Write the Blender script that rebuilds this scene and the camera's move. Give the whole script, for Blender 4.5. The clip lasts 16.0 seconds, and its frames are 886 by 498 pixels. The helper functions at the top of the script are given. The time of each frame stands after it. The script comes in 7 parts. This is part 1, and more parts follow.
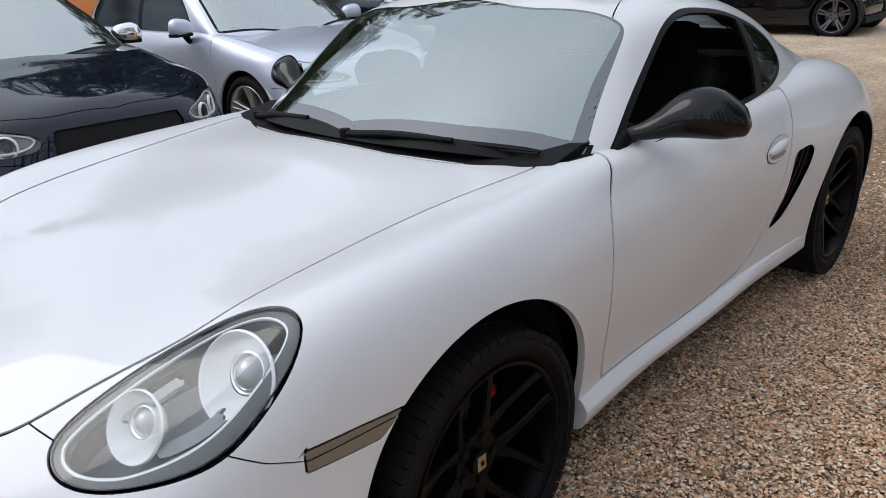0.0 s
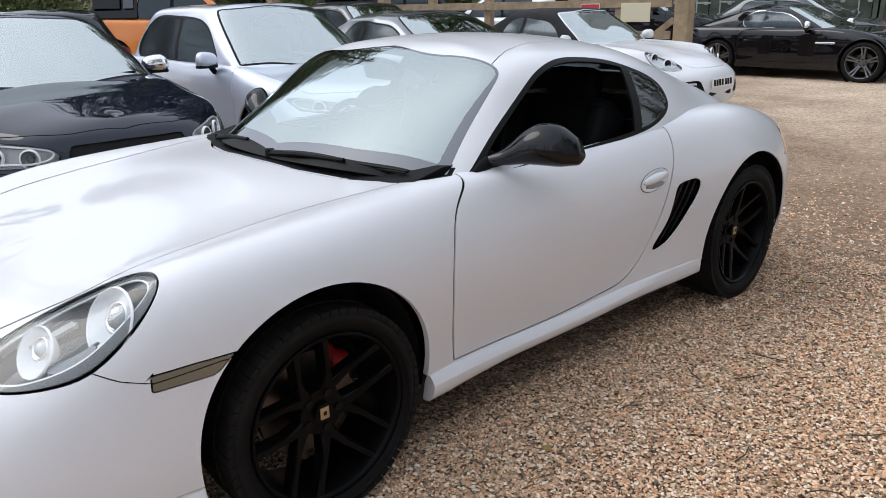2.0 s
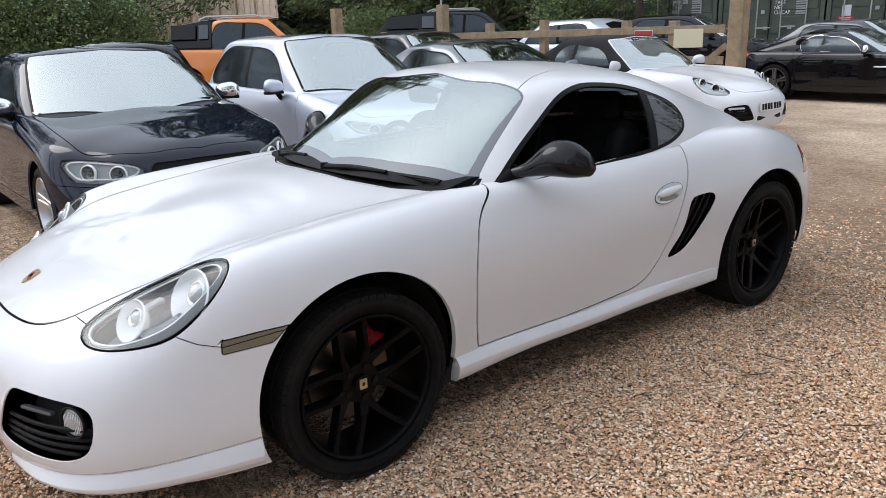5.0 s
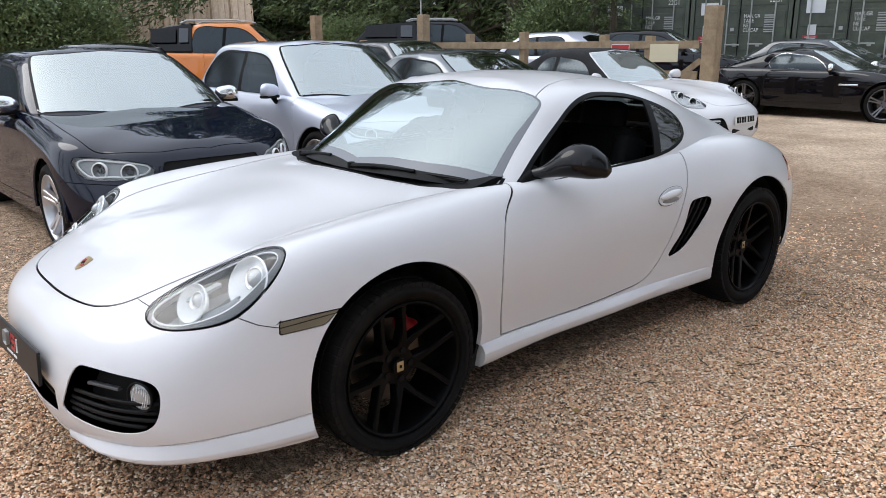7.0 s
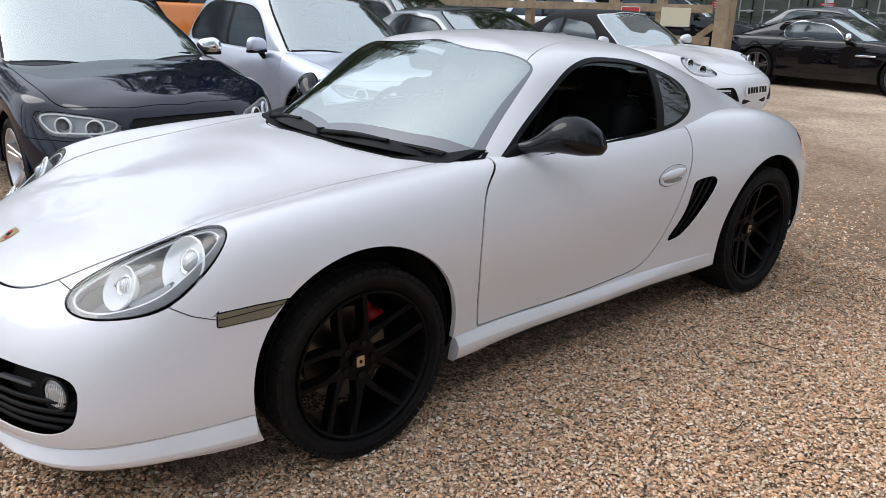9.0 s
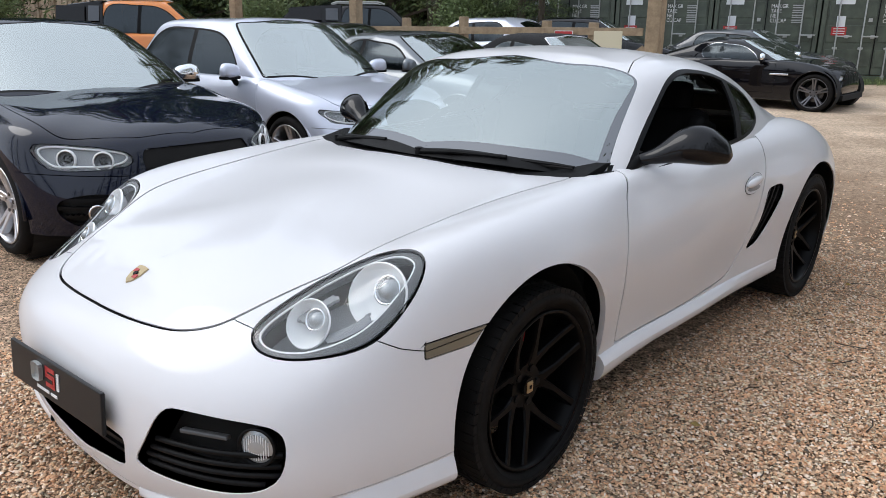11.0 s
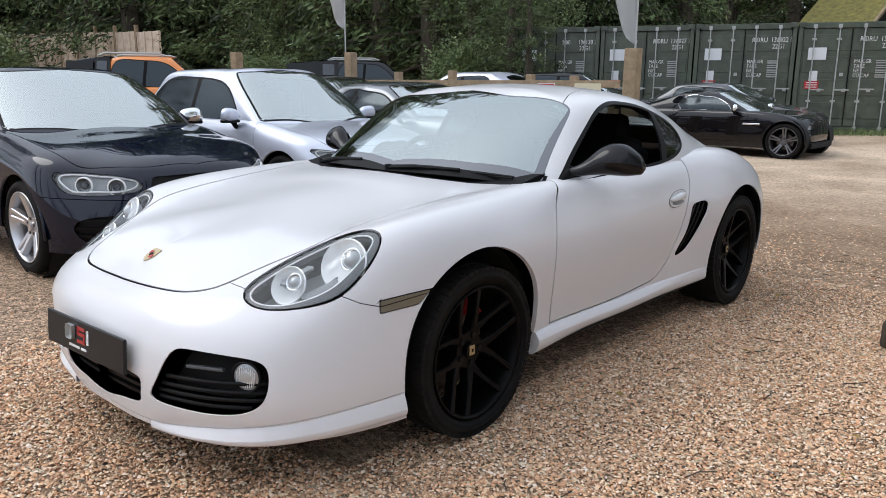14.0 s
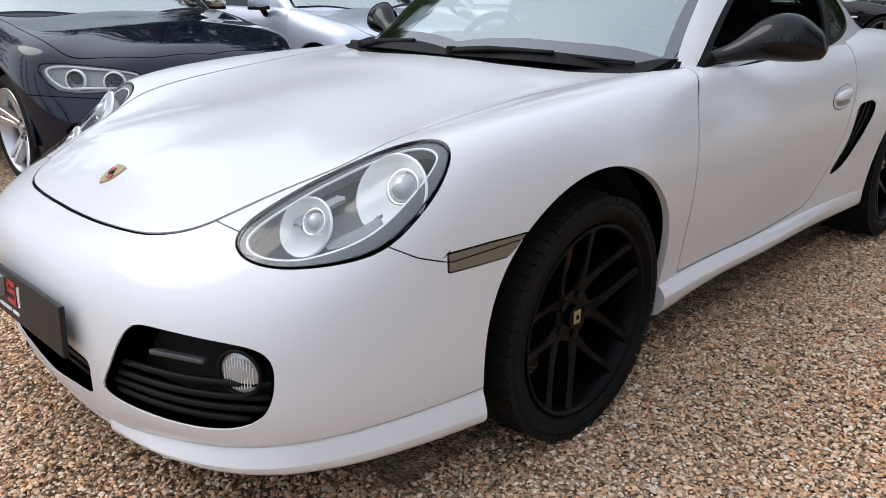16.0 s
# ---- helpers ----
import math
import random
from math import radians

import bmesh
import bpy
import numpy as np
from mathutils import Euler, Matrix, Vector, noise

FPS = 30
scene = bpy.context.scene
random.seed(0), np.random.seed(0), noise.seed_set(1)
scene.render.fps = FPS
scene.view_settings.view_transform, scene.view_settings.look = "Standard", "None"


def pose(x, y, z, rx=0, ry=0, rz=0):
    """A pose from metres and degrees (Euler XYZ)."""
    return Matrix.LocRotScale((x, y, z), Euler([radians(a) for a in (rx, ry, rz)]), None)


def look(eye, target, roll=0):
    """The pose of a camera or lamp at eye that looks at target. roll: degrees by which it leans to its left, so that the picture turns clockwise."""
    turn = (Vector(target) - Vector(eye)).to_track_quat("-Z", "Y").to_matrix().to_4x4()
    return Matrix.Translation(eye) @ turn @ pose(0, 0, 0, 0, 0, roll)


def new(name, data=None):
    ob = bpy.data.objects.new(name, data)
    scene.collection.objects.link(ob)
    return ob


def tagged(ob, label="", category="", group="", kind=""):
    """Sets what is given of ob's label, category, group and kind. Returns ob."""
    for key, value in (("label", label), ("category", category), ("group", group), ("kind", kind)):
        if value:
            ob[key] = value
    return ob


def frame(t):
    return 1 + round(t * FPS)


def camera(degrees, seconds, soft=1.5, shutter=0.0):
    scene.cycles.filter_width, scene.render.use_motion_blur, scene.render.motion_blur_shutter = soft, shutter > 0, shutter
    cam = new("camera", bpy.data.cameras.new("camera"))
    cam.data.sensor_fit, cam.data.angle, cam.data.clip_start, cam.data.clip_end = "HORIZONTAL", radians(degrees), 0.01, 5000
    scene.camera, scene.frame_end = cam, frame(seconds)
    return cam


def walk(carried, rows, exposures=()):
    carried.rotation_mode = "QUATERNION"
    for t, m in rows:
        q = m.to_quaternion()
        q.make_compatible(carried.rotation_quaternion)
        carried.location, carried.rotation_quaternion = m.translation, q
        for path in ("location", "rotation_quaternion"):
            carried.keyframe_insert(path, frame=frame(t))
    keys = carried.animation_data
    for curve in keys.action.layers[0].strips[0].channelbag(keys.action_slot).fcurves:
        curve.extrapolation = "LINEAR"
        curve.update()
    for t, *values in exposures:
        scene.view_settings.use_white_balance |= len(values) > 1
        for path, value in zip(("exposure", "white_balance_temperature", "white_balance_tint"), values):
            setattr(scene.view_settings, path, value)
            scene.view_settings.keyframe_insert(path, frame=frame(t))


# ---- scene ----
cam = camera(61.5, 16.0, 0.6)
PATH = [
    (0, (1.749, -1.073, 1.377), (0.477, 0.297, 0.665), -2.4),
    (0.5, (1.963, -1.111, 1.424), (0.653, 0.237, 0.742), -1.9),
    (1, (2.138, -1.084, 1.436), (0.792, 0.242, 0.783), -1.3),
    (1.5, (2.343, -0.994, 1.426), (0.967, 0.31, 0.787), -1.0),
    (2, (2.454, -1.016, 1.421), (1.06, 0.274, 0.796), -1.3),
    (2.5, (2.601, -1.141, 1.425), (1.198, 0.146, 0.814), -1.7),
    (3, (2.701, -1.176, 1.454), (1.292, 0.116, 0.867), -1.9),
    (3.5, (2.765, -1.13, 1.458), (1.339, 0.153, 0.892), -1.7),
    (4, (2.82, -1.121, 1.46), (1.363, 0.132, 0.903), -1.6),
    (4.5, (2.82, -1.11, 1.454), (1.324, 0.094, 0.897), -1.8),
    (4.7, (2.806, -1.127, 1.442), (1.293, 0.055, 0.883), -1.9),
    (6.8, (2.821, -1.492, 1.449), (1.35, -0.247, 0.914), -0.8),
    (7, (2.817, -1.488, 1.446), (1.356, -0.232, 0.909), -0.5),
    (7.5, (2.802, -1.485, 1.445), (1.362, -0.212, 0.89), -0.0),
    (8, (2.781, -1.432, 1.442), (1.352, -0.162, 0.858), 0.5),
    (8.5, (2.7, -1.274, 1.436), (1.268, -0.02, 0.822), 1.0),
    (9, (2.651, -1.204, 1.434), (1.21, 0.027, 0.797), 1.2),
    (9.5, (2.544, -1.264, 1.406), (1.105, -0.045, 0.741), 1.1),
    (10, (2.317, -1.454, 1.382), (0.911, -0.202, 0.707), 0.5),
    (10.2, (2.201, -1.51, 1.374), (0.821, -0.227, 0.704), 0.3),
    (12.3, (1.959, -2.058, 1.358), (0.789, -0.483, 0.97), 1.3),
    (12.5, (2.063, -2.109, 1.343), (0.884, -0.538, 0.964), 1.4),
    (13, (2.346, -2.212, 1.35), (1.123, -0.675, 0.972), 1.3),
    (13.5, (2.466, -2.096, 1.338), (1.201, -0.598, 0.943), 0.9),
    (14, (2.504, -2.041, 1.276), (1.208, -0.578, 0.852), 0.5),
    (14.5, (2.464, -2.013, 1.294), (1.151, -0.579, 0.826), 0.1),
    (15, (2.274, -1.904, 1.262), (0.957, -0.493, 0.738), -0.0),
    (15.5, (2.024, -1.661, 1.255), (0.699, -0.288, 0.654), 0.0),
    (16, (1.832, -1.469, 1.12), (0.497, -0.137, 0.452), 0.2),
]
EXPOSURES = [(0, -0.38, 6350, 10), (1.5, -0.15, 6350, 10), (3, -0.05, 6350, 10), (4.5, -0.05, 6350, 10), (7.5, -0.07, 6350, 10), (9, -0.12, 6350, 10), (10, -0.13, 6350, 10), (12.5, -0.19, 6350, 10), (14, -0.1, 6350, 10), (16, -0.12, 6350, 10)]
walk(cam, [(t, look(eye, target, roll)) for t, eye, target, roll in PATH], EXPOSURES)

# ---- world and sun ----
world = bpy.data.worlds.new("sky_world")
scene.world = world
world.use_nodes = True
wn, wl = world.node_tree.nodes, world.node_tree.links
wn.clear()
w_out = wn.new("ShaderNodeOutputWorld")
w_bg = wn.new("ShaderNodeBackground")
w_sky = wn.new("ShaderNodeTexSky")
w_sky.sky_type = "NISHITA"
w_sky.sun_disc = False
w_sky.sun_elevation = radians(47)
w_sky.sun_rotation = radians(234)
w_sky.air_density = 1.0
w_sky.dust_density = 3.0
w_co = wn.new("ShaderNodeTexCoord")
w_no = wn.new("ShaderNodeTexNoise")
w_no.inputs["Scale"].default_value = 2.3
w_no.inputs["Detail"].default_value = 7
w_no.inputs["Roughness"].default_value = 0.55
w_rp = wn.new("ShaderNodeValToRGB")
w_rp.color_ramp.elements[0].position, w_rp.color_ramp.elements[1].position = 0.10, 0.42
w_mx = wn.new("ShaderNodeMix")
w_mx.data_type = "RGBA"
w_mx.inputs[7].default_value = (11.9, 13.0, 14.9, 1)  # cloud white, on the sky's own scale
wl.new(w_co.outputs["Generated"], w_no.inputs["Vector"])
wl.new(w_no.outputs["Fac"], w_rp.inputs["Fac"])
wl.new(w_rp.outputs["Color"], w_mx.inputs[0])
wl.new(w_sky.outputs["Color"], w_mx.inputs[6])
w_dot = wn.new("ShaderNodeVectorMath")  # the glow of thin cloud round the sun
w_dot.operation = "DOT_PRODUCT"
w_dot.inputs[1].default_value = Vector((-0.55, -0.40, 0.73)).normalized()
w_max = wn.new("ShaderNodeMath")
w_max.operation, w_max.inputs[1].default_value = "MAXIMUM", 0.0
w_pow = wn.new("ShaderNodeMath")
w_pow.operation, w_pow.inputs[1].default_value = "POWER", 7.0
w_glow = wn.new("ShaderNodeMix")
w_glow.data_type, w_glow.blend_type = "RGBA", "ADD"
w_glow.clamp_factor = False
w_glow.inputs[7].default_value = (15, 14.5, 13.9, 1)
wl.new(w_co.outputs["Generated"], w_dot.inputs[0])
wl.new(w_dot.outputs["Value"], w_max.inputs[0])
wl.new(w_max.outputs[0], w_pow.inputs[0])
wl.new(w_pow.outputs[0], w_glow.inputs[0])
wl.new(w_mx.outputs[2], w_glow.inputs[6])
wl.new(w_glow.outputs[2], w_bg.inputs["Color"])
w_bg.inputs["Strength"].default_value = 0.091
wl.new(w_bg.outputs["Background"], w_out.inputs["Surface"])

sun = new("sun", bpy.data.lights.new("sun", "SUN"))
sun.data.energy, sun.data.angle, sun.data.color = 1.1, radians(34), (1.0, 0.96, 0.91)
sun.matrix_world = look((0, 0, 0), (0.55, 0.40, -0.73))


# ---- materials ----
def mat(name, color, rough=0.5, metal=0.0, coat=0.0, vary=0.0, scale=20.0, bump=0.0, bump_scale=200.0, color2=None, island=0.0, spec=None):
    m = bpy.data.materials.new(name)
    m.use_nodes = True
    nt = m.node_tree
    b = nt.nodes["Principled BSDF"]
    b.inputs["Base Color"].default_value = (*color, 1)
    b.inputs["Roughness"].default_value = rough
    b.inputs["Metallic"].default_value = metal
    b.inputs["Coat Weight"].default_value = coat
    b.inputs["Coat Roughness"].default_value = 0.03
    if spec is not None:
        b.inputs["Specular IOR Level"].default_value = spec
    co = nt.nodes.new("ShaderNodeTexCoord")
    if vary or color2:
        n = nt.nodes.new("ShaderNodeTexNoise")
        n.inputs["Scale"].default_value, n.inputs["Detail"].default_value, n.inputs["Roughness"].default_value = scale, 8, 0.65
        nt.links.new(co.outputs["Object"], n.inputs["Vector"])
        r = nt.nodes.new("ShaderNodeValToRGB")
        lo = color2 or [c * (1 - vary) for c in color]
        hi = color if color2 else [min(1, c * (1 + vary)) for c in color]
        r.color_ramp.elements[0].color, r.color_ramp.elements[1].color = (*lo, 1), (*hi, 1)
        r.color_ramp.elements[0].position, r.color_ramp.elements[1].position = 0.35, 0.65
        nt.links.new(n.outputs["Fac"], r.inputs["Fac"])
        last = r.outputs["Color"]
        if island:
            g = nt.nodes.new("ShaderNodeNewGeometry")
            h = nt.nodes.new("ShaderNodeHueSaturation")
            mr = nt.nodes.new("ShaderNodeMapRange")
            mr.inputs[3].default_value, mr.inputs[4].default_value = 1 - island, 1 + island
            nt.links.new(g.outputs["Random Per Island"], mr.inputs[0])
            nt.links.new(mr.outputs[0], h.inputs["Value"])
            nt.links.new(last, h.inputs["Color"])
            last = h.outputs["Color"]
        nt.links.new(last, b.inputs["Base Color"])
    if bump:
        n2 = nt.nodes.new("ShaderNodeTexNoise")
        n2.inputs["Scale"].default_value, n2.inputs["Detail"].default_value = bump_scale, 5
        nt.links.new(co.outputs["Object"], n2.inputs["Vector"])
        bp = nt.nodes.new("ShaderNodeBump")
        bp.inputs["Strength"].default_value, bp.inputs["Distance"].default_value = bump, 0.01
        nt.links.new(n2.outputs["Fac"], bp.inputs["Height"])
        nt.links.new(bp.outputs["Normal"], b.inputs["Normal"])
    return m


def glass(name, tint, gloss=0.12, rough=0.0, most=1.0, shade=(1, 1, 1)):
    """Thin glass: lets light through tinted, and mirrors more at a slant."""
    m = bpy.data.materials.new(name)
    m.use_nodes = True
    nt = m.node_tree
    nt.nodes.clear()
    out = nt.nodes.new("ShaderNodeOutputMaterial")
    tr = nt.nodes.new("ShaderNodeBsdfTransparent")
    tr.inputs["Color"].default_value = (*tint, 1)
    gl = nt.nodes.new("ShaderNodeBsdfGlossy")
    gl.inputs["Roughness"].default_value = rough
    gl.inputs["Color"].default_value = (*shade, 1)
    lw = nt.nodes.new("ShaderNodeLayerWeight")
    lw.inputs["Blend"].default_value = 0.35
    mr = nt.nodes.new("ShaderNodeMapRange")
    mr.inputs[3].default_value, mr.inputs[4].default_value = gloss, most
    mx = nt.nodes.new("ShaderNodeMixShader")
    nt.links.new(lw.outputs["Fresnel"], mr.inputs[0])
    nt.links.new(mr.outputs[0], mx.inputs[0])
    nt.links.new(tr.outputs[0], mx.inputs[1])
    nt.links.new(gl.outputs[0], mx.inputs[2])
    nt.links.new(mx.outputs[0], out.inputs["Surface"])
    return m


PAINT_WHITE = mat("white_paint", (0.695, 0.69, 0.705), 0.42, coat=0.75, spec=0.2)
PAINT_WHITE.node_tree.nodes["Principled BSDF"].inputs["Coat Roughness"].default_value = 0.06
PAINT_BLACK = mat("midnight_blue_black_paint", (0.004, 0.0065, 0.018), 0.4, coat=0.9, spec=0.0)
PAINT_JET = mat("black_paint", (0.004, 0.004, 0.006), 0.4, coat=1.0, spec=0.0)
PAINT_SILVER = mat("silver_blue_paint", (0.63, 0.66, 0.76), 0.34, metal=0.35, coat=1.0)
PAINT_GREY = mat("grey_metallic_paint", (0.13, 0.145, 0.16), 0.3, metal=0.6, coat=1.0)
PAINT_DARKGREY = mat("dark_grey_paint", (0.035, 0.04, 0.048), 0.3, metal=0.4, coat=1.0)
PAINT_ORANGE = mat("orange_paint", (0.75, 0.23, 0.03), 0.3, coat=1.0)
GLOSS_BLACK = mat("gloss_black", (0.004, 0.004, 0.005), 0.3, coat=0.7, spec=0.0)
TRIM_BLACK = mat("black_plastic", (0.005, 0.005, 0.0055), 0.5, bump=0.05, bump_scale=900, spec=0.14)
RUBBER = mat("tyre_rubber", (0.006, 0.0057, 0.0057), 0.75, scale=9, bump=0.1, bump_scale=400, color2=(0.012, 0.011, 0.0105), spec=0.15)
RIM_BLACK = mat("satin_black_rim", (0.0025, 0.0025, 0.0028), 0.3, spec=0.09)
RIM_GREY = mat("grey_rim", (0.16, 0.16, 0.17), 0.3, metal=0.8)
RIM_SILVER = mat("silver_rim", (0.62, 0.62, 0.64), 0.3, metal=0.9)
STEEL = mat("brake_steel", (0.11, 0.10, 0.095), 0.35, metal=1.0)
CALIPER = mat("red_caliper", (0.36, 0.012, 0.018), 0.4)
CHROME = mat("chrome", (0.85, 0.86, 0.88), 0.1, metal=1.0)
LINER = mat("dark_liner", (0.006, 0.006, 0.006), 0.9)
CABIN = mat("black_upholstery", (0.007, 0.007, 0.0075), 0.7, bump=0.2, bump_scale=300, spec=0.15)
FABRIC = mat("black_fabric_hood", (0.012, 0.012, 0.013), 0.95, bump=0.3, bump_scale=900)
GLASS = glass("clear_glass", (0.70, 0.76, 0.74), 0.37, shade=(0.92, 1.0, 0.98))
GLASS_PARKED = glass("parked_car_screen", (0.62, 0.68, 0.66), 0.46, shade=(0.94, 1.0, 0.98))
GLASS_TINT = glass("rear_glass", (0.30, 0.34, 0.33), 0.05, most=0.5)
PRINTED = glass("printed_glass_border", (0.0, 0.0, 0.0), 0.17, shade=(0.96, 0.97, 1.0))
GLASS_DARK = glass("tinted_glass", (0.025, 0.03, 0.035), 0.045, 0.16, most=0.4, shade=(0.80, 0.92, 1.0))
LAMP_GLASS = glass("lamp_cover", (0.97, 0.98, 0.98), 0.035, 0.0, 0.35)
LAMP_GREY = mat("lamp_housing", (0.27, 0.28, 0.29), 0.5)
LAMP_SMOKE = mat("smoke_grey_lamp_housing", (0.46, 0.465, 0.468), 0.45)
LAMP_LENS = mat("projector_glass", (0.40, 0.42, 0.43), 0.06, metal=0.35, coat=1.0)
LAMP_SILVER = mat("lamp_reflector", (0.90, 0.91, 0.91), 0.45, metal=0.0)
LAMP_PALE = mat("pale_lamp_housing", (0.64, 0.65, 0.66), 0.4)
LAMP_DARK = mat("dark_lamp_housing", (0.06, 0.062, 0.065), 0.3)
BEZEL = mat("ribbed_bezel", (0.13, 0.133, 0.135), 0.45, vary=0.1, scale=60)
LAMP_RED = mat("red_lens", (0.35, 0.01, 0.015), 0.15, coat=1.0)
LAMP_AMBER = mat("smoked_amber_lens", (0.16, 0.14, 0.10), 0.2, coat=1.0)
GOLD = mat("gold_badge", (0.50, 0.40, 0.24), 0.3, metal=0.8)
RED = mat("red_enamel", (0.42, 0.03, 0.03), 0.35)
PLATE_DARK = mat("dark_grey_plate", (0.014, 0.0145, 0.016), 0.4, spec=0.25)
WHITE_MARK = mat("white_marking", (0.75, 0.75, 0.74), 0.5)
PLATE_WHITE = mat("white_plate", (0.7, 0.7, 0.68), 0.4)
TIMBER = mat("weathered_timber", (0.36, 0.27, 0.17), 0.8, scale=6, color2=(0.22, 0.16, 0.10), bump=0.4, bump_scale=40)
PANEL_WOOD = mat("fence_panel_wood", (0.70, 0.58, 0.46), 0.85, scale=5, color2=(0.52, 0.42, 0.33), bump=0.3, bump_scale=40)
CONTAINER = mat("container_green_paint", (0.088, 0.107, 0.078), 0.45, scale=2.5, color2=(0.05, 0.06, 0.046), bump=0.08, bump_scale=60)
GALV = mat("galvanised_bar", (0.42, 0.43, 0.42), 0.45, metal=0.6)
PAPER = mat("pale_notice", (0.68, 0.70, 0.72), 0.6)
FLAGCLOTH = mat("grey_flag_cloth", (0.30, 0.31, 0.31), 0.8)
BARK = mat("bark", (0.09, 0.07, 0.05), 0.9, scale=8, color2=(0.05, 0.04, 0.03), bump=0.6, bump_scale=30)
# near-black noise patches put the crowns' shaded gaps into the leaf colour
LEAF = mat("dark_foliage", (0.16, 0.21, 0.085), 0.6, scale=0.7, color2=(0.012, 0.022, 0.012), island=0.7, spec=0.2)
LEAF_LIGHT = mat("light_foliage", (0.22, 0.28, 0.11), 0.55, scale=3, color2=(0.08, 0.115, 0.045), island=0.45)
MOSS = mat("mossy_roof", (0.25, 0.22, 0.05), 0.95, scale=6, color2=(0.12, 0.10, 0.035), bump=0.8, bump_scale=25)
PEBBLE = mat("gravel_stone", (0.62, 0.43, 0.29), 0.8, scale=300, vary=0.12)
pb = PEBBLE.node_tree
pb_geo, pb_tone, pb_mul = pb.nodes.new("ShaderNodeNewGeometry"), pb.nodes.new("ShaderNodeValToRGB"), pb.nodes.new("ShaderNodeMix")
pb_mul.data_type, pb_mul.blend_type = "RGBA", "MULTIPLY"
pb_mul.inputs[0].default_value = 1.0
for at, tone in ((0.0, (0.04, 0.029, 0.023)), (0.13, (0.15, 0.11, 0.085)), (0.27, (0.46, 0.285, 0.18)), (0.46, (0.94, 0.61, 0.40)), (0.62, (0.56, 0.42, 0.31)), (0.78, (1.0, 0.76, 0.53)), (1.0, (1.0, 0.95, 0.78))):
    stop = pb_tone.color_ramp.elements[0] if at == 0 else pb_tone.color_ramp.elements[1] if at == 1 else pb_tone.color_ramp.elements.new(at)
    stop.color = (*tone, 1)
pb.links.new(pb_geo.outputs["Random Per Island"], pb_tone.inputs[0])
pb.links.new(pb.nodes["Color Ramp"].outputs[0], pb_mul.inputs[6])
pb.links.new(pb_tone.outputs[0], pb_mul.inputs[7])
pb.links.new(pb_mul.outputs[2], pb.nodes["Principled BSDF"].inputs["Base Color"])
pb.nodes["Color Ramp"].color_ramp.elements[0].color = (0.80, 0.68, 0.57, 1)
pb.nodes["Color Ramp"].color_ramp.elements[1].color = (0.99, 0.87, 0.75, 1)


# ---- shape tools ----
def link(name, me, material, parent=None, label="", smooth=False):
    if material is not None:
        me.materials.append(material)
    if smooth:
        me.shade_smooth()
    ob = new(name, me)
    if parent is not None:
        ob.parent = parent
    if label:
        ob["label"] = label
    return ob


def part(name, bm, material, parent=None, label="", smooth=False):
    me = bpy.data.meshes.new(name)
    bm.to_mesh(me)
    bm.free()
    return link(name, me, material, parent, label, smooth)


def thing(name, label, category, group="", kind="", at=None):
    ob = tagged(new(name), label, category, group, kind)
    if at is not None:
        ob.matrix_basis = at
    return ob


def box_into(bm, size, at=(0, 0, 0), bevel=0.0, turn=None):
    m = Matrix.Translation(at) @ (turn.to_4x4() if turn is not None else Matrix()) @ Matrix.Diagonal((*size, 1))
    made = bmesh.ops.create_cube(bm, size=1, matrix=m)["verts"]
    if bevel:
        edges = list({e for v in made for e in v.link_edges})
        bmesh.ops.bevel(bm, geom=edges, offset=bevel, segments=2, affect="EDGES", profile=0.6)
    return bm


def box(size, at=(0, 0, 0), bevel=0.0, turn=None):
    return box_into(bmesh.new(), size, at, bevel, turn)


def cyl_into(bm, r, depth, at=(0, 0, 0), axis="z", seg=24, r2=None):
    turn = {"z": Matrix(), "x": Matrix.Rotation(radians(90), 4, "Y"), "y": Matrix.Rotation(radians(90), 4, "X")}[axis]
    bmesh.ops.create_cone(bm, cap_ends=True, segments=seg, radius1=r, radius2=r if r2 is None else r2, depth=depth, matrix=Matrix.Translation(at) @ turn)
    return bm


def cyl(r, depth, at=(0, 0, 0), axis="z", seg=24, r2=None):
    return cyl_into(bmesh.new(), r, depth, at, axis, seg, r2)


def lathe(profile, seg=48, axis="x"):
    """Turns a closed or open profile of (along, radius) round an axis."""
    bm = bmesh.new()
    rings = []
    for k in range(seg):
        a = 2 * math.pi * k / seg
        rings.append([bm.verts.new((p, r * math.cos(a), r * math.sin(a)) if axis == "x" else (r * math.cos(a), r * math.sin(a), p)) for p, r in profile])
    for k in range(seg):
        a, b = rings[k], rings[(k + 1) % seg]
        for i in range(len(profile) - 1):
            bm.faces.new((a[i], a[i + 1], b[i + 1], b[i]))
    bmesh.ops.remove_doubles(bm, verts=bm.verts, dist=1e-6)
    bmesh.ops.recalc_face_normals(bm, faces=bm.faces)
    return bm


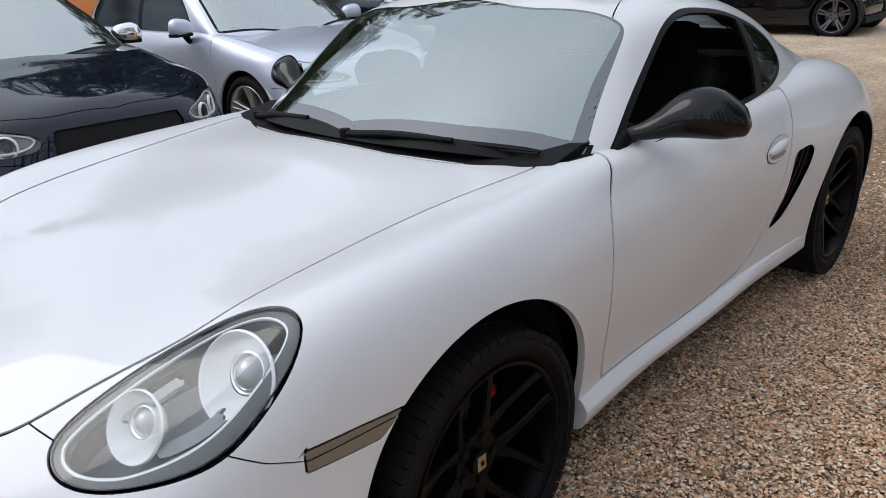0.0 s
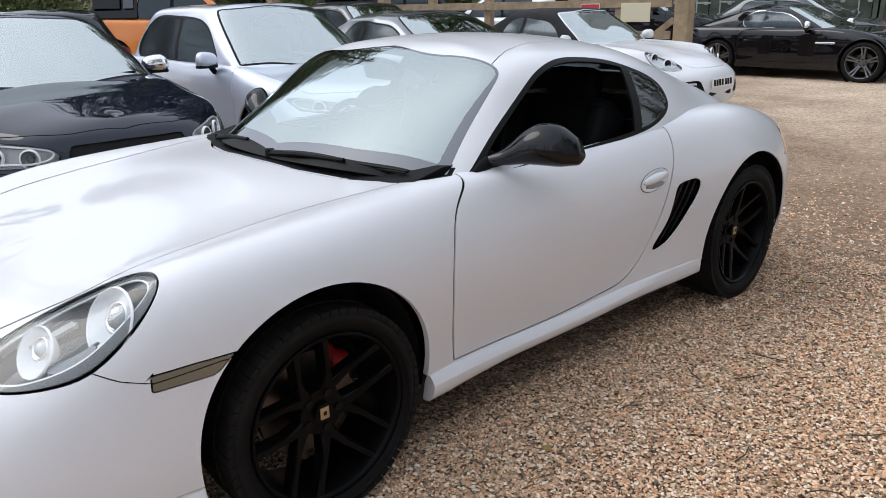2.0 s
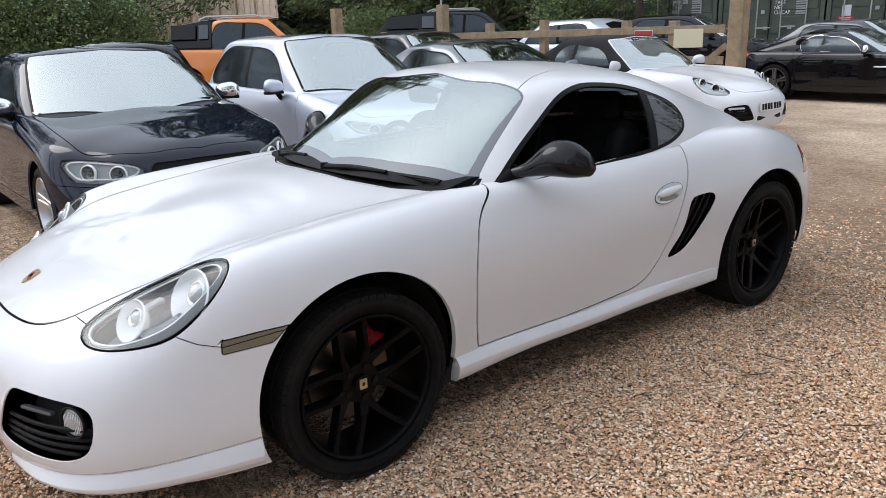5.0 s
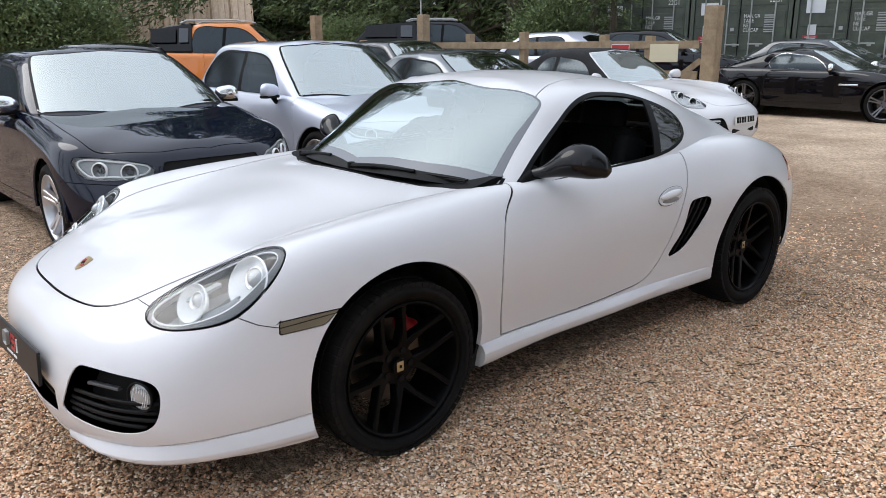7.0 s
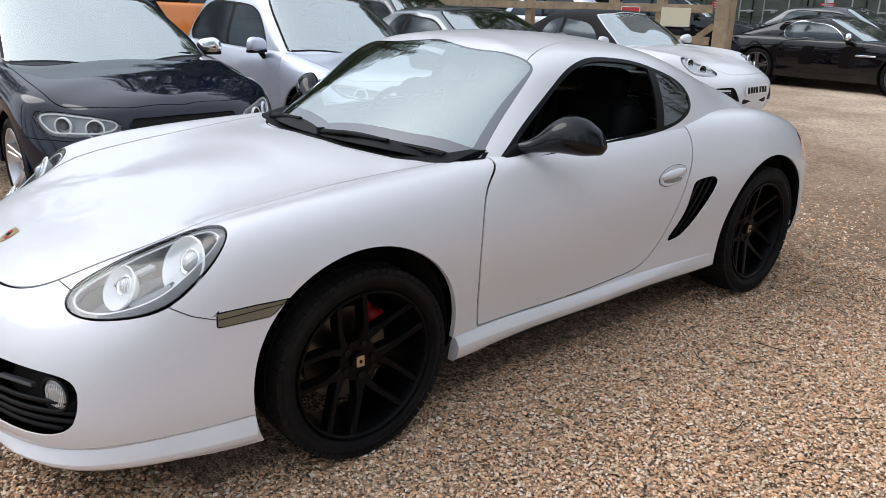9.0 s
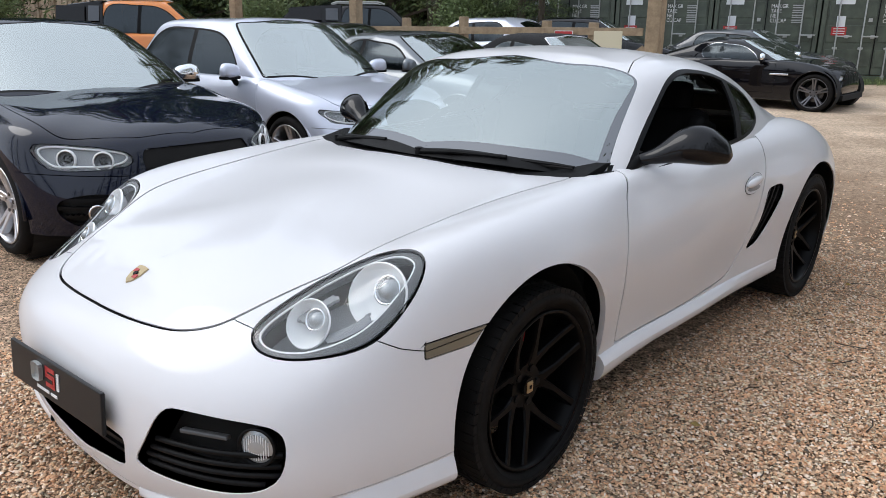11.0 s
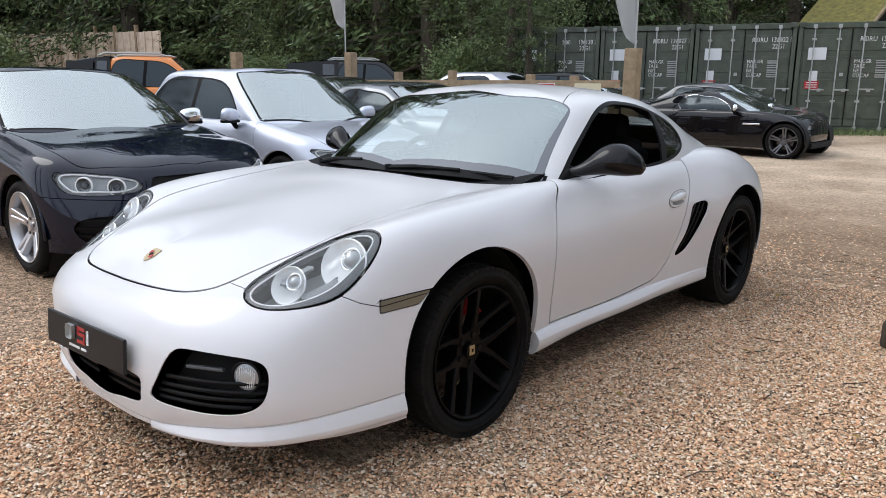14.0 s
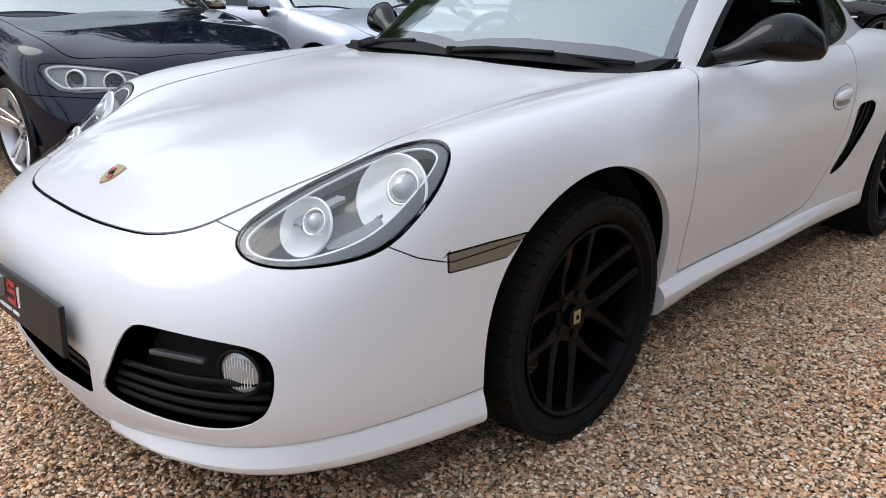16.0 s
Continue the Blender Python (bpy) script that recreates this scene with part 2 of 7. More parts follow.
def tube(points, r, seg=8):
    """A round rod along a line of points."""
    bm = bmesh.new()
    pts = [Vector(p) for p in points]
    rings = []
    for i, p in enumerate(pts):
        d = (pts[min(i + 1, len(pts) - 1)] - pts[max(i - 1, 0)]).normalized()
        a = d.orthogonal().normalized() if i == 0 else (rings_a - d * rings_a.dot(d)).normalized()
        rings_a = a
        b = d.cross(a)
        rr = r[i] if isinstance(r, (list, tuple)) else r
        rings.append([bm.verts.new(p + rr * (a * math.cos(2 * math.pi * k / seg) + b * math.sin(2 * math.pi * k / seg))) for k in range(seg)])
    for u, v in zip(rings, rings[1:]):
        for k in range(seg):
            bm.faces.new((u[k], u[(k + 1) % seg], v[(k + 1) % seg], v[k]))
    bm.faces.new(rings[0][::-1])
    bm.faces.new(rings[-1])
    bmesh.ops.recalc_face_normals(bm, faces=bm.faces)
    return bm


def spline_weights(knots, q):
    """Weights of a natural cubic spline through values at the knots, for each q."""
    k, q = np.asarray(knots, float), np.asarray(q, float)
    n = len(k)
    h = np.diff(k)
    a, r = np.zeros((n, n)), np.zeros((n, n))
    a[0, 0] = a[-1, -1] = 1
    for i in range(1, n - 1):
        a[i, i - 1], a[i, i], a[i, i + 1] = h[i - 1], 2 * (h[i - 1] + h[i]), h[i]
        r[i, i - 1], r[i, i], r[i, i + 1] = 6 / h[i - 1], -6 / h[i - 1] - 6 / h[i], 6 / h[i]
    bend = np.linalg.solve(a, r)
    i = np.clip(np.searchsorted(k, q, side="right") - 1, 0, n - 2)
    d = h[i][:, None]
    s, t = (k[i + 1] - q)[:, None], (q - k[i])[:, None]
    eye = np.eye(n)
    return s / d * eye[i] + t / d * eye[i + 1] + (s**3 / d - s * d) / 6 * bend[i] + (t**3 / d - t * d) / 6 * bend[i + 1]


def smooth_loop(points, n=12, closed=True):
    """A smooth line through 2D points."""
    p = np.array(points, float)
    if closed:
        p = np.vstack([p[-3:], p, p[:4]])
    k = np.r_[0, np.cumsum(np.linalg.norm(np.diff(p, axis=0), axis=1) ** 0.5)]
    lo, hi = (k[3], k[-4]) if closed else (k[0], k[-1])
    q = np.linspace(lo, hi, n * len(points) + (0 if closed else 1), endpoint=not closed)
    return spline_weights(k, q) @ p


def inside(loop):
    """Signed distance to a closed 2D line, negative inside."""
    a = np.asarray(loop, float)
    b = np.roll(a, -1, axis=0)

    def f(p):
        out = np.empty(len(p))
        for lo in range(0, len(p), 20000):
            w = p[lo : lo + 20000]
            d, e = w[:, None] - a, (b - a)[None]
            t = np.clip((d * e).sum(-1) / ((e * e).sum(-1) + 1e-12), 0, 1)
            far = np.sqrt((((d - t[..., None] * e) ** 2).sum(-1)).min(1))
            up = (a[None, :, 1] > w[:, None, 1]) != (b[None, :, 1] > w[:, None, 1])
            xc = a[None, :, 0] + (w[:, None, 1] - a[None, :, 1]) * (b - a)[None, :, 0] / np.where(abs((b - a)[None, :, 1]) < 1e-12, 1e-12, (b - a)[None, :, 1])
            odd = (up & (w[:, None, 0] < xc)).sum(1) % 2 == 1
            out[lo : lo + 20000] = np.where(odd, -far, far)
        return out

    return f


class Sheet:
    """Half of a car's skin (x >= 0): a smooth net through rings of points, that can be cut along lines."""

    def __init__(self, rings, nt, ns):
        net = np.array(rings, float)  # rings x stations x 3
        self.net = net
        step_t = np.linalg.norm(np.diff(net, axis=1), axis=2).mean(0)
        step_s = np.linalg.norm(np.diff(net, axis=0), axis=2).mean(1)
        self.kt, self.ks = np.r_[0, np.cumsum(step_t)], np.r_[0, np.cumsum(step_s)]
        u, v = np.meshgrid(np.linspace(0, self.kt[-1], nt), np.linspace(0, self.ks[-1], ns), indexing="ij")
        self.uv = np.stack([u.ravel(), v.ravel()], 1)
        i = (np.arange(nt - 1)[:, None] * ns + np.arange(ns - 1)).ravel()
        a, b, c, d = i, i + ns, i + ns + 1, i + 1
        self.tri = np.concatenate([np.stack([a, b, c], 1), np.stack([a, c, d], 1)])
        self.marks = {}
        self._wt, self._ws = self._mirrored(self.kt, True, True), self._mirrored(self.ks, False, True)
        self.pos = self.at(self.uv)

    @staticmethod
    def _mirrored(k, low, high):
        """Knots and the folding of mirrored values at ends that lie on the middle plane."""
        n, m = len(k), 3
        idx, sign, kk = list(range(n)), [1] * n, list(k)
        if low:
            idx, sign, kk = list(range(m, 0, -1)) + idx, [-1] * m + sign, [2 * k[0] - k[j] for j in range(m, 0, -1)] + kk
        if high:
            idx, sign, kk = idx + list(range(n - 2, n - 2 - m, -1)), sign + [-1] * m, kk + [2 * k[-1] - k[j] for j in range(n - 2, n - 2 - m, -1)]
        odd, even = np.zeros((len(idx), n)), np.zeros((len(idx), n))
        for r, (i, s) in enumerate(zip(idx, sign)):
            odd[r, i], even[r, i] = s, 1
        return np.array(kk), odd, even

    def at(self, uv):
        out = np.empty((len(uv), 3))
        wt, ws = spline_weights(self._wt[0], uv[:, 0]), spline_weights(self._ws[0], uv[:, 1])
        for c in range(3):
            f = 1 if c == 0 else 2
            out[:, c] = np.einsum("nj,jk,nk->n", ws @ self._ws[f], self.net[:, :, c], wt @ self._wt[f])
        return out

    def normals(self, uv):
        e = 1e-3
        lo, hi = np.array([0, 0]), np.array([self.kt[-1], self.ks[-1]])
        du = self.at(np.clip(uv + (e, 0), lo, hi)) - self.at(np.clip(uv - (e, 0), lo, hi))
        dv = self.at(np.clip(uv + (0, e), lo, hi)) - self.at(np.clip(uv - (0, e), lo, hi))
        n = np.cross(du, dv)
        size = np.linalg.norm(n, axis=1, keepdims=True)
        n = np.where(size > 1e-9, n / np.maximum(size, 1e-12), (0, 0, 1))
        return n

    def cut(self, name, f, gap=0.0):
        """Splits the sheet where f(pos) is 0 and marks what lies inside (f < 0). A gap drops a strip along the line."""
        for level in (-gap, gap) if gap else (0.0,):
            val = f(self.pos) - level
            val[np.abs(val) < 1e-7] = 1e-7
            neg = val < 0
            cross = neg[self.tri].any(1) & ~neg[self.tri].all(1)
            if cross.any():
                tri = self.tri[cross]
                lone = np.where(neg[tri].sum(1) == 1, np.argmax(neg[tri], 1), np.argmin(neg[tri], 1))
                r = np.arange(len(tri))
                a, b, c = tri[r, lone], tri[r, (lone + 1) % 3], tri[r, (lone + 2) % 3]
                ends = np.sort(np.concatenate([np.stack([a, b], 1), np.stack([a, c], 1)]), axis=1)
                edge, back = np.unique(ends, axis=0, return_inverse=True)
                back = back.ravel()
                t = val[edge[:, 0]] / (val[edge[:, 0]] - val[edge[:, 1]])
                uv = self.uv[edge[:, 0]] + t[:, None] * (self.uv[edge[:, 1]] - self.uv[edge[:, 0]])
                start = len(self.uv)
                self.uv = np.vstack([self.uv, uv])
                self.pos = np.vstack([self.pos, self.at(uv)])
                ab, ac = start + back[: len(tri)], start + back[len(tri) :]
                fresh = np.concatenate([np.stack([a, ab, ac], 1), np.stack([ab, b, c], 1), np.stack([ab, c, ac], 1)])
                self.tri = np.vstack([self.tri[~cross], fresh])
                for key, m in self.marks.items():
                    self.marks[key] = np.concatenate([m[~cross], np.tile(m[cross], 3)])
        mid = self.pos[self.tri].mean(1)
        val = f(mid)
        self.marks[name] = val < 0
        if gap:
            strip = np.abs(val) < gap * 0.98
            self.marks["seam"] = self.marks.get("seam", np.zeros(len(self.tri), bool)) | strip

    def mesh(self, name, mask, side=0, rim=0.005, lift=0.0):
        """A mesh of the marked triangles: side 1 as it is, -1 mirrored, 0 both halves; edges are turned in by rim."""
        tri = self.tri[mask]
        used, tri = np.unique(tri, return_inverse=True)
        tri = tri.reshape(-1, 3)
        p, n = self.pos[used], self.normals(self.uv[used])
        p = p + n * lift
        ends = np.concatenate([tri[:, [0, 1]], tri[:, [1, 2]], tri[:, [2, 0]]])
        key, first, count = np.unique(np.sort(ends, axis=1), axis=0, return_index=True, return_counts=True)
        rims = ends[first[count == 1]]
        mids = p[rims].mean(1)
        rims = rims[np.abs(mids[:, 0]) > 1e-4] if side == 0 else rims
        verts, norms, faces = [p], [n], [tri]
        if rim and len(rims):
            a, b = rims[:, 0], rims[:, 1]
            k = len(p)
            m = len(rims)
            along = p[b] - p[a]
            face = np.cross(along, n[a])
            face /= np.maximum(np.linalg.norm(face, axis=1, keepdims=True), 1e-9)
            verts += [p[a], p[b], p[b] - n[b] * rim, p[a] - n[a] * rim]
            norms += [face] * 4
            i = np.arange(m)
            faces += [np.stack([k + i, k + 3 * m + i, k + 2 * m + i], 1), np.stack([k + i, k + 2 * m + i, k + m + i], 1)]
        verts, norms, faces = np.vstack(verts), np.vstack(norms), np.vstack(faces)
        flip = np.array([-1, 1, 1])
        if side == -1:
            verts, norms, faces = verts * flip, norms * flip, faces[:, ::-1]
        elif side == 0:
            faces = np.vstack([faces, faces[:, ::-1] + len(verts)])
            verts, norms = np.vstack([verts, verts * flip]), np.vstack([norms, norms * flip])
        me = bpy.data.meshes.new(name)
        me.vertices.add(len(verts))
        me.vertices.foreach_set("co", verts.ravel())
        me.loops.add(faces.size)
        me.loops.foreach_set("vertex_index", faces.ravel().astype(np.int32))
        me.polygons.add(len(faces))
        me.polygons.foreach_set("loop_start", np.arange(0, faces.size, 3, dtype=np.int32))
        me.polygons.foreach_set("loop_total", np.full(len(faces), 3, dtype=np.int32))
        me.update(calc_edges=True)
        me.shade_smooth()
        me.normals_split_custom_set_from_vertices([tuple(v) for v in norms])
        return me


def flat_mesh(name, verts, faces):
    """A mesh of equal-sided faces from arrays."""
    faces = np.asarray(faces, dtype=np.int32)
    k = faces.shape[1]
    me = bpy.data.meshes.new(name)
    me.vertices.add(len(verts))
    me.vertices.foreach_set("co", np.asarray(verts, float).ravel())
    me.loops.add(faces.size)
    me.loops.foreach_set("vertex_index", faces.ravel())
    me.polygons.add(len(faces))
    me.polygons.foreach_set("loop_start", np.arange(0, faces.size, k, dtype=np.int32))
    me.polygons.foreach_set("loop_total", np.full(len(faces), k, dtype=np.int32))
    me.update(calc_edges=True)
    return me


def side_view(p):
    return p[:, 1:3]


def top_view(p):
    return p[:, 0:2]


def front_view(p):
    return p[:, [0, 2]]


# ---- the white coupe: skin ----
# Rings from the lower edge up to the middle line; along each, stations from the middle of the nose round to the middle of the tail.
RING_EDGE = [(0, -0.985, 0.182), (0.29, -0.966, 0.180), (0.523, -0.862, 0.168), (0.723, -0.69, 0.168), (0.843, -0.38, 0.172), (0.848, 0, 0.18), (0.833, 0.45, 0.185),
             (0.843, 1.0, 0.19), (0.863, 1.55, 0.20), (0.888, 1.97, 0.21), (0.908, 2.415, 0.24), (0.873, 2.90, 0.26), (0.593, 3.2, 0.26), (0, 3.29, 0.26)]
RING_SILL = [(0, -1.005, 0.26), (0.295, -0.99, 0.258), (0.54, -0.925, 0.256), (0.752, -0.755, 0.262), (0.868, -0.40, 0.28), (0.888, 0, 0.31), (0.848, 0.5, 0.30),
             (0.851, 1.0, 0.29), (0.869, 1.6, 0.29), (0.901, 2.0, 0.31), (0.928, 2.415, 0.35), (0.893, 2.88, 0.35), (0.613, 3.25, 0.36), (0, 3.335, 0.36)]
RING_LOW = [(0, -1.014, 0.385), (0.295, -1.0, 0.385), (0.54, -0.936, 0.39), (0.752, -0.76, 0.40), (0.866, -0.42, 0.42), (0.905, 0, 0.45), (0.868, 0.5, 0.42),
            (0.875, 1.0, 0.42), (0.878, 1.65, 0.42), (0.918, 2.04, 0.45), (0.941, 2.415, 0.48), (0.903, 2.86, 0.48), (0.623, 3.27, 0.48), (0, 3.35, 0.48)]
RING_WIDE = [(0, -0.995, 0.495), (0.29, -0.978, 0.50), (0.532, -0.905, 0.505), (0.735, -0.725, 0.525), (0.851, -0.42, 0.56), (0.911, 0, 0.60), (0.888, 0.52, 0.58),
             (0.895, 1.0, 0.58), (0.895, 1.66, 0.58), (0.929, 2.04, 0.60), (0.945, 2.415, 0.62), (0.895, 2.86, 0.62), (0.613, 3.25, 0.60), (0, 3.33, 0.60)]
RING_SHOULDER = [(0, -0.948, 0.575), (0.275, -0.928, 0.578), (0.506, -0.84, 0.585), (0.705, -0.652, 0.625), (0.825, -0.41, 0.70), (0.885, 0, 0.755), (0.865, 0.54, 0.745),
                 (0.881, 1.0, 0.735), (0.883, 1.66, 0.74), (0.911, 2.04, 0.745), (0.925, 2.415, 0.765), (0.845, 2.86, 0.755), (0.593, 3.2, 0.735), (0, 3.29, 0.72)]
RING_CREST = [(0, -0.87, 0.632), (0.232, -0.85, 0.633), (0.458, -0.745, 0.652), (0.635, -0.545, 0.72), (0.745, -0.39, 0.80), (0.795, 0, 0.855), (0.788, 0.56, 0.868),
              (0.813, 1.0, 0.872), (0.823, 1.66, 0.885), (0.843, 2.05, 0.90), (0.835, 2.44, 0.905), (0.743, 2.84, 0.85), (0.543, 3.12, 0.82), (0, 3.25, 0.80)]
RING_PANEL = [(0, -0.78, 0.684), (0.159, -0.76, 0.688), (0.333, -0.64, 0.722), (0.443, -0.46, 0.759), (0.543, -0.30, 0.799), (0.603, 0, 0.846), (0.643, 0.42, 0.88),
              (0.593, 1.0, 0.90), (0.643, 1.66, 0.945), (0.663, 2.05, 0.955), (0.593, 2.45, 0.935), (0.493, 2.85, 0.885), (0.343, 3.1, 0.845), (0, 3.2, 0.825)]
RING_MIDDLE = [(0, -0.70, 0.716), (0, -0.62, 0.738), (0, -0.45, 0.777), (0, -0.26, 0.812), (0, -0.10, 0.838), (0, 0.10, 0.866), (0, 0.30, 0.895),
               (0, 1.0, 0.92), (0, 1.66, 0.96), (0, 2.05, 0.98), (0, 2.45, 0.955), (0, 2.85, 0.90), (0, 3.05, 0.86), (0, 3.15, 0.84)]
# The cabin: from the belt up to the middle of the roof.
ROOF_BELT = [(0, 0.36, 0.90), (0.463, 0.43, 0.895), (0.708, 0.60, 0.865), (0.768, 0.71, 0.858), (0.798, 1.15, 0.865), (0.808, 1.65, 0.88), (0.798, 2.0, 0.895), (0.733, 2.42, 0.89), (0.563, 2.85, 0.86), (0, 3.13, 0.835)]
ROOF_LOW = [(0, 0.585, 1.04), (0.443, 0.635, 1.03), (0.678, 0.745, 0.985), (0.733, 0.84, 0.978), (0.765, 1.18, 0.995), (0.773, 1.65, 1.0), (0.743, 2.0, 0.99), (0.643, 2.4, 0.955), (0.493, 2.85, 0.885), (0, 3.08, 0.85)]
ROOF_MID = [(0, 0.79, 1.165), (0.418, 0.83, 1.15), (0.643, 0.885, 1.10), (0.688, 0.975, 1.09), (0.715, 1.22, 1.11), (0.718, 1.65, 1.105), (0.673, 2.0, 1.075), (0.573, 2.4, 1.005), (0.443, 2.85, 0.905), (0, 3.04, 0.865)]
ROOF_RAIL = [(0, 0.965, 1.245), (0.393, 0.985, 1.235), (0.593, 1.0, 1.195), (0.628, 1.09, 1.2), (0.645, 1.27, 1.21), (0.638, 1.66, 1.195), (0.588, 2.0, 1.14), (0.498, 2.4, 1.045), (0.383, 2.85, 0.922), (0, 3.0, 0.88)]
ROOF_TOP = [(0, 1.08, 1.28), (0.301, 1.10, 1.275), (0.423, 1.14, 1.262), (0.443, 1.22, 1.268), (0.453, 1.34, 1.272), (0.433, 1.68, 1.255), (0.383, 2.0, 1.2), (0.322, 2.4, 1.09), (0.232, 2.85, 0.938), (0, 2.96, 0.893)]
ROOF_MIDDLE = [(0, 1.2, 1.295), (0, 1.24, 1.297), (0, 1.3, 1.3), (0, 1.37, 1.3), (0, 1.47, 1.297), (0, 1.72, 1.278), (0, 2.0, 1.225), (0, 2.4, 1.108), (0, 2.8, 0.955), (0, 2.92, 0.908)]

coupe = thing("sports_coupe", "white two-door sports coupe with satin black wheels on gravel", "car")
F_HUB, R_HUB = (0.0, 0.322), (2.415, 0.332)
NOSE_VIEW_SKEW = 0.05

skin = Sheet([RING_EDGE, RING_SILL, RING_LOW, RING_WIDE, RING_SHOULDER, RING_CREST, RING_PANEL, RING_MIDDLE], 300, 96)
BONNET = [(-0.34, -0.845), (-0.25, -0.874), (-0.135, -0.891), (0.0, -0.897), (0.135, -0.891), (0.25, -0.874), (0.336, -0.847), (0.398, -0.805), (0.437, -0.752), (0.50, -0.605), (0.56, -0.46), (0.597, -0.25), (0.614, 0.0), (0.642, 0.25), (0.664, 0.43), (0.65, 0.468), (0.48, 0.392), (0.25, 0.332), (0.0, 0.31), (-0.25, 0.332), (-0.34, 0.36)]
HEADLAMP = [(0.512, -0.742), (0.556, -0.768), (0.625, -0.748), (0.70, -0.685), (0.764, -0.59), (0.787, -0.50), (0.788, -0.43), (0.768, -0.388), (0.733, -0.374), (0.675, -0.38), (0.605, -0.423), (0.546, -0.524), (0.514, -0.649)]
BUMPER = [(-1.3, 0.95), (-0.80, 0.95), (-0.757, 0.660), (-0.75, 0.650), (-0.735, 0.638), (-0.70, 0.646), (-0.64, 0.665), (-0.595, 0.652), (-0.565, 0.632), (-0.52, 0.607), (-0.458, 0.588), (-0.30, 0.605), (-0.15, 0.61), (-0.15, -0.2), (-1.3, -0.2)]
DOOR = [(0.65, 0.91), (0.635, 0.88), (0.562, 0.826), (0.508, 0.752), (0.478, 0.64), (0.474, 0.56), (0.486, 0.43), (0.508, 0.306), (0.8, 0.303), (1.1, 0.306), (1.33, 0.318), (1.44, 0.332), (1.545, 0.395), (1.645, 0.55), (1.712, 0.687), (1.76, 0.79), (1.785, 0.91)]
VENT = [(1.637, 0.432), (1.70, 0.515), (1.738, 0.60), (1.766, 0.67), (1.79, 0.684), (1.85, 0.69), (1.915, 0.686), (1.935, 0.664), (1.87, 0.57), (1.742, 0.442), (1.672, 0.42), (1.645, 0.418)]
INTAKE = [(0.47, 0.484), (0.43, 0.473), (0.398, 0.425), (0.362, 0.360), (0.332, 0.312), (0.345, 0.298), (0.44, 0.290), (0.59, 0.291), (0.672, 0.306), (0.708, 0.34), (0.714, 0.41), (0.694, 0.455), (0.62, 0.476)]
GRILLE = [(0.288, 0.352), (0.280, 0.305), (0.262, 0.268), (0.135, 0.248), (-0.053, 0.245), (-0.053, 0.37), (0.232, 0.366)]
MARKER = [(-0.462, 0.566), (-0.458, 0.606), (-0.36, 0.614), (-0.262, 0.618), (-0.315, 0.575)]

f_bonnet = inside(smooth_loop(BONNET, 10))
f_lamp = inside(smooth_loop(HEADLAMP, 8))
f_bumper, f_door = inside(BUMPER), inside(np.vstack([smooth_loop(DOOR[:8], 6, False), smooth_loop(DOOR[7:], 6, False)]))
f_vent, f_intake, f_grille, f_marker = inside(smooth_loop(VENT, 6)), inside(smooth_loop(INTAKE, 6)), inside(smooth_loop(GRILLE, 6)), inside(MARKER)


def arch(hub, r):
    def f(p):
        d = np.hypot(p[:, 1] - hub[0], p[:, 2] - hub[1]) - r
        return np.where(p[:, 0] < 0.35, 0.5, d)
    return f


skin.cut("front_arch", arch((0.0, 0.334), 0.386))
skin.cut("rear_arch", arch((2.415, 0.342), 0.39))
skin.cut("lamp", lambda p: np.where(p[:, 2] < 0.5, 0.5, f_lamp(top_view(p))), 0.0025)
skin.cut("bonnet", lambda p: np.where(p[:, 2] < 0.56, 0.5, f_bonnet(top_view(p))), 0.0036)
skin.cut("bumper", lambda p: np.where(((f_bonnet(top_view(p)) < -0.004) & (p[:, 2] > 0.56)) | ((f_lamp(top_view(p)) < -0.0035) & (p[:, 2] > 0.5)), 0.5, f_bumper(side_view(p))), 0.0016)
skin.cut("marker", lambda p: np.where(p[:, 0] < 0.6, 0.5, f_marker(side_view(p))), 0.002)
skin.cut("door", lambda p: np.where(p[:, 0] < 0.6, 0.5, f_door(side_view(p))), 0.0036)
skin.cut("vent", lambda p: np.where(p[:, 0] < 0.6, 0.5, f_vent(side_view(p))))
skin.cut("intake", lambda p: np.where(p[:, 1] > -0.5, 0.5, f_intake(front_view(p))))
skin.cut("grille", lambda p: np.where(p[:, 1] > -0.5, 0.5, f_grille(front_view(p))))
skin.cut("lip", lambda p: np.where(p[:, 1] > -0.3, 0.5, p[:, 2] - 0.203 - 0.08 * np.clip((p[:, 0] - 0.33) / 0.54, 0, 1)), 0.0015)
skin.cut("skirt", lambda p: np.where(p[:, 1] < 0.3, 0.5, p[:, 2] - 0.296 + 0.01 * np.clip(p[:, 1] - 0.5, 0, 1)), 0.0012)
BELT = inside([(-0.1, 0.40), (0.40, 0.47), (0.64, 0.58), (0.725, 0.66), (0.752, 0.75), (0.775, 1.15), (0.785, 1.65), (0.77, 2.0), (0.70, 2.42), (0.52, 2.85), (-0.1, 3.1)])
COWL = inside([(-0.1, 0.318), (0.25, 0.338), (0.48, 0.397), (0.655, 0.474), (0.715, 0.53), (0.735, 0.62), (0.70, 0.7), (-0.1, 0.7)])
skin.cut("cowl", lambda p: np.where(p[:, 2] < 0.6, 0.5, COWL(top_view(p))), 0.002)
skin.cut("cabin", lambda p: np.where(p[:, 2] < 0.6, 0.5, BELT(top_view(p))))


def bars(levels, half, slope=0.0, mid=0.0):
    """Negative inside level strips of the skin at the given heights."""
    return lambda p: np.min([np.abs(p[:, 2] - z - slope * (p[:, 0] - mid)) for z in levels], axis=0) - half


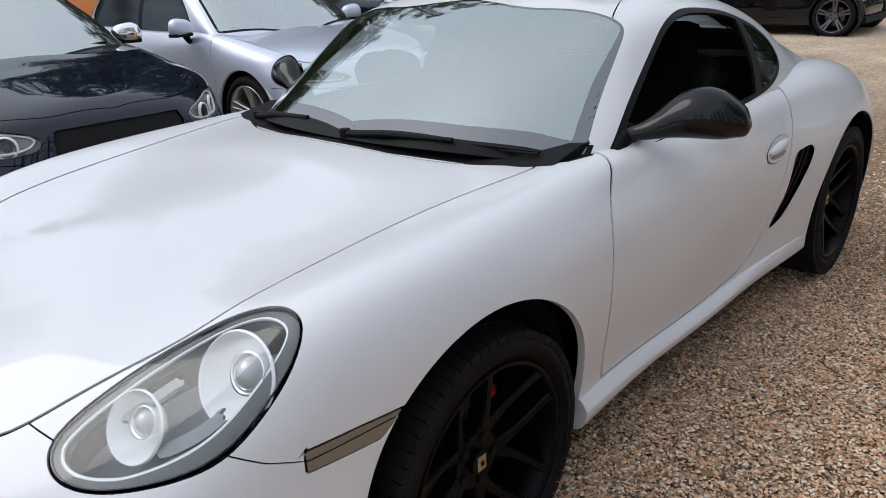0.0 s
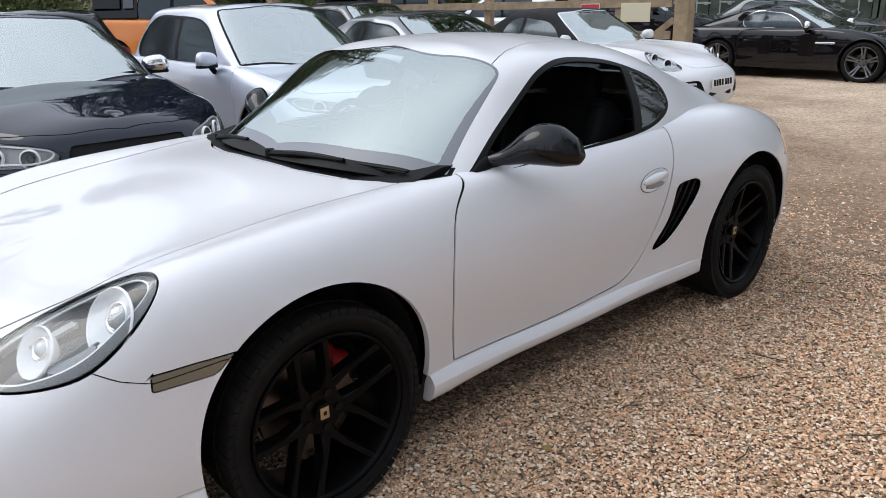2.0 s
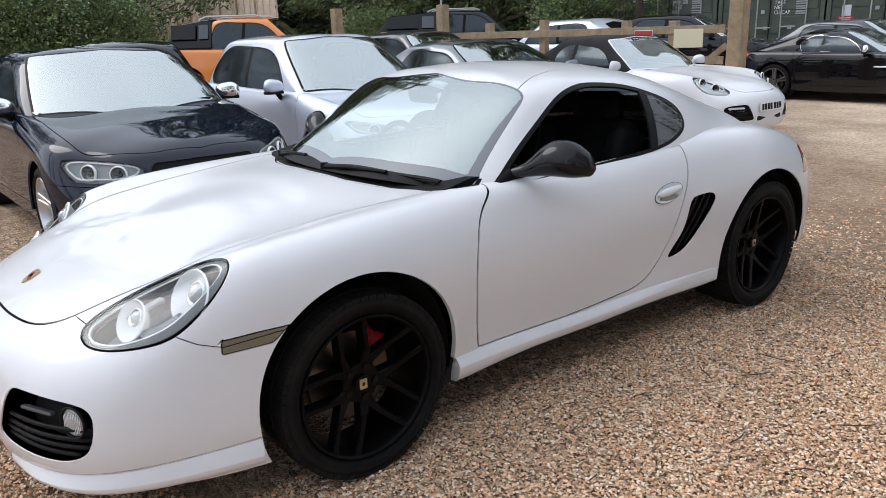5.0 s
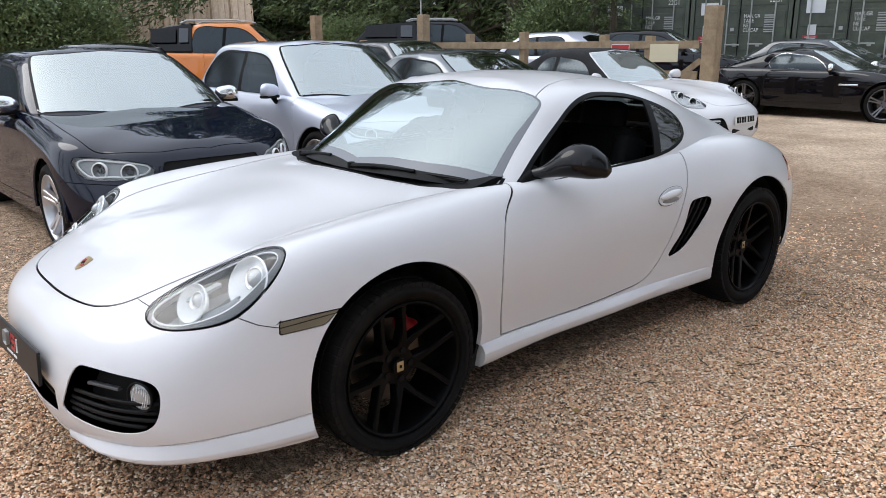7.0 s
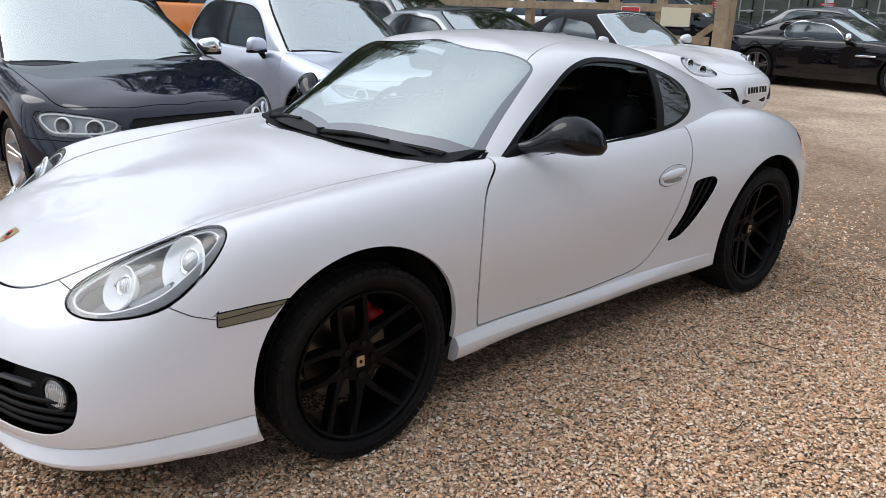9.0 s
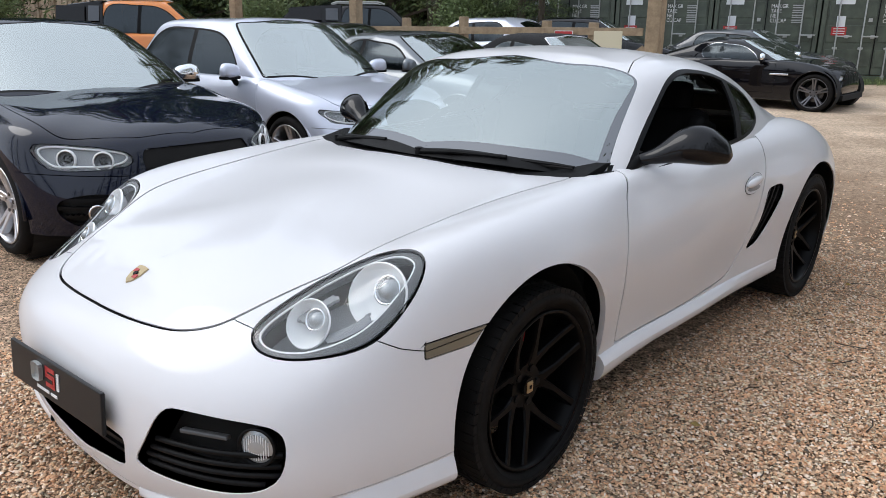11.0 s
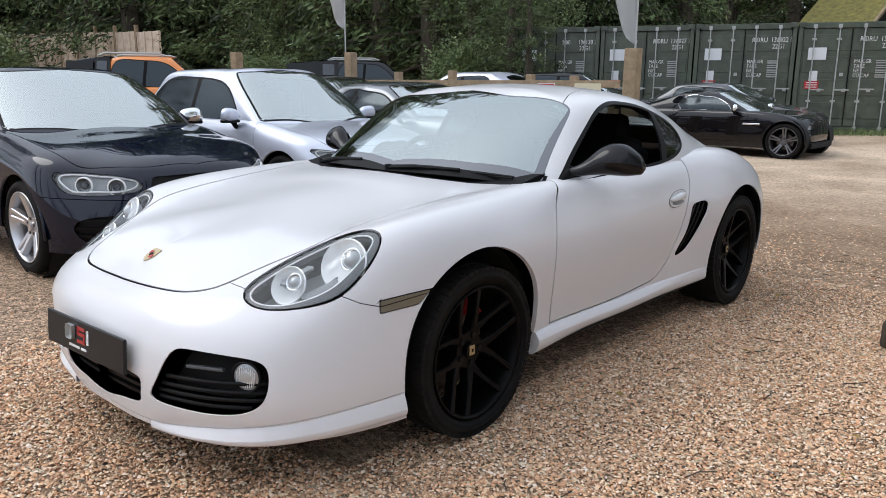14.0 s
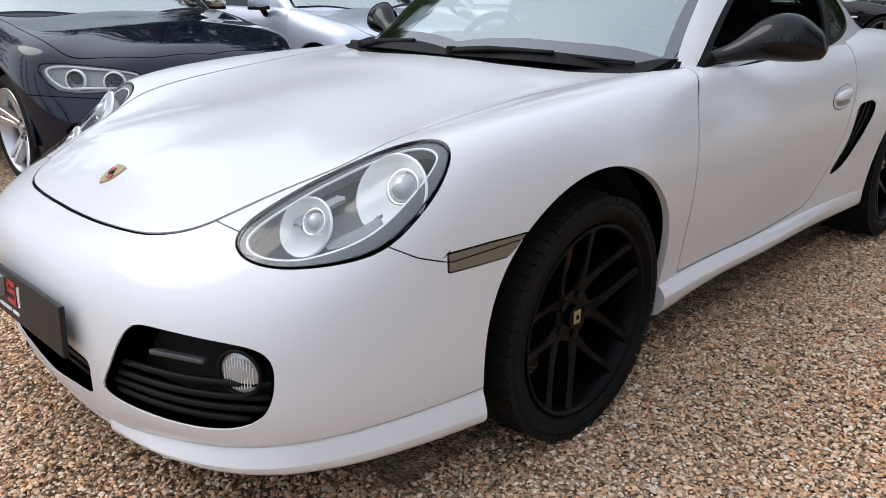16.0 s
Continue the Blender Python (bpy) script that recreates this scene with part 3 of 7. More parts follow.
skin.cut("grille_bars", lambda p: np.where(f_grille(front_view(p)) > 0, 0.5, bars((0.272, 0.303, 0.334), 0.007)(p)))
skin.cut("vent_bars", lambda p: np.where(f_vent(side_view(p)) > 0, 0.5, np.min([np.abs((p[:, 1] - 1.70 - 0.045 * k) * 0.80 - (p[:, 2] - 0.50) * 0.55) for k in range(4)], axis=0) - 0.006))
lamp_ring = lambda w: (lambda p: np.where((p[:, 2] < 0.5) | (f_lamp(top_view(p)) > 0.002), 0.5, f_lamp(top_view(p)) + w))
skin.cut("lamp_a", lamp_ring(0.0045))
skin.cut("lamp_b", lambda p: np.where((p[:, 2] < 0.5) | (f_lamp(top_view(p)) > 0.002), 0.5, f_lamp(top_view(p)) + 0.015 + 0.011 * np.clip((p[:, 0] - 0.66) / 0.1, 0, 1)))
skin.cut("lamp_c", lambda p: np.where((p[:, 2] < 0.5) | (f_lamp(top_view(p)) > 0.002), 0.5, f_lamp(top_view(p)) + 0.0195 + 0.011 * np.clip((p[:, 0] - 0.66) / 0.1, 0, 1)))
skin.cut("signal", lambda p: np.where((p[:, 2] < 0.5) | (f_lamp(top_view(p)) > 0.002), 0.5, np.maximum(np.abs(f_lamp(top_view(p)) + 0.050) - 0.012, np.abs(p[:, 1] + 0.60) - 0.050)))
skin.cut("tail_lamp", lambda p: np.where((p[:, 1] < 2.4) | (p[:, 0] < 0.42), 0.5, np.maximum(np.abs(p[:, 2] - 0.725) - 0.062, 2.80 + 0.6 * (p[:, 2] - 0.725) - p[:, 1])), 0.002)
M = skin.marks
hole = M["front_arch"] | M["rear_arch"] | M["seam"] | M["cabin"] | M["vent"] | M["intake"] | M["grille"]
is_lamp, is_mark = M["lamp"] & ~hole, M["marker"] & ~hole & ~M["lamp"]
is_bonnet = M["bonnet"] & ~hole & ~M["lamp"]
is_cowl = M["cowl"] & ~hole & ~M["bonnet"]
left = ~hole & ~M["lamp"] & ~M["marker"] & ~M["bonnet"] & ~M["cowl"]
is_lip = left & M["lip"]
is_bumper = left & M["bumper"] & ~M["lip"]
is_door = left & M["door"] & ~M["bumper"]
is_skirt = left & M["skirt"] & ~M["bumper"] & ~M["door"] & (skin.pos[skin.tri].mean(1)[:, 1] < 2.2)
is_wing = left & ~M["bumper"] & ~M["lip"] & ~M["door"] & ~is_skirt
front_half = skin.pos[skin.tri].mean(1)[:, 1] < 1.0


def side_skirt(side):
    """The sill's cover: a slanting upper face that ends in a crease, and a rounded lower face."""
    upper = [(-0.006, 0.300), (0.008, 0.293), (0.016, 0.283), (0.023, 0.272), (0.026, 0.264)]
    lower = [(0.026, 0.264), (0.0255, 0.252), (0.021, 0.232), (0.012, 0.213), (-0.004, 0.201), (-0.05, 0.195)]
    ys = np.linspace(0.393, 2.02, 44)
    q = side_view(skin.pos)
    xb = [skin.pos[int(np.argmin(np.where(skin.pos[:, 0] > 0.7, (q[:, 0] - y) ** 2 + (q[:, 1] - 0.30) ** 2, 9)))][0] for y in ys]
    xb = np.convolve(np.r_[[xb[0]] * 3, xb, [xb[-1]] * 3], np.ones(7) / 7, "valid")
    verts, faces = [], []
    for strip in (upper, lower):
        k, m = len(verts), len(strip)
        for y, x in zip(ys, xb):
            lift = 0.012 * max(0.0, y - 1.2)
            u = min(1.0, max(0.0, (y - 1.2) / 0.75))
            full = 1.0 - 0.85 * u * u * (3 - 2 * u)
            thin = 1.0 - 0.26 * min(1.0, max(0.0, (y - 0.45) / 0.35))
            verts += [(side * (x + dx * (full if dx > 0 else 1)), y, (0.264 + (z - 0.264) * thin if z < 0.264 else z) + lift) for dx, z in strip]
        faces += [tuple(k + i * m + j + d for d in ((0, m, m + 1, 1) if side > 0 else (0, 1, m + 1, m))) for i in range(len(ys) - 1) for j in range(m - 1)]
    k = len(verts)
    verts += [(side * (xb[0] + dx), ys[0], z) for dx, z in upper + lower[1:]]
    cap = tuple(range(k, len(verts)))
    me = bpy.data.meshes.new("side_skirt")
    me.from_pydata(verts, [], faces + [cap])
    me.shade_smooth()
    return me


link("bonnet", skin.mesh("bonnet", is_bonnet), PAINT_WHITE, coupe)
link("front_bumper", skin.mesh("front_bumper", is_bumper), PAINT_WHITE, coupe)
link("bumper_edge", skin.mesh("bumper_edge", is_lip, rim=0.004), PAINT_WHITE, coupe)


def on_nose(a, b, view=front_view):
    """Place and outward direction of the nose's skin where a view shows the point (a, b)."""
    q = view(skin.pos)
    i = int(np.argmin(np.where(skin.pos[:, 1] < -0.3, (q[:, 0] - a) ** 2 + (q[:, 1] - b) ** 2, 9)))
    return skin.pos[i], skin.normals(skin.uv[i : i + 1])[0]


def front_lip(side):
    """A flared lip under the bumper: a ledge that slopes outward from a crease, and turns under."""
    def crease(x):
        return 0.203 + 0.08 * min(1, max(0, (x - 0.33) / 0.54))
    spine = [on_nose(x, crease(x))[0] for x in np.linspace(0.285, 0.74, 22)]
    spine += [on_nose(y, crease(0.80 + 0.07 * k / 9), side_view)[0] for k, y in enumerate(np.linspace(spine[-1][1] + 0.05, -0.385, 10))]
    spine = np.array(spine)
    for _ in range(3):
        spine[1:-1] = (spine[:-2] + 2 * spine[1:-1] + spine[2:]) / 4
    along = np.gradient(spine, axis=0)
    out = np.stack([-along[:, 1], along[:, 0]], 1) * -1
    out /= np.linalg.norm(out, axis=1, keepdims=True)
    upper = [(-0.004, 0.0), (0.007, -0.22), (0.014, -0.46), (0.018, -0.60)]
    lower = [(0.018, -0.60), (0.0175, -0.74), (0.008, -0.92), (-0.010, -1.0), (-0.05, -1.0)]
    verts, faces = [], []
    for strip in (upper, lower):
        k, m = len(verts), len(strip)
        for i, (p, o) in enumerate(zip(spine, out)):
            h = 0.032 + 0.056 * min(1, max(0, (p[0] - 0.33) / 0.54))
            grow = min(1, 0.05 + i / 10)
            verts += [(side * (p[0] + o[0] * d * (grow if d > 0 else 1)), p[1] + o[1] * d * (grow if d > 0 else 1), p[2] + z * h) for d, z in strip]
        faces += [tuple(k + i * m + j + d for d in ((0, 1, m + 1, m) if side < 0 else (0, m, m + 1, 1))) for i in range(len(spine) - 1) for j in range(m - 1)]
    k, m = len(verts), len(upper) + len(lower) - 1
    p, o = spine[-1], out[-1]
    verts += [(side * (p[0] + o[0] * d), p[1] + o[1] * d, p[2] + z * 0.088) for d, z in upper + lower[1:]]
    faces.append(tuple(range(k, k + m)))
    me = bpy.data.meshes.new("front_lip")
    me.from_pydata(verts, [], faces)
    me.shade_smooth()
    return me


link("rear_body", skin.mesh("rear_body", is_wing & ~front_half & ~M["tail_lamp"]), PAINT_WHITE, coupe)
for side in (1, -1):
    link("front_wing", skin.mesh("front_wing", is_wing & front_half, side, rim=0.02), PAINT_WHITE, coupe)
    link("door", skin.mesh("door", is_door, side), PAINT_WHITE, coupe)
    link("front_lip", front_lip(side), PAINT_WHITE, coupe)
    link("side_skirt", side_skirt(side), PAINT_WHITE, coupe)
    link("tail_lamp", skin.mesh("tail_lamp", is_wing & M["tail_lamp"], side), LAMP_RED, coupe, "dark red tail lamp")
    link("side_marker", skin.mesh("side_marker", is_mark, side, lift=0.002), LAMP_AMBER, coupe, "smoked amber side marker lens")

# Cabin skin
cabin = Sheet([ROOF_BELT, ROOF_LOW, ROOF_MID, ROOF_RAIL, ROOF_TOP, ROOF_MIDDLE], 220, 70)
SCREEN = [(-0.3, 0.385), (0.0, 0.385), (0.40, 0.45), (0.60, 0.545), (0.70, 0.61), (0.695, 0.66), (0.66, 0.784), (0.628, 0.93), (0.605, 0.985), (0.55, 1.0), (0.40, 0.988), (0.2, 0.975), (-0.3, 0.97)]
SIDE_GLASS = [(0.675, 0.868), (0.70, 0.895), (0.815, 0.985), (0.973, 1.09), (1.08, 1.158), (1.17, 1.197), (1.284, 1.217), (1.40, 1.214), (1.55, 1.196), (1.72, 1.152), (1.84, 1.108), (1.895, 1.06), (1.885, 1.0), (1.82, 0.955), (1.70, 0.92), (1.5, 0.898), (1.2, 0.882), (0.95, 0.873)]
f_screen, f_glass = inside(smooth_loop(SCREEN, 8)), inside(smooth_loop(SIDE_GLASS, 8))
cabin.cut("screen", lambda p: np.where(p[:, 1] > 1.1, 0.5, f_screen(top_view(p))))
cabin.cut("band", lambda p: np.where(p[:, 1] > 1.1, 0.5, f_screen(top_view(p)) + np.interp(p[:, 1], [0.36, 0.50, 0.80, 0.94, 0.97], [0.034, 0.044, 0.032, 0.016, 0.011])))
cabin.cut("side", lambda p: np.where(p[:, 0] < 0.4, 0.5, f_glass(side_view(p))))
cabin.cut("frame", lambda p: np.where(p[:, 0] < 0.4, 0.5, f_glass(side_view(p)) + 0.016))
cabin.cut("pillar", lambda p: np.where(p[:, 0] < 0.4, 0.5, np.abs(p[:, 1] - 1.60 - 0.20 * (p[:, 2] - 0.88)) - 0.026))
cabin.cut("roofline", lambda p: np.where((p[:, 1] < 1.0) | (p[:, 2] < 1.05), 0.5, p[:, 0] - np.interp(p[:, 1], [1.0, 1.134, 1.3, 1.5, 1.9, 2.4], [0.557, 0.506, 0.478, 0.455, 0.42, 0.36])), 0.0025)
K = cabin.marks
is_shell = ~K["screen"] & ~K["side"] & ~K["seam"]
foot = (cabin.pos[cabin.tri].mean(1)[:, 1] < 0.66) & (cabin.pos[cabin.tri].mean(1)[:, 0] < 0.715)
at_rear = K["roofline"] & (cabin.pos[cabin.tri].mean(1)[:, 1] > 2.1) & (cabin.pos[cabin.tri].mean(1)[:, 1] < 2.72) & (cabin.pos[cabin.tri].mean(1)[:, 0] < 0.34)
link("roof_shell", cabin.mesh("roof_shell", is_shell & ~foot & ~at_rear), PAINT_WHITE, coupe)
link("screen_base", cabin.mesh("screen_base", is_shell & foot), TRIM_BLACK, coupe, "black strip under the windscreen")
link("windscreen", cabin.mesh("windscreen", K["band"], rim=0, lift=0.0), GLASS, coupe, "clear windscreen mirroring sky and trees")
link("windscreen_band", cabin.mesh("windscreen_band", K["screen"] & ~K["band"], rim=0), PRINTED, coupe, "black printed windscreen border")
for side in (1, -1):
    link("window_frame", cabin.mesh("window_frame", K["side"] & (~K["frame"] | K["pillar"]), side, rim=0.01), TRIM_BLACK, coupe, "black window surround")
    rear_pane = K["frame"] & ~K["pillar"] & (cabin.pos[cabin.tri].mean(1)[:, 1] > 1.60 + 0.20 * (cabin.pos[cabin.tri].mean(1)[:, 2] - 0.88))
    link("quarter_window", cabin.mesh("quarter_window", rear_pane, side, rim=0), GLASS_TINT, coupe)


def tyre(r, w, rim_r):
    s = w / 2
    return lathe([(-s * 0.80, rim_r), (-s * 0.98, rim_r + 0.03), (-s, r - 0.05), (-s * 0.9, r - 0.018), (-s * 0.75, r - 0.006), (-s * 0.3, r), (s * 0.3, r), (s * 0.75, r - 0.006),
                  (s * 0.9, r - 0.018), (s, r - 0.05), (s * 0.98, rim_r + 0.03), (s * 0.80, rim_r)], 72)


def wheel(owner, x, y, z, side, r=0.324, w=0.235, rim_r=0.245, spokes=5, rim_mat=None, forked=True):
    """A wheel under its car; side 1 faces +x."""
    rim_mat = rim_mat or RIM_BLACK
    hub = part("wheel", lathe([(-w * 0.4, rim_r - 0.005), (0.02, rim_r - 0.02), (w * 0.42, rim_r - 0.006), (w * 0.46, rim_r), (w * 0.46, rim_r + 0.008), (w * 0.40, rim_r + 0.004)], 64), rim_mat, owner, smooth=True)
    hub.matrix_basis = pose(x, y, z, 0, 0, 0 if side > 0 else 180)
    part("tyre", tyre(r, w, rim_r), RUBBER, hub, smooth=True)
    bm = bmesh.new()
    for k in range(spokes):
        a0 = 2 * math.pi * k / spokes + (0.52 if forked else 0.31)
        for d in ((-1, 1) if forked else (-0.6, 0.6)):
            spread = (0.60, 0.54, 0.37, 0.255, 0.20) if forked else (0.30, 0.26, 0.22, 0.21, 0.20)
            wide = (0.025, 0.0185, 0.0115, 0.0105, 0.0125) if forked else (0.020, 0.018, 0.016, 0.016, 0.016)
            outer = rim_r - 0.006
            verts = []
            for f, sp, ww, xo in zip((0.20, 0.34, 0.56, 0.80, 1.0), spread, wide, (0.026, 0.034, 0.047, 0.062, 0.076)):
                rr, aa = f * outer, a0 + d * sp
                c, s = math.cos(aa), math.sin(aa)
                for t, dep in ((-ww * 1.25, -0.040), (-ww, -0.006), (-ww * 0.72, 0.0), (ww * 0.72, 0.0), (ww, -0.006), (ww * 1.25, -0.040)):
                    verts.append(bm.verts.new((w * 0.1 + xo + dep, rr * c - t * s, rr * s + t * c)))
            for q in (0, 6, 12, 18):
                for j in range(5):
                    bm.faces.new((verts[q + j], verts[q + j + 1], verts[q + j + 7], verts[q + j + 6]))
    bmesh.ops.recalc_face_normals(bm, faces=bm.faces)
    cyl_into(bm, 0.084, 0.04, (w * 0.1 + 0.008, 0, 0), "x", 32, 0.070)
    part("spokes", bm, rim_mat, hub)
    part("hub_cap", cyl(0.030, 0.012, (w * 0.1 + 0.036, 0, 0), "x", 28), rim_mat, hub)
    for k in range(5):
        a = 2 * math.pi * k / 5 + (1.15 if forked else 0.31)
        part("wheel_bolt", cyl(0.0125, 0.016, (w * 0.1 + 0.026, 0.056 * math.cos(a), 0.056 * math.sin(a)), "x", 10), TRIM_BLACK if rim_mat is not RIM_SILVER else STEEL, hub)
    if forked:
        part("cap_field", box((0.004, 0.03, 0.038), (w * 0.1 + 0.0435, 0, 0), 0.003), GOLD, hub, "gold shield on the hub cap")
        part("cap_mark", box((0.002, 0.010, 0.012), (w * 0.1 + 0.0465, 0, 0), 0.001), TRIM_BLACK, hub)
        bm = bmesh.new()
        for k in range(64):
            a = 2 * math.pi * k / 64
            turn = Matrix.Rotation(a, 3, "X")
            for x0, x1 in ((-0.46, -0.20), (-0.17, 0.17), (0.20, 0.46)):
                at = turn @ Vector(((x0 + x1) / 2 * w, 0, r - (0.0035 if abs(x0 + x1) < 0.1 else 0.010)))
                box_into(bm, ((x1 - x0) * w, 2 * math.pi * r / 64 - 0.004, 0.016), at, 0, turn)
        tread = part("tread", bm, RUBBER, hub)
        tread["kind"] = "stuff"
    part("brake_disc", cyl(0.158, 0.028, (w * 0.1 - 0.06, 0, 0), "x", 48), STEEL, hub, smooth=False)
    return hub


for y, z, r, w, x in ((*F_HUB, 0.322, 0.235, 0.778), (*R_HUB, 0.332, 0.265, 0.792)):
    for side in (1, -1):
        wh = wheel(coupe, side * x, y, z, side, r, w)
        liner = lathe([(-0.27, 0.05), (-0.27, 0.391), (-0.005 if y < 1 else 0.03, 0.391)], 48)
        for v in [v for v in liner.verts if v.co.z < -0.16]:
            liner.verts.remove(v)
        part("wheel_arch_liner", liner, LINER, coupe).matrix_basis = pose(side * 0.82, y, z + 0.011, 0, 0, 0 if side > 0 else 180)


# ---- the white coupe: fittings ----
def on_skin(sheet, view, a, b):
    """Place and outward direction of the skin where a view (two of x, y, z) shows the point (a, b)."""
    q = view(sheet.pos)
    ok = sheet.pos[:, 0] > -0.01
    d = np.where(ok, (q[:, 0] - a) ** 2 + (q[:, 1] - b) ** 2, 9)
    i = int(np.argmin(d))
    return Vector(sheet.pos[i]), Vector(sheet.normals(sheet.uv[i : i + 1])[0])


def facing(p, n, up=(0, 0, 1)):
    """A pose at p with +z along n and +y as near to up as can be."""
    z = Vector(n).normalized()
    x = Vector(up).cross(z).normalized()
    y = z.cross(x)
    m = Matrix((x, y, z)).transposed().to_4x4()
    m.translation = p
    return m


# dark backing behind gaps and openings
inner = ~M["front_arch"] & ~M["rear_arch"] & ~M["cabin"] & ~M["intake"] & ~M["grille"] & ~M["vent"] & ~M["lamp"]
link("inner_shell", skin.mesh("inner_shell", inner, rim=0, lift=-0.016), LINER, coupe)
link("scuttle_cowl", skin.mesh("scuttle_cowl", is_cowl, rim=0.01, lift=-0.004), TRIM_BLACK, coupe, "black plastic cowl under the wipers")
for side in (1, -1):
    for key, depth in (("intake", 0.10), ("vent", 0.07)):
        back = M[key] & ~M["seam"]
        link(key + "_recess", skin.mesh(key + "_recess", back, side, rim=0.004 - depth, lift=-depth), LINER, coupe)
tray = box((1.60, R_HUB[0] - F_HUB[0] - 0.84, 0.05), (0, (F_HUB[0] + R_HUB[0]) / 2, 0.245), 0.01)
box_into(tray, (1.04, F_HUB[0] + 1.14, 0.045), (0, (F_HUB[0] - 0.32) / 2 - 0.005, 0.25), 0.01)
box_into(tray, (1.04, 1.10, 0.045), (0, R_HUB[0] + 0.15, 0.25), 0.01)
part("undertray", tray, LINER, coupe, "black tray under the car")
link("grille_recess", skin.mesh("grille_recess", M["grille"], rim=-0.076, lift=-0.08), LINER, coupe)


# grille and intake slats: strips of the skin set back into the openings
centre = skin.pos[skin.tri].mean(1)
for side in (1, -1):
    for z in (0.310, 0.334, 0.358, 0.386):
        line = [x for x in np.linspace(0.33, 0.70, 38) if f_intake(np.array([[x, z + 0.03 * (x - 0.5)]]))[0] < -0.006]
        seen = np.array([on_nose(x, z + 0.03 * (x - 0.5))[0] for x in line])
        bend = np.polyfit(seen[:, 0], seen[:, 1], 3)
        path = [(side * x, np.polyval(bend, x) + 0.024, z + 0.03 * (x - 0.5)) for x in line[::3] + line[-1:]]
        part("intake_slat", tube(path, 0.0075, 6), TRIM_BLACK, coupe, smooth=True)
    p, n = (Vector(v) for v in on_nose(0.548, 0.437))
    if side < 0:
        p.x, n.x = -p.x, -n.x
    strip = part("running_light", box((0.13, 0.011, 0.02), (0, 0, 0), 0.004), LAMP_DARK, coupe, "slim grey running light strip")
    strip.matrix_basis = facing(p - n * 0.020, n)
    for k in range(4):
        link("vent_blade", skin.mesh("vent_blade", M["vent"] & M["vent_bars"] & (np.abs((centre[:, 1] - 1.70 - 0.045 * k) * 0.80 - (centre[:, 2] - 0.50) * 0.55) < 0.01), side, 0.03, -0.014), TRIM_BLACK, coupe)
for z in (0.272, 0.303, 0.334):
    link("grille_slat", skin.mesh("grille_slat", M["grille"] & M["grille_bars"] & (np.abs(centre[:, 2] - z) < 0.01), 0, 0.05, -0.03), TRIM_BLACK, coupe)

# fog lamps
for side in (1, -1):
    fp, fn = Vector((0.652, -0.846, 0.412)), Vector((0.45, -0.89, 0.05))
    fp.x, fn.x = fp.x * side, fn.x * side
    fog = part("fog_lamp", lathe([(-0.05, 0.0), (-0.05, 0.03), (-0.005, 0.047), (0.004, 0.050), (0.004, 0.044), (-0.002, 0.042)], 36, "z"), TRIM_BLACK, coupe, "round fog lamp with ribbed lens", True)
    fog.matrix_basis = facing(fp + fn * 0.0, fn)
    bm = lathe([(0.006, 0.0), (0.004, 0.02), (-0.003, 0.042)], 36, "z")
    part("fog_lens", bm, LAMP_LENS, fog, smooth=True)
    for k in range(-5, 6):
        part("lens_rib", box((0.0018, 1.8 * math.sqrt(0.037**2 - (k * 0.0063) ** 2), 0.002), (k * 0.0063, 0, 0.0035 - 0.000055 * k * k), 0), LAMP_PALE, fog)

# headlamps
for side in (1, -1):
    lamp = link("headlamp", skin.mesh("headlamp", is_lamp, side, rim=0.006, lift=0.0), LAMP_GLASS, coupe, "clear oval headlamp cover")
    lamp.visible_shadow = False
    bowl = link("lamp_housing", skin.mesh("lamp_housing", is_lamp, side, rim=-0.105, lift=-0.105), LAMP_SMOKE, coupe, "grey headlamp housing")
    link("lamp_rim", skin.mesh("lamp_rim", is_lamp & M["lamp_b"] & ~M["lamp_c"], side, rim=0.004, lift=-0.010), LAMP_SILVER, coupe, "bright line inside the bezel")
    link("turn_signal", skin.mesh("turn_signal", is_lamp & M["signal"] & M["lamp_c"], side, rim=0.01, lift=-0.034), LAMP_GREY, coupe, "pale ribbed turn signal")
    link("lamp_gasket", skin.mesh("lamp_gasket", is_lamp & ~M["lamp_a"], side, rim=0.01, lift=-0.004), TRIM_BLACK, coupe, "dark headlamp gasket")
    link("lamp_bezel", skin.mesh("lamp_bezel", is_lamp & M["lamp_a"] & ~M["lamp_b"], side, rim=0.03, lift=-0.008), BEZEL, coupe, "ribbed dark grey headlamp bezel")
    for (a, b), r, deep, name in (((0.690, -0.507), 0.086, 0.034, "main_beam"), ((0.598, -0.650), 0.064, 0.026, "dipped_beam")):
        p, n = on_skin(skin, top_view, a, b)
        aim = (n * 0.75 + Vector((0.12, -0.75, 0.0))).normalized()
        p = p - n * deep
        if side < 0:
            p.x, aim.x = -p.x, -aim.x
        unit = part(name, lathe([(-0.05, 0.0), (-0.046, r * 0.45), (-0.028, r * 0.75), (0.0, r * 0.97), (0.004, r), (-0.002, r * 1.04)], 40, "z"), LAMP_SILVER, bowl, "silver reflector bowl", True)
        unit.matrix_basis = facing(p, aim)
        part("projector_ring", lathe([(-0.03, r * 0.36), (-0.004, r * 0.44), (0.004, r * 0.46), (0.004, r * 0.40), (-0.008, r * 0.37)], 32, "z"), CHROME, unit, smooth=True).matrix_basis = pose(r * 0.32 * side, r * 0.22, 0.002)
        ball = bmesh.new()
        bmesh.ops.create_uvsphere(ball, u_segments=24, v_segments=12, radius=r * 0.38)
        part("projector_lens", ball, LAMP_LENS, unit, smooth=True).matrix_basis = pose(r * 0.32 * side, r * 0.22, -0.010)

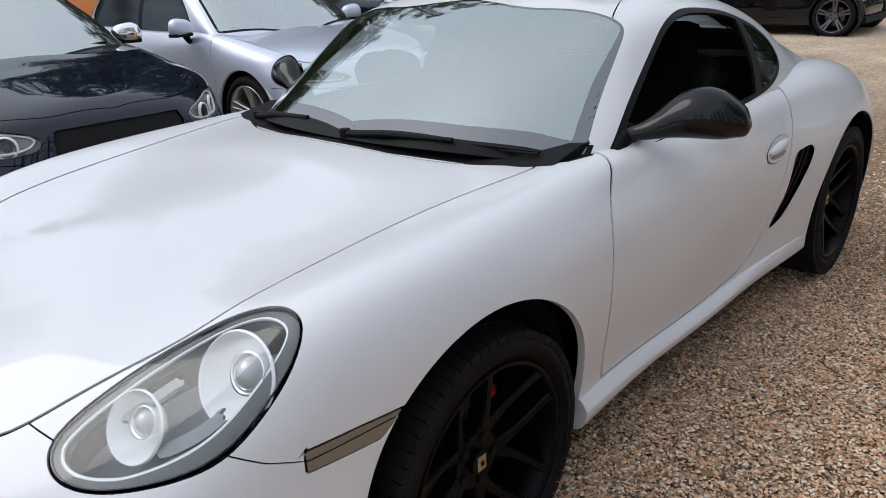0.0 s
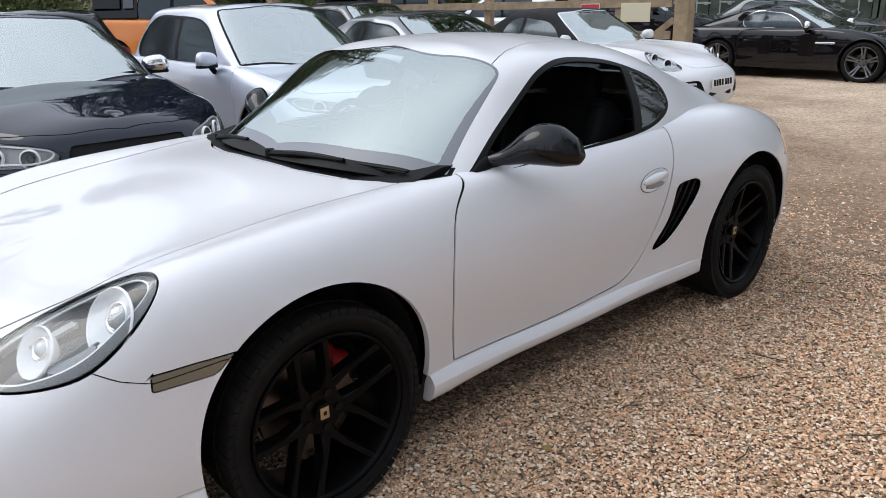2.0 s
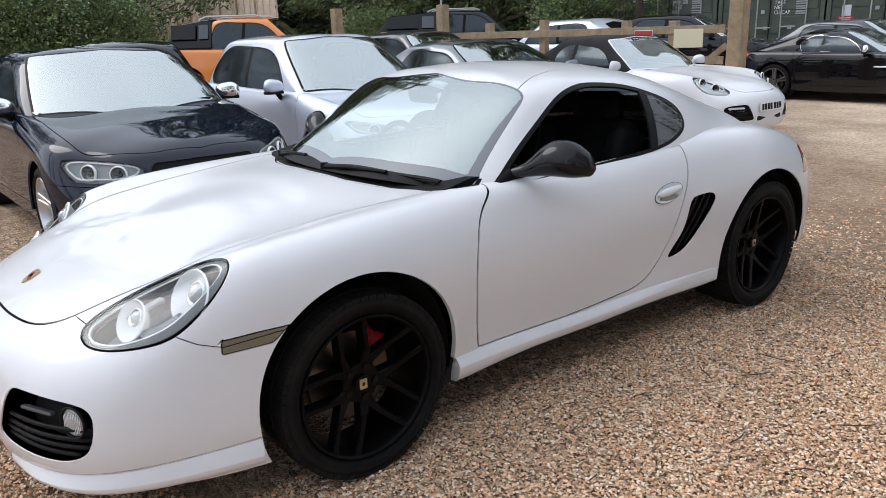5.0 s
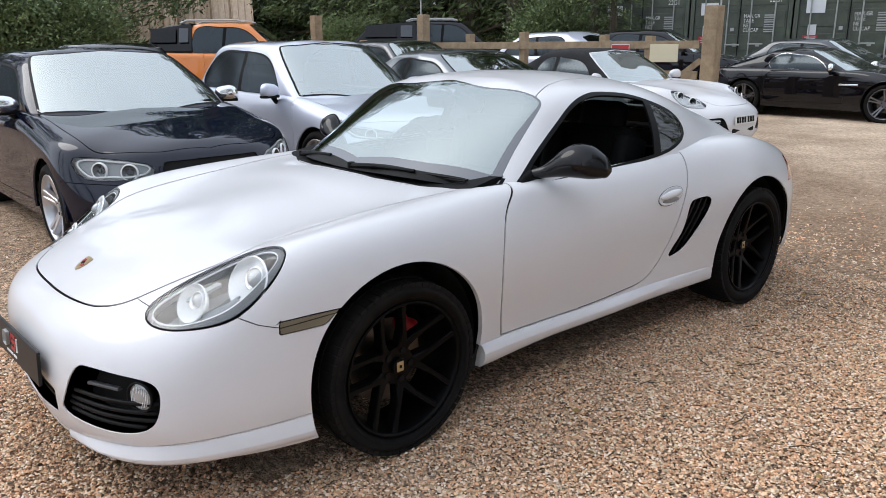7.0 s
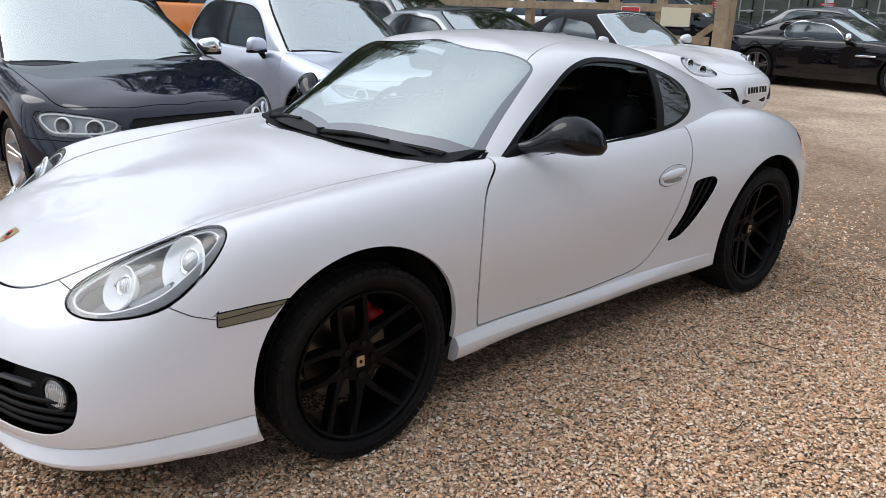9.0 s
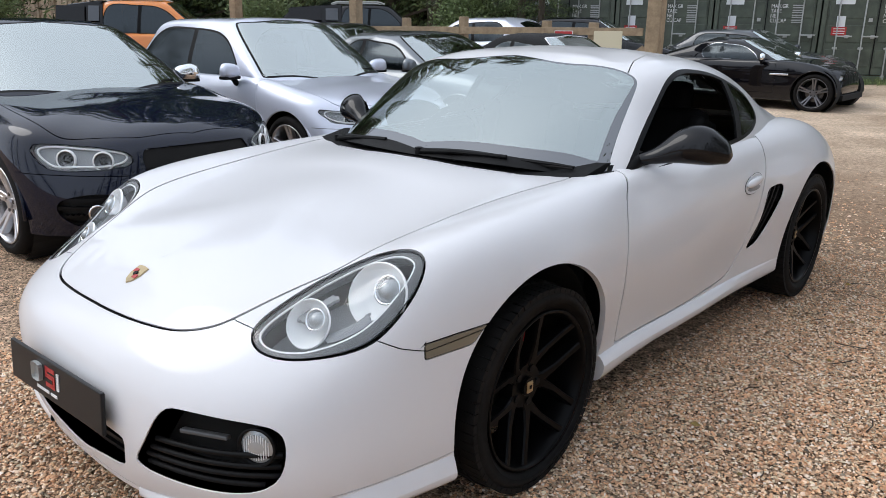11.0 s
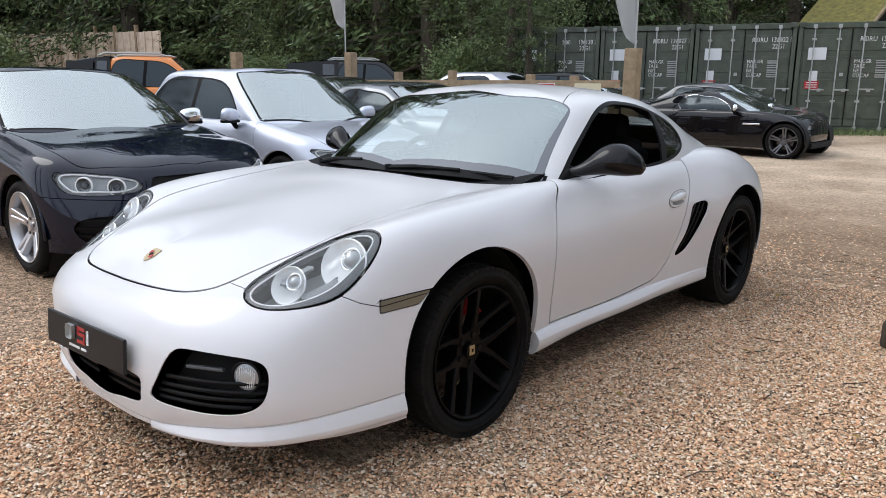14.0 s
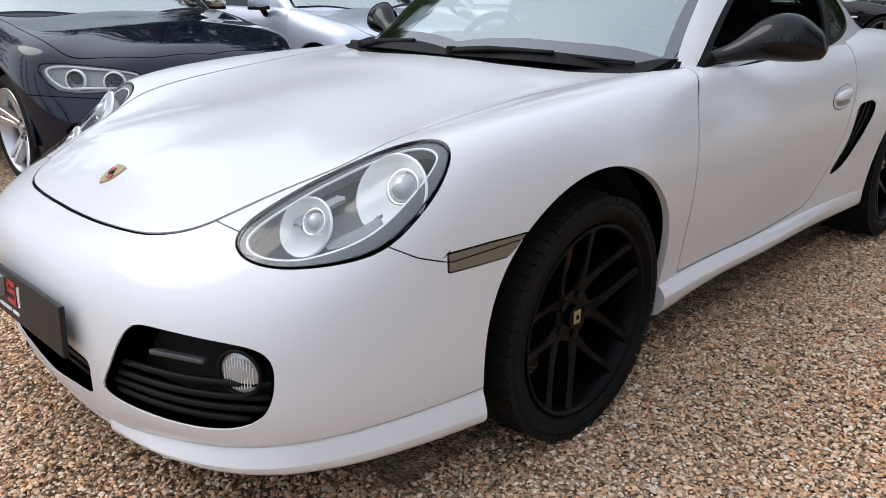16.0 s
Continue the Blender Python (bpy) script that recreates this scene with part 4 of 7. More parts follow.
# plate on the nose, with plain shapes for its writing
plate = part("show_plate", box((0.545, 0.012, 0.118), (0, 0, 0), 0.004), PLATE_DARK, coupe, "dark grey dealer plate with silver and red shapes")
plate.matrix_basis = pose(-0.014, -1.040, 0.424, -4, 0, 2.2)
part("plate_shape", box((0.05, 0.0016, 0.052), (-0.085, -0.0064, 0.014), 0.012), GALV, plate, "silver plate shape")
bm = box((0.056, 0.0016, 0.012), (-0.015, -0.0064, 0.034), 0.002)
for dz, dx in ((0.008, 0.0), (-0.018, 0.0)):
    box_into(bm, (0.056, 0.0016, 0.012), (-0.015 + dx, -0.0064, dz + 0.006), 0.002)
box_into(bm, (0.012, 0.0016, 0.03), (-0.037, -0.0064, 0.026), 0.002)
box_into(bm, (0.012, 0.0016, 0.03), (0.007, -0.0064, 0.002), 0.002)
part("plate_shape", bm, RED, plate, "red plate shape")
part("plate_shape", box((0.013, 0.0016, 0.05), (0.033, -0.0064, 0.012), 0.003), WHITE_MARK, plate)
part("plate_bar", box((0.075, 0.003, 0.009), (-0.062, -0.007, -0.035), 0.002), WHITE_MARK, plate)
part("plate_bar", box((0.038, 0.003, 0.009), (0.005, -0.007, -0.035), 0.002), WHITE_MARK, plate)

# badge on the bonnet
p, n = on_skin(skin, top_view, 0.0, -0.79)
bm = bmesh.new()
outline = [(-0.024, 0.032), (0.0, 0.035), (0.024, 0.032), (0.026, 0.0), (0.017, -0.022), (0.0, -0.035), (-0.017, -0.022), (-0.026, 0.0)]
face = bm.faces.new([bm.verts.new((x, y, 0.004)) for x, y in outline])
top = bmesh.ops.extrude_face_region(bm, geom=[face])
for v in [v for v in top["geom"] if isinstance(v, bmesh.types.BMVert)]:
    v.co.z -= 0.008
bmesh.ops.recalc_face_normals(bm, faces=bm.faces)
badge = part("badge", bm, GOLD, coupe, "gold shield badge")
badge.matrix_basis = facing(p, n, (0, 1, 0.3))
for sx, sy in ((-0.011, 0.012), (0.011, -0.008)):
    part("badge_field", box((0.018, 0.014, 0.003), (sx, sy, 0.0045)), RED, badge)
part("badge_centre", cyl(0.008, 0.004, (0, 0.002, 0.005), "z", 16), TRIM_BLACK, badge)

# wipers
for foot, tip in (((0.02, 0.375, 0.912), (0.635, 0.52, 0.906)), ((-0.58, 0.475, 0.893), (0.03, 0.42, 0.93))):
    a, b = Vector(foot), Vector(tip)
    rise = Vector((0, -0.02, 0.012))
    wiper = thing("wiper", "", "")
    wiper.parent = coupe
    part("wiper_arm", tube([a, a.lerp(b, 0.25) + rise * 1.4, a.lerp(b, 0.62) + rise * 1.5], [0.013, 0.010, 0.007]), TRIM_BLACK, wiper)
    part("wiper_pivot", cyl(0.017, 0.03, a, "z", 16), TRIM_BLACK, wiper)
    part("wiper_blade", tube([a.lerp(b, 0.18) + Vector((0, 0.004, 0.006)), a.lerp(b, 0.6) + rise * 0.8, b], [0.006, 0.0085, 0.006], 6), TRIM_BLACK, wiper)
    part("wiper_rubber", tube([a.lerp(b, 0.2) - Vector((0, 0.012, 0.004)), a.lerp(b, 0.6) - Vector((0, 0.008, 0.0)), b - Vector((0, 0.01, 0.004))], 0.005, 6), RUBBER, wiper)

# mirrors: a horn that swells from its arm
HORN = ((-0.175, 0.026, 0.030, -0.045), (-0.135, 0.030, 0.034, -0.036), (-0.095, 0.044, 0.044, -0.022), (-0.055, 0.062, 0.060, -0.004), (-0.01, 0.077, 0.075, 0.008), (0.04, 0.082, 0.082, 0.010),
        (0.09, 0.073, 0.076, 0.004), (0.125, 0.055, 0.058, -0.004), (0.147, 0.032, 0.034, -0.010), (0.156, 0.006, 0.006, -0.012))
for side in (1, -1):
    bm = bmesh.new()
    rings = []
    knots = np.array([h[0] for h in HORN])
    fine = np.r_[np.linspace(-0.175, 0.12, 20), 0.13, 0.14, 0.147, 0.152, 0.155, 0.156]
    vals = spline_weights(knots, fine) @ np.array(HORN)
    for x, hz, hy, zc in vals:
        ring = []
        for k in range(32):
            a = 2 * math.pi * k / 32
            cy, cz = math.cos(a), math.sin(a)
            ring.append(bm.verts.new((x, max(hy, 0.004) * (cy if cy < 0 else 0.5 * cy), zc + max(hz, 0.004) * (cz if cz > 0 else 0.72 * cz))))
        rings.append(ring)
    for u, v in zip(rings, rings[1:]):
        for k in range(32):
            bm.faces.new((u[k], u[(k + 1) % 32], v[(k + 1) % 32], v[k]))
    bm.faces.new(rings[-1])
    bmesh.ops.recalc_face_normals(bm, faces=bm.faces)
    mirror = part("door_mirror", bm, GLOSS_BLACK, coupe, "gloss black door mirror", True)
    turn = Matrix.Translation((0.885, 0.875, 0.955)) @ Matrix.Rotation(radians(27), 4, "Z")
    mirror.matrix_basis = turn if side > 0 else Matrix.Diagonal((-1, 1, 1, 1)) @ turn
    part("mirror_glass", cyl(1.0, 0.003, (0, 0, 0), "y", 32), CHROME, mirror, "mirror glass").matrix_basis = pose(0.04, 0.043, 0.0) @ Matrix.Diagonal((0.09, 1, 0.055, 1))
    part("mirror_base", tube([(-0.20, -0.085, -0.075), (-0.19, -0.02, -0.055), (-0.165, 0.03, -0.04)], [0.014, 0.036, 0.03], 14), TRIM_BLACK, mirror, "matt black mirror foot", smooth=True)

# door handles
for side in (1, -1):
    p, n = on_skin(skin, side_view, 1.60, 0.735)
    if side < 0:
        p.x, n.x = -p.x, -n.x
    m = facing(p, n)
    cup = lathe([(0.0022, 0.0), (0.0022, 0.86), (0.004, 0.93), (0.0035, 1.0), (-0.004, 1.03)], 48, "z")
    for v in cup.verts:
        v.co.x, v.co.y = v.co.x * 0.096, v.co.y * 0.040 + v.co.x * 0.012
    handle = part("door_handle", cup, PAINT_WHITE, coupe, smooth=True)
    handle.matrix_basis = m
    # a near-black ring draws the shadow outline of the handle's recess
    ring = lathe([(0.0015, 1.0), (0.0030, 1.015), (0.0015, 1.05)], 48, "z")
    for v in ring.verts:
        v.co.x, v.co.y = v.co.x * 0.096, v.co.y * 0.040 + v.co.x * 0.012
    part("handle_seam", ring, LINER, handle, "dark line round the handle", True)
    bm = bmesh.new()
    bmesh.ops.create_uvsphere(bm, u_segments=28, v_segments=14, radius=1)
    for v in bm.verts:
        v.co = Vector((v.co.x * 0.088, v.co.y * 0.019 + 0.008 * v.co.x + 0.007, v.co.z * 0.014 + 0.008))
    part("handle_grip", bm, PAINT_WHITE, handle, smooth=True)
    # a raised grey patch stands in for the shaded hollow under the grip
    bm = bmesh.new()
    bmesh.ops.create_uvsphere(bm, u_segments=24, v_segments=8, radius=1)
    for v in bm.verts:
        v.co = Vector((v.co.x * 0.068, v.co.y * 0.012 - 0.020, v.co.z * 0.003 + 0.003))
    part("handle_hollow", bm, LAMP_GREY, handle, smooth=True)

# brakes
for y, z, x in ((*F_HUB, 0.778), (*R_HUB, 0.792)):
    for side in (1, -1):
        first = 26 if y < 1 else 140
        arc = [radians(first + 6 * k) for k in range(9)]
        bm = tube([(0, 0.152 * math.cos(a), 0.152 * math.sin(a)) for a in arc], [0.018, 0.034, 0.036, 0.030, 0.020, 0.030, 0.036, 0.034, 0.018], 12)
        part("brake_caliper", bm, CALIPER, coupe, "red brake caliper", True).matrix_basis = pose(side * (x - 0.03), y, z)

# cabin inside
bm = box((1.42, 1.9, 0.04), (0, 1.35, 0.30))
box_into(bm, (1.40, 0.05, 0.50), (0, 2.12, 0.62))
box_into(bm, (0.05, 1.7, 0.55), (0.74, 1.35, 0.58))
box_into(bm, (0.05, 1.7, 0.55), (-0.74, 1.35, 0.58))
box_into(bm, (0.22, 1.3, 0.22), (0, 1.3, 0.48), 0.04)
part("cabin_tub", bm, CABIN, coupe)
bm = bmesh.new()
prof = [(0.42, 0.875), (0.62, 0.915), (0.80, 0.905), (0.93, 0.86), (0.96, 0.78), (0.90, 0.62), (0.5, 0.6)]
ends = [[bm.verts.new((sx * (0.70 if k < 5 else 0.68), yy, zz)) for k, (yy, zz) in enumerate(prof)] for sx in (-1, 1)]
for k in range(len(prof) - 1):
    bm.faces.new((ends[0][k], ends[0][k + 1], ends[1][k + 1], ends[1][k]))
for e in ends:
    bm.faces.new(e)
bmesh.ops.recalc_face_normals(bm, faces=bm.faces)
part("dashboard", bm, CABIN, coupe, "black dashboard")
for side in (1, -1):
    back = Matrix.Rotation(radians(-16), 3, "X")
    seat = part("seat", box((0.50, 0.50, 0.16), (0, -0.05, 0), 0.05), CABIN, coupe, "black leather bucket seat", True)
    seat.matrix_basis = pose(side * 0.37, 1.42, 0.46)
    part("backrest", box((0.48, 0.14, 0.54), (0, 0.22, 0.30), 0.06, back), CABIN, seat, smooth=True)
    part("headrest", box((0.27, 0.10, 0.20), (0, 0.31, 0.585), 0.05, back), CABIN, seat, smooth=True)
    for sx in (-0.22, 0.22):
        part("side_bolster", box((0.09, 0.20, 0.46), (sx, 0.20, 0.30), 0.035, back), CABIN, seat, smooth=True)
    part("sun_visor", box((0.34, 0.14, 0.015), (0, 0, 0), 0.006), CABIN, coupe).matrix_basis = pose(side * 0.27, 1.08, 1.185, -18)


part("steering_wheel", tube([(0.185 * math.cos(2 * math.pi * k / 40), 0.185 * math.sin(2 * math.pi * k / 40), 0) for k in range(41)], 0.016, 10), CABIN, coupe, "black steering wheel", True).matrix_basis = pose(-0.37, 0.99, 0.83, 68)
part("rear_view_mirror", box((0.20, 0.03, 0.065), (0, 0, 0), 0.02), GLOSS_BLACK, coupe).matrix_basis = pose(0, 0.93, 1.165, 12)
link("headlining", cabin.mesh("headlining", is_shell & ~at_rear & (cabin.pos[cabin.tri].mean(1)[:, 2] > 0.93), rim=0, lift=-0.022), CABIN, coupe)
link("rear_window", cabin.mesh("rear_window", at_rear, rim=0), GLASS_TINT, coupe, "tinted rear window")


# skews the coupe's far front corner forward, so the nose fits the camera's view
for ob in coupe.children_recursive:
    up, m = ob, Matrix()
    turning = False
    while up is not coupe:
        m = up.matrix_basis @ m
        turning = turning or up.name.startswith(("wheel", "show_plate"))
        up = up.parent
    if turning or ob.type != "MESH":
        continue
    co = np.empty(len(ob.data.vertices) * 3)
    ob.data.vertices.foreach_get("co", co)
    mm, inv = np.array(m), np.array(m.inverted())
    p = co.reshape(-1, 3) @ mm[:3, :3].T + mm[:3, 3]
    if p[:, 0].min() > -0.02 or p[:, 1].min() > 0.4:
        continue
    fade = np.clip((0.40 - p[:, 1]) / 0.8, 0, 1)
    p[:, 1] -= NOSE_VIEW_SKEW * (1 - np.exp(-((np.minimum(p[:, 0], 0) / 0.42) ** 2))) * fade * fade * (3 - 2 * fade) * np.clip((p[:, 2] - 0.36) / 0.2, 0, 1)
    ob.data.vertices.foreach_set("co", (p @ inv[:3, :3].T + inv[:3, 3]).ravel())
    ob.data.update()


# ---- the other cars ----
def ring_stack(c):
    """Rings of a plain car from its measures: front axle at y 0, nose at -c.nose, tail behind."""
    L0, L1, w = -c["nose"], c["base"] + c["tail"], c["width"] / 2
    blunt = c.get("blunt", 1.0)
    ys = [L0, L0 + 0.03, L0 + 0.16 - 0.06 * blunt, -0.44, 0, c["cowl"], 0.5 * (c["cowl"] + c["base"]), c["base"] - 0.35, c["base"], L1 - 0.35, L1 - 0.05, L1]
    xs = [0, 0.42 + 0.12 * blunt, 0.78 + 0.09 * blunt, 0.955 + 0.015 * blunt, 0.985, 0.985, 1.0, 1.0, 0.99, 0.94, 0.6, 0]
    hood = [c["lip"], c["lip"] + 0.005, c["lip"] + 0.03, c["hood"] - 0.06, c["hood"], c["belt"] - 0.01, c["belt"], c["belt"] + 0.02, c["belt"] + 0.03, c["deck"], c["deck"] - 0.03, c["deck"] - 0.04]
    rings = []
    for fx, fz, back in ((0.93, 0.0, 0.05), (0.975, 0.14, 0.01), (1.0, 0.38, 0.0), (1.0, 0.64, 0.015), (0.975, 0.86, 0.05), (0.90, 0.99, 0.13)):
        ring = []
        for i, (y, x, h) in enumerate(zip(ys, xs, hood)):
            end = 1.0 if i < 4 else (-1.0 if i > 8 else 0.0)
            lean = back * end * (1.3 if i in (0, 1, 10, 11) else 1.0) * (1 - 0.45 * blunt)
            ring.append((x * w * fx, y + lean, 0.2 + (h - 0.2) * fz))
        rings.append(ring)
    for fx, up, back in ((0.55, 0.025, 0.26), (0.0, 0.04, 0.36)):
        rings.append([(x * w * fx, y + back * (1.0 if i < 4 else (-0.8 if i > 8 else 0.25 if i == 4 else 0)), h + up + (0.055 if i < 3 else 0.02 if i == 3 else 0)) for i, (y, x, h) in enumerate(zip(ys, xs, hood))])
    return rings


# A family hatchback's skin: rings from the lower edge to the middle line, stations from the nose round to the tail.
HATCH_EDGE = [(0, -0.80, 0.20), (0.30, -0.785, 0.20), (0.55, -0.72, 0.20), (0.71, -0.58, 0.20), (0.825, -0.40, 0.20), (0.85, 0, 0.20), (0.84, 0.5, 0.20),
              (0.84, 1.1, 0.20), (0.84, 1.75, 0.20), (0.845, 2.2, 0.21), (0.85, 2.578, 0.22), (0.82, 3.05, 0.24), (0.58, 3.30, 0.25), (0, 3.38, 0.25)]
HATCH_LOW = [(0, -0.88, 0.40), (0.31, -0.865, 0.40), (0.57, -0.795, 0.40), (0.735, -0.65, 0.40), (0.85, -0.42, 0.41), (0.878, 0, 0.42), (0.865, 0.5, 0.42),
             (0.87, 1.1, 0.42), (0.872, 1.75, 0.42), (0.878, 2.2, 0.43), (0.882, 2.578, 0.44), (0.85, 3.05, 0.45), (0.61, 3.35, 0.45), (0, 3.42, 0.45)]
HATCH_WAIST = [(0, -0.875, 0.565), (0.305, -0.855, 0.565), (0.555, -0.765, 0.57), (0.715, -0.60, 0.58), (0.842, -0.41, 0.60), (0.882, 0, 0.63), (0.868, 0.5, 0.64),
               (0.872, 1.1, 0.65), (0.874, 1.75, 0.66), (0.88, 2.2, 0.67), (0.885, 2.578, 0.68), (0.85, 3.05, 0.68), (0.61, 3.35, 0.68), (0, 3.42, 0.68)]
HATCH_LINE = [(0, -0.85, 0.665), (0.30, -0.825, 0.668), (0.54, -0.72, 0.675), (0.69, -0.55, 0.69), (0.815, -0.39, 0.715), (0.868, 0, 0.755), (0.865, 0.5, 0.79),
              (0.868, 1.1, 0.80), (0.868, 1.75, 0.81), (0.872, 2.2, 0.82), (0.872, 2.578, 0.83), (0.83, 3.05, 0.84), (0.60, 3.33, 0.85), (0, 3.40, 0.85)]
HATCH_CREST = [(0, -0.815, 0.725), (0.285, -0.785, 0.73), (0.505, -0.67, 0.745), (0.645, -0.51, 0.765), (0.765, -0.36, 0.795), (0.81, 0, 0.855), (0.82, 0.5, 0.925),
               (0.825, 1.1, 0.935), (0.826, 1.75, 0.945), (0.828, 2.2, 0.955), (0.825, 2.578, 0.96), (0.78, 3.05, 0.965), (0.56, 3.28, 0.965), (0, 3.36, 0.965)]
HATCH_PANEL = [(0, -0.745, 0.77), (0.24, -0.715, 0.775), (0.42, -0.60, 0.79), (0.54, -0.45, 0.81), (0.62, -0.30, 0.84), (0.665, 0, 0.885), (0.70, 0.46, 0.945),
               (0.70, 1.1, 0.955), (0.70, 1.75, 0.96), (0.70, 2.2, 0.97), (0.68, 2.578, 0.975), (0.62, 3.0, 0.98), (0.45, 3.2, 0.98), (0, 3.30, 0.98)]
HATCH_MIDDLE = [(0, -0.65, 0.80), (0, -0.58, 0.815), (0, -0.45, 0.84), (0, -0.30, 0.865), (0, -0.14, 0.89), (0, 0.08, 0.918), (0, 0.40, 0.958),
                (0, 1.1, 0.965), (0, 1.75, 0.975), (0, 2.2, 0.98), (0, 2.578, 0.985), (0, 2.95, 0.99), (0, 3.12, 0.99), (0, 3.22, 0.985)]
HATCH_RINGS = [HATCH_EDGE, HATCH_LOW, HATCH_WAIST, HATCH_LINE, HATCH_CREST, HATCH_PANEL, HATCH_MIDDLE]
HATCH_BONNET = [(-0.30, -0.780), (0.0, -0.785), (0.28, -0.755), (0.38, -0.725), (0.53, -0.635), (0.655, -0.52), (0.70, -0.40), (0.728, 0.0), (0.738, 0.3), (0.735, 0.50), (0.60, 0.52), (-0.30, 0.52)]
COUPE_RINGS = [RING_EDGE, RING_SILL, RING_LOW, RING_WIDE, RING_SHOULDER, RING_CREST, RING_PANEL, RING_MIDDLE]


def fitted_rings(c):
    """The hatchback's rings drawn out to another car's width, overhangs and wheelbase."""
    def y_of(y):
        return y * c["nose"] / 0.88 if y < 0 else y * c["base"] / 2.578 if y < 2.578 else c["base"] + (y - 2.578) * c["tail"] / 0.84
    return [[(x * c["width"] / 1.77, y_of(y), z + (c["belt"] - 0.95) * max(0.0, (z - 0.5) / 0.45)) for x, y, z in ring] for ring in HATCH_RINGS]


def blunt_stack(c):
    """Rings of an upright-nosed car: a steep front face, then a flat bonnet that climbs to the screen."""
    L0, L1, w = -c["nose"], c["base"] + c["tail"], c["width"] / 2
    lip, hood, belt, deck = c["lip"], c["hood"], c["belt"], c["deck"]
    ys = [L0, L0 + 0.045, L0 + 0.20, -0.44, 0, c["cowl"], 0.5 * (c["cowl"] + c["base"]), c["base"] - 0.35, c["base"], L1 - 0.35, L1 - 0.05, L1]
    xs = [0, 0.58, 0.85, 0.965, 0.985, 0.985, 1.0, 1.0, 0.99, 0.94, 0.6, 0]
    hs = [lip - 0.03, lip - 0.028, lip, lip + 0.45 * (hood - lip), hood - 0.01, belt - 0.015, belt, belt + 0.02, belt + 0.03, deck, deck - 0.03, deck - 0.04]
    rings = []
    for fx, fz, back in ((0.93, 0.0, 0.06), (0.975, 0.14, 0.012), (1.0, 0.38, 0.0), (1.0, 0.64, 0.012), (0.985, 0.87, 0.035), (0.955, 0.985, 0.075)):
        rings.append([(x * w * fx, y + back * (1.0 if i < 4 else (-1.0 if i > 8 else 0.0)), 0.2 + (h - 0.2) * fz) for i, (y, x, h) in enumerate(zip(ys, xs, hs))])
    for fx, up, back in ((0.80, (0.045, 0.045, 0.032, 0.010, 0.014, 0.015), (0.15, 0.14, 0.09, 0.05, 0.015, 0)), (0.42, (0.075, 0.082, 0.072, 0.042, 0.032, 0.025), (0.27, 0.26, 0.20, 0.12, 0.03, 0)),
                         (0.0, (0.095, 0.106, 0.100, 0.063, 0.045, 0.03), (0.35, 0.36, 0.30, 0.20, 0.05, 0))):
        rings.append([(x * w * fx, y + (back[i] if i < 6 else -0.8 * back[min(5, 11 - i)] if i > 8 else 0), h + (up[i] if i < 6 else 0.02)) for i, (y, x, h) in enumerate(zip(ys, xs, hs))])
    return rings


def roof_stack(c):
    w, b = c["width"] / 2, c["belt"]
    t0, t1, r0, r1, top = c["cowl"] - 0.12, c["glass_end"], c["roof_start"], c["roof_end"], c["height"]
    spots = [(0, t0 - 0.06, 0), (0.55, t0 - 0.02, 0), (0.85, t0 + 0.11, 0), (0.885, t0 + 0.27, 0), (0.89, 0.5 * (r0 + r1), 0), (0.87, r1, 0), (0.80, t1 - 0.12, 0), (0.5, t1 - 0.02, 0), (0, t1, 0)]
    tops = [(0, r0, -0.03), (0.48, r0 + 0.02, -0.035), (0.655, r0 + 0.08, -0.06), (0.685, r0 + 0.25, -0.055), (0.705, 0.5 * (r0 + r1), -0.05), (0.68, r1, -0.065), (0.60, r1 + 0.12, -0.09), (0.38, r1 + 0.2, -0.09), (0, r1 + 0.22, -0.08)]
    rings = []
    for k, f in enumerate((0.0, 0.33, 0.68, 1.0)):
        bulge = 0.035 * math.sin(math.pi * f)
        rings.append([((x0 + (x1 - x0) * f + (bulge if 0.5 < x0 < 0.95 else 0)) * w, y0 + (y1 - y0) * f, b - 0.02 + (top + dz - b + 0.02) * f + bulge * 0.4) for (x0, y0, _), (x1, y1, dz) in zip(spots, tops)])
    m = 0.5 * (r0 + r1)
    rings.append([(x1 * 0.6 * w, m + (y1 - m) * 0.72, top - 0.012) for x1, y1, dz in tops])
    rings.append([(0, m + (y1 - m) * 0.55, top) for x1, y1, dz in tops])
    return rings


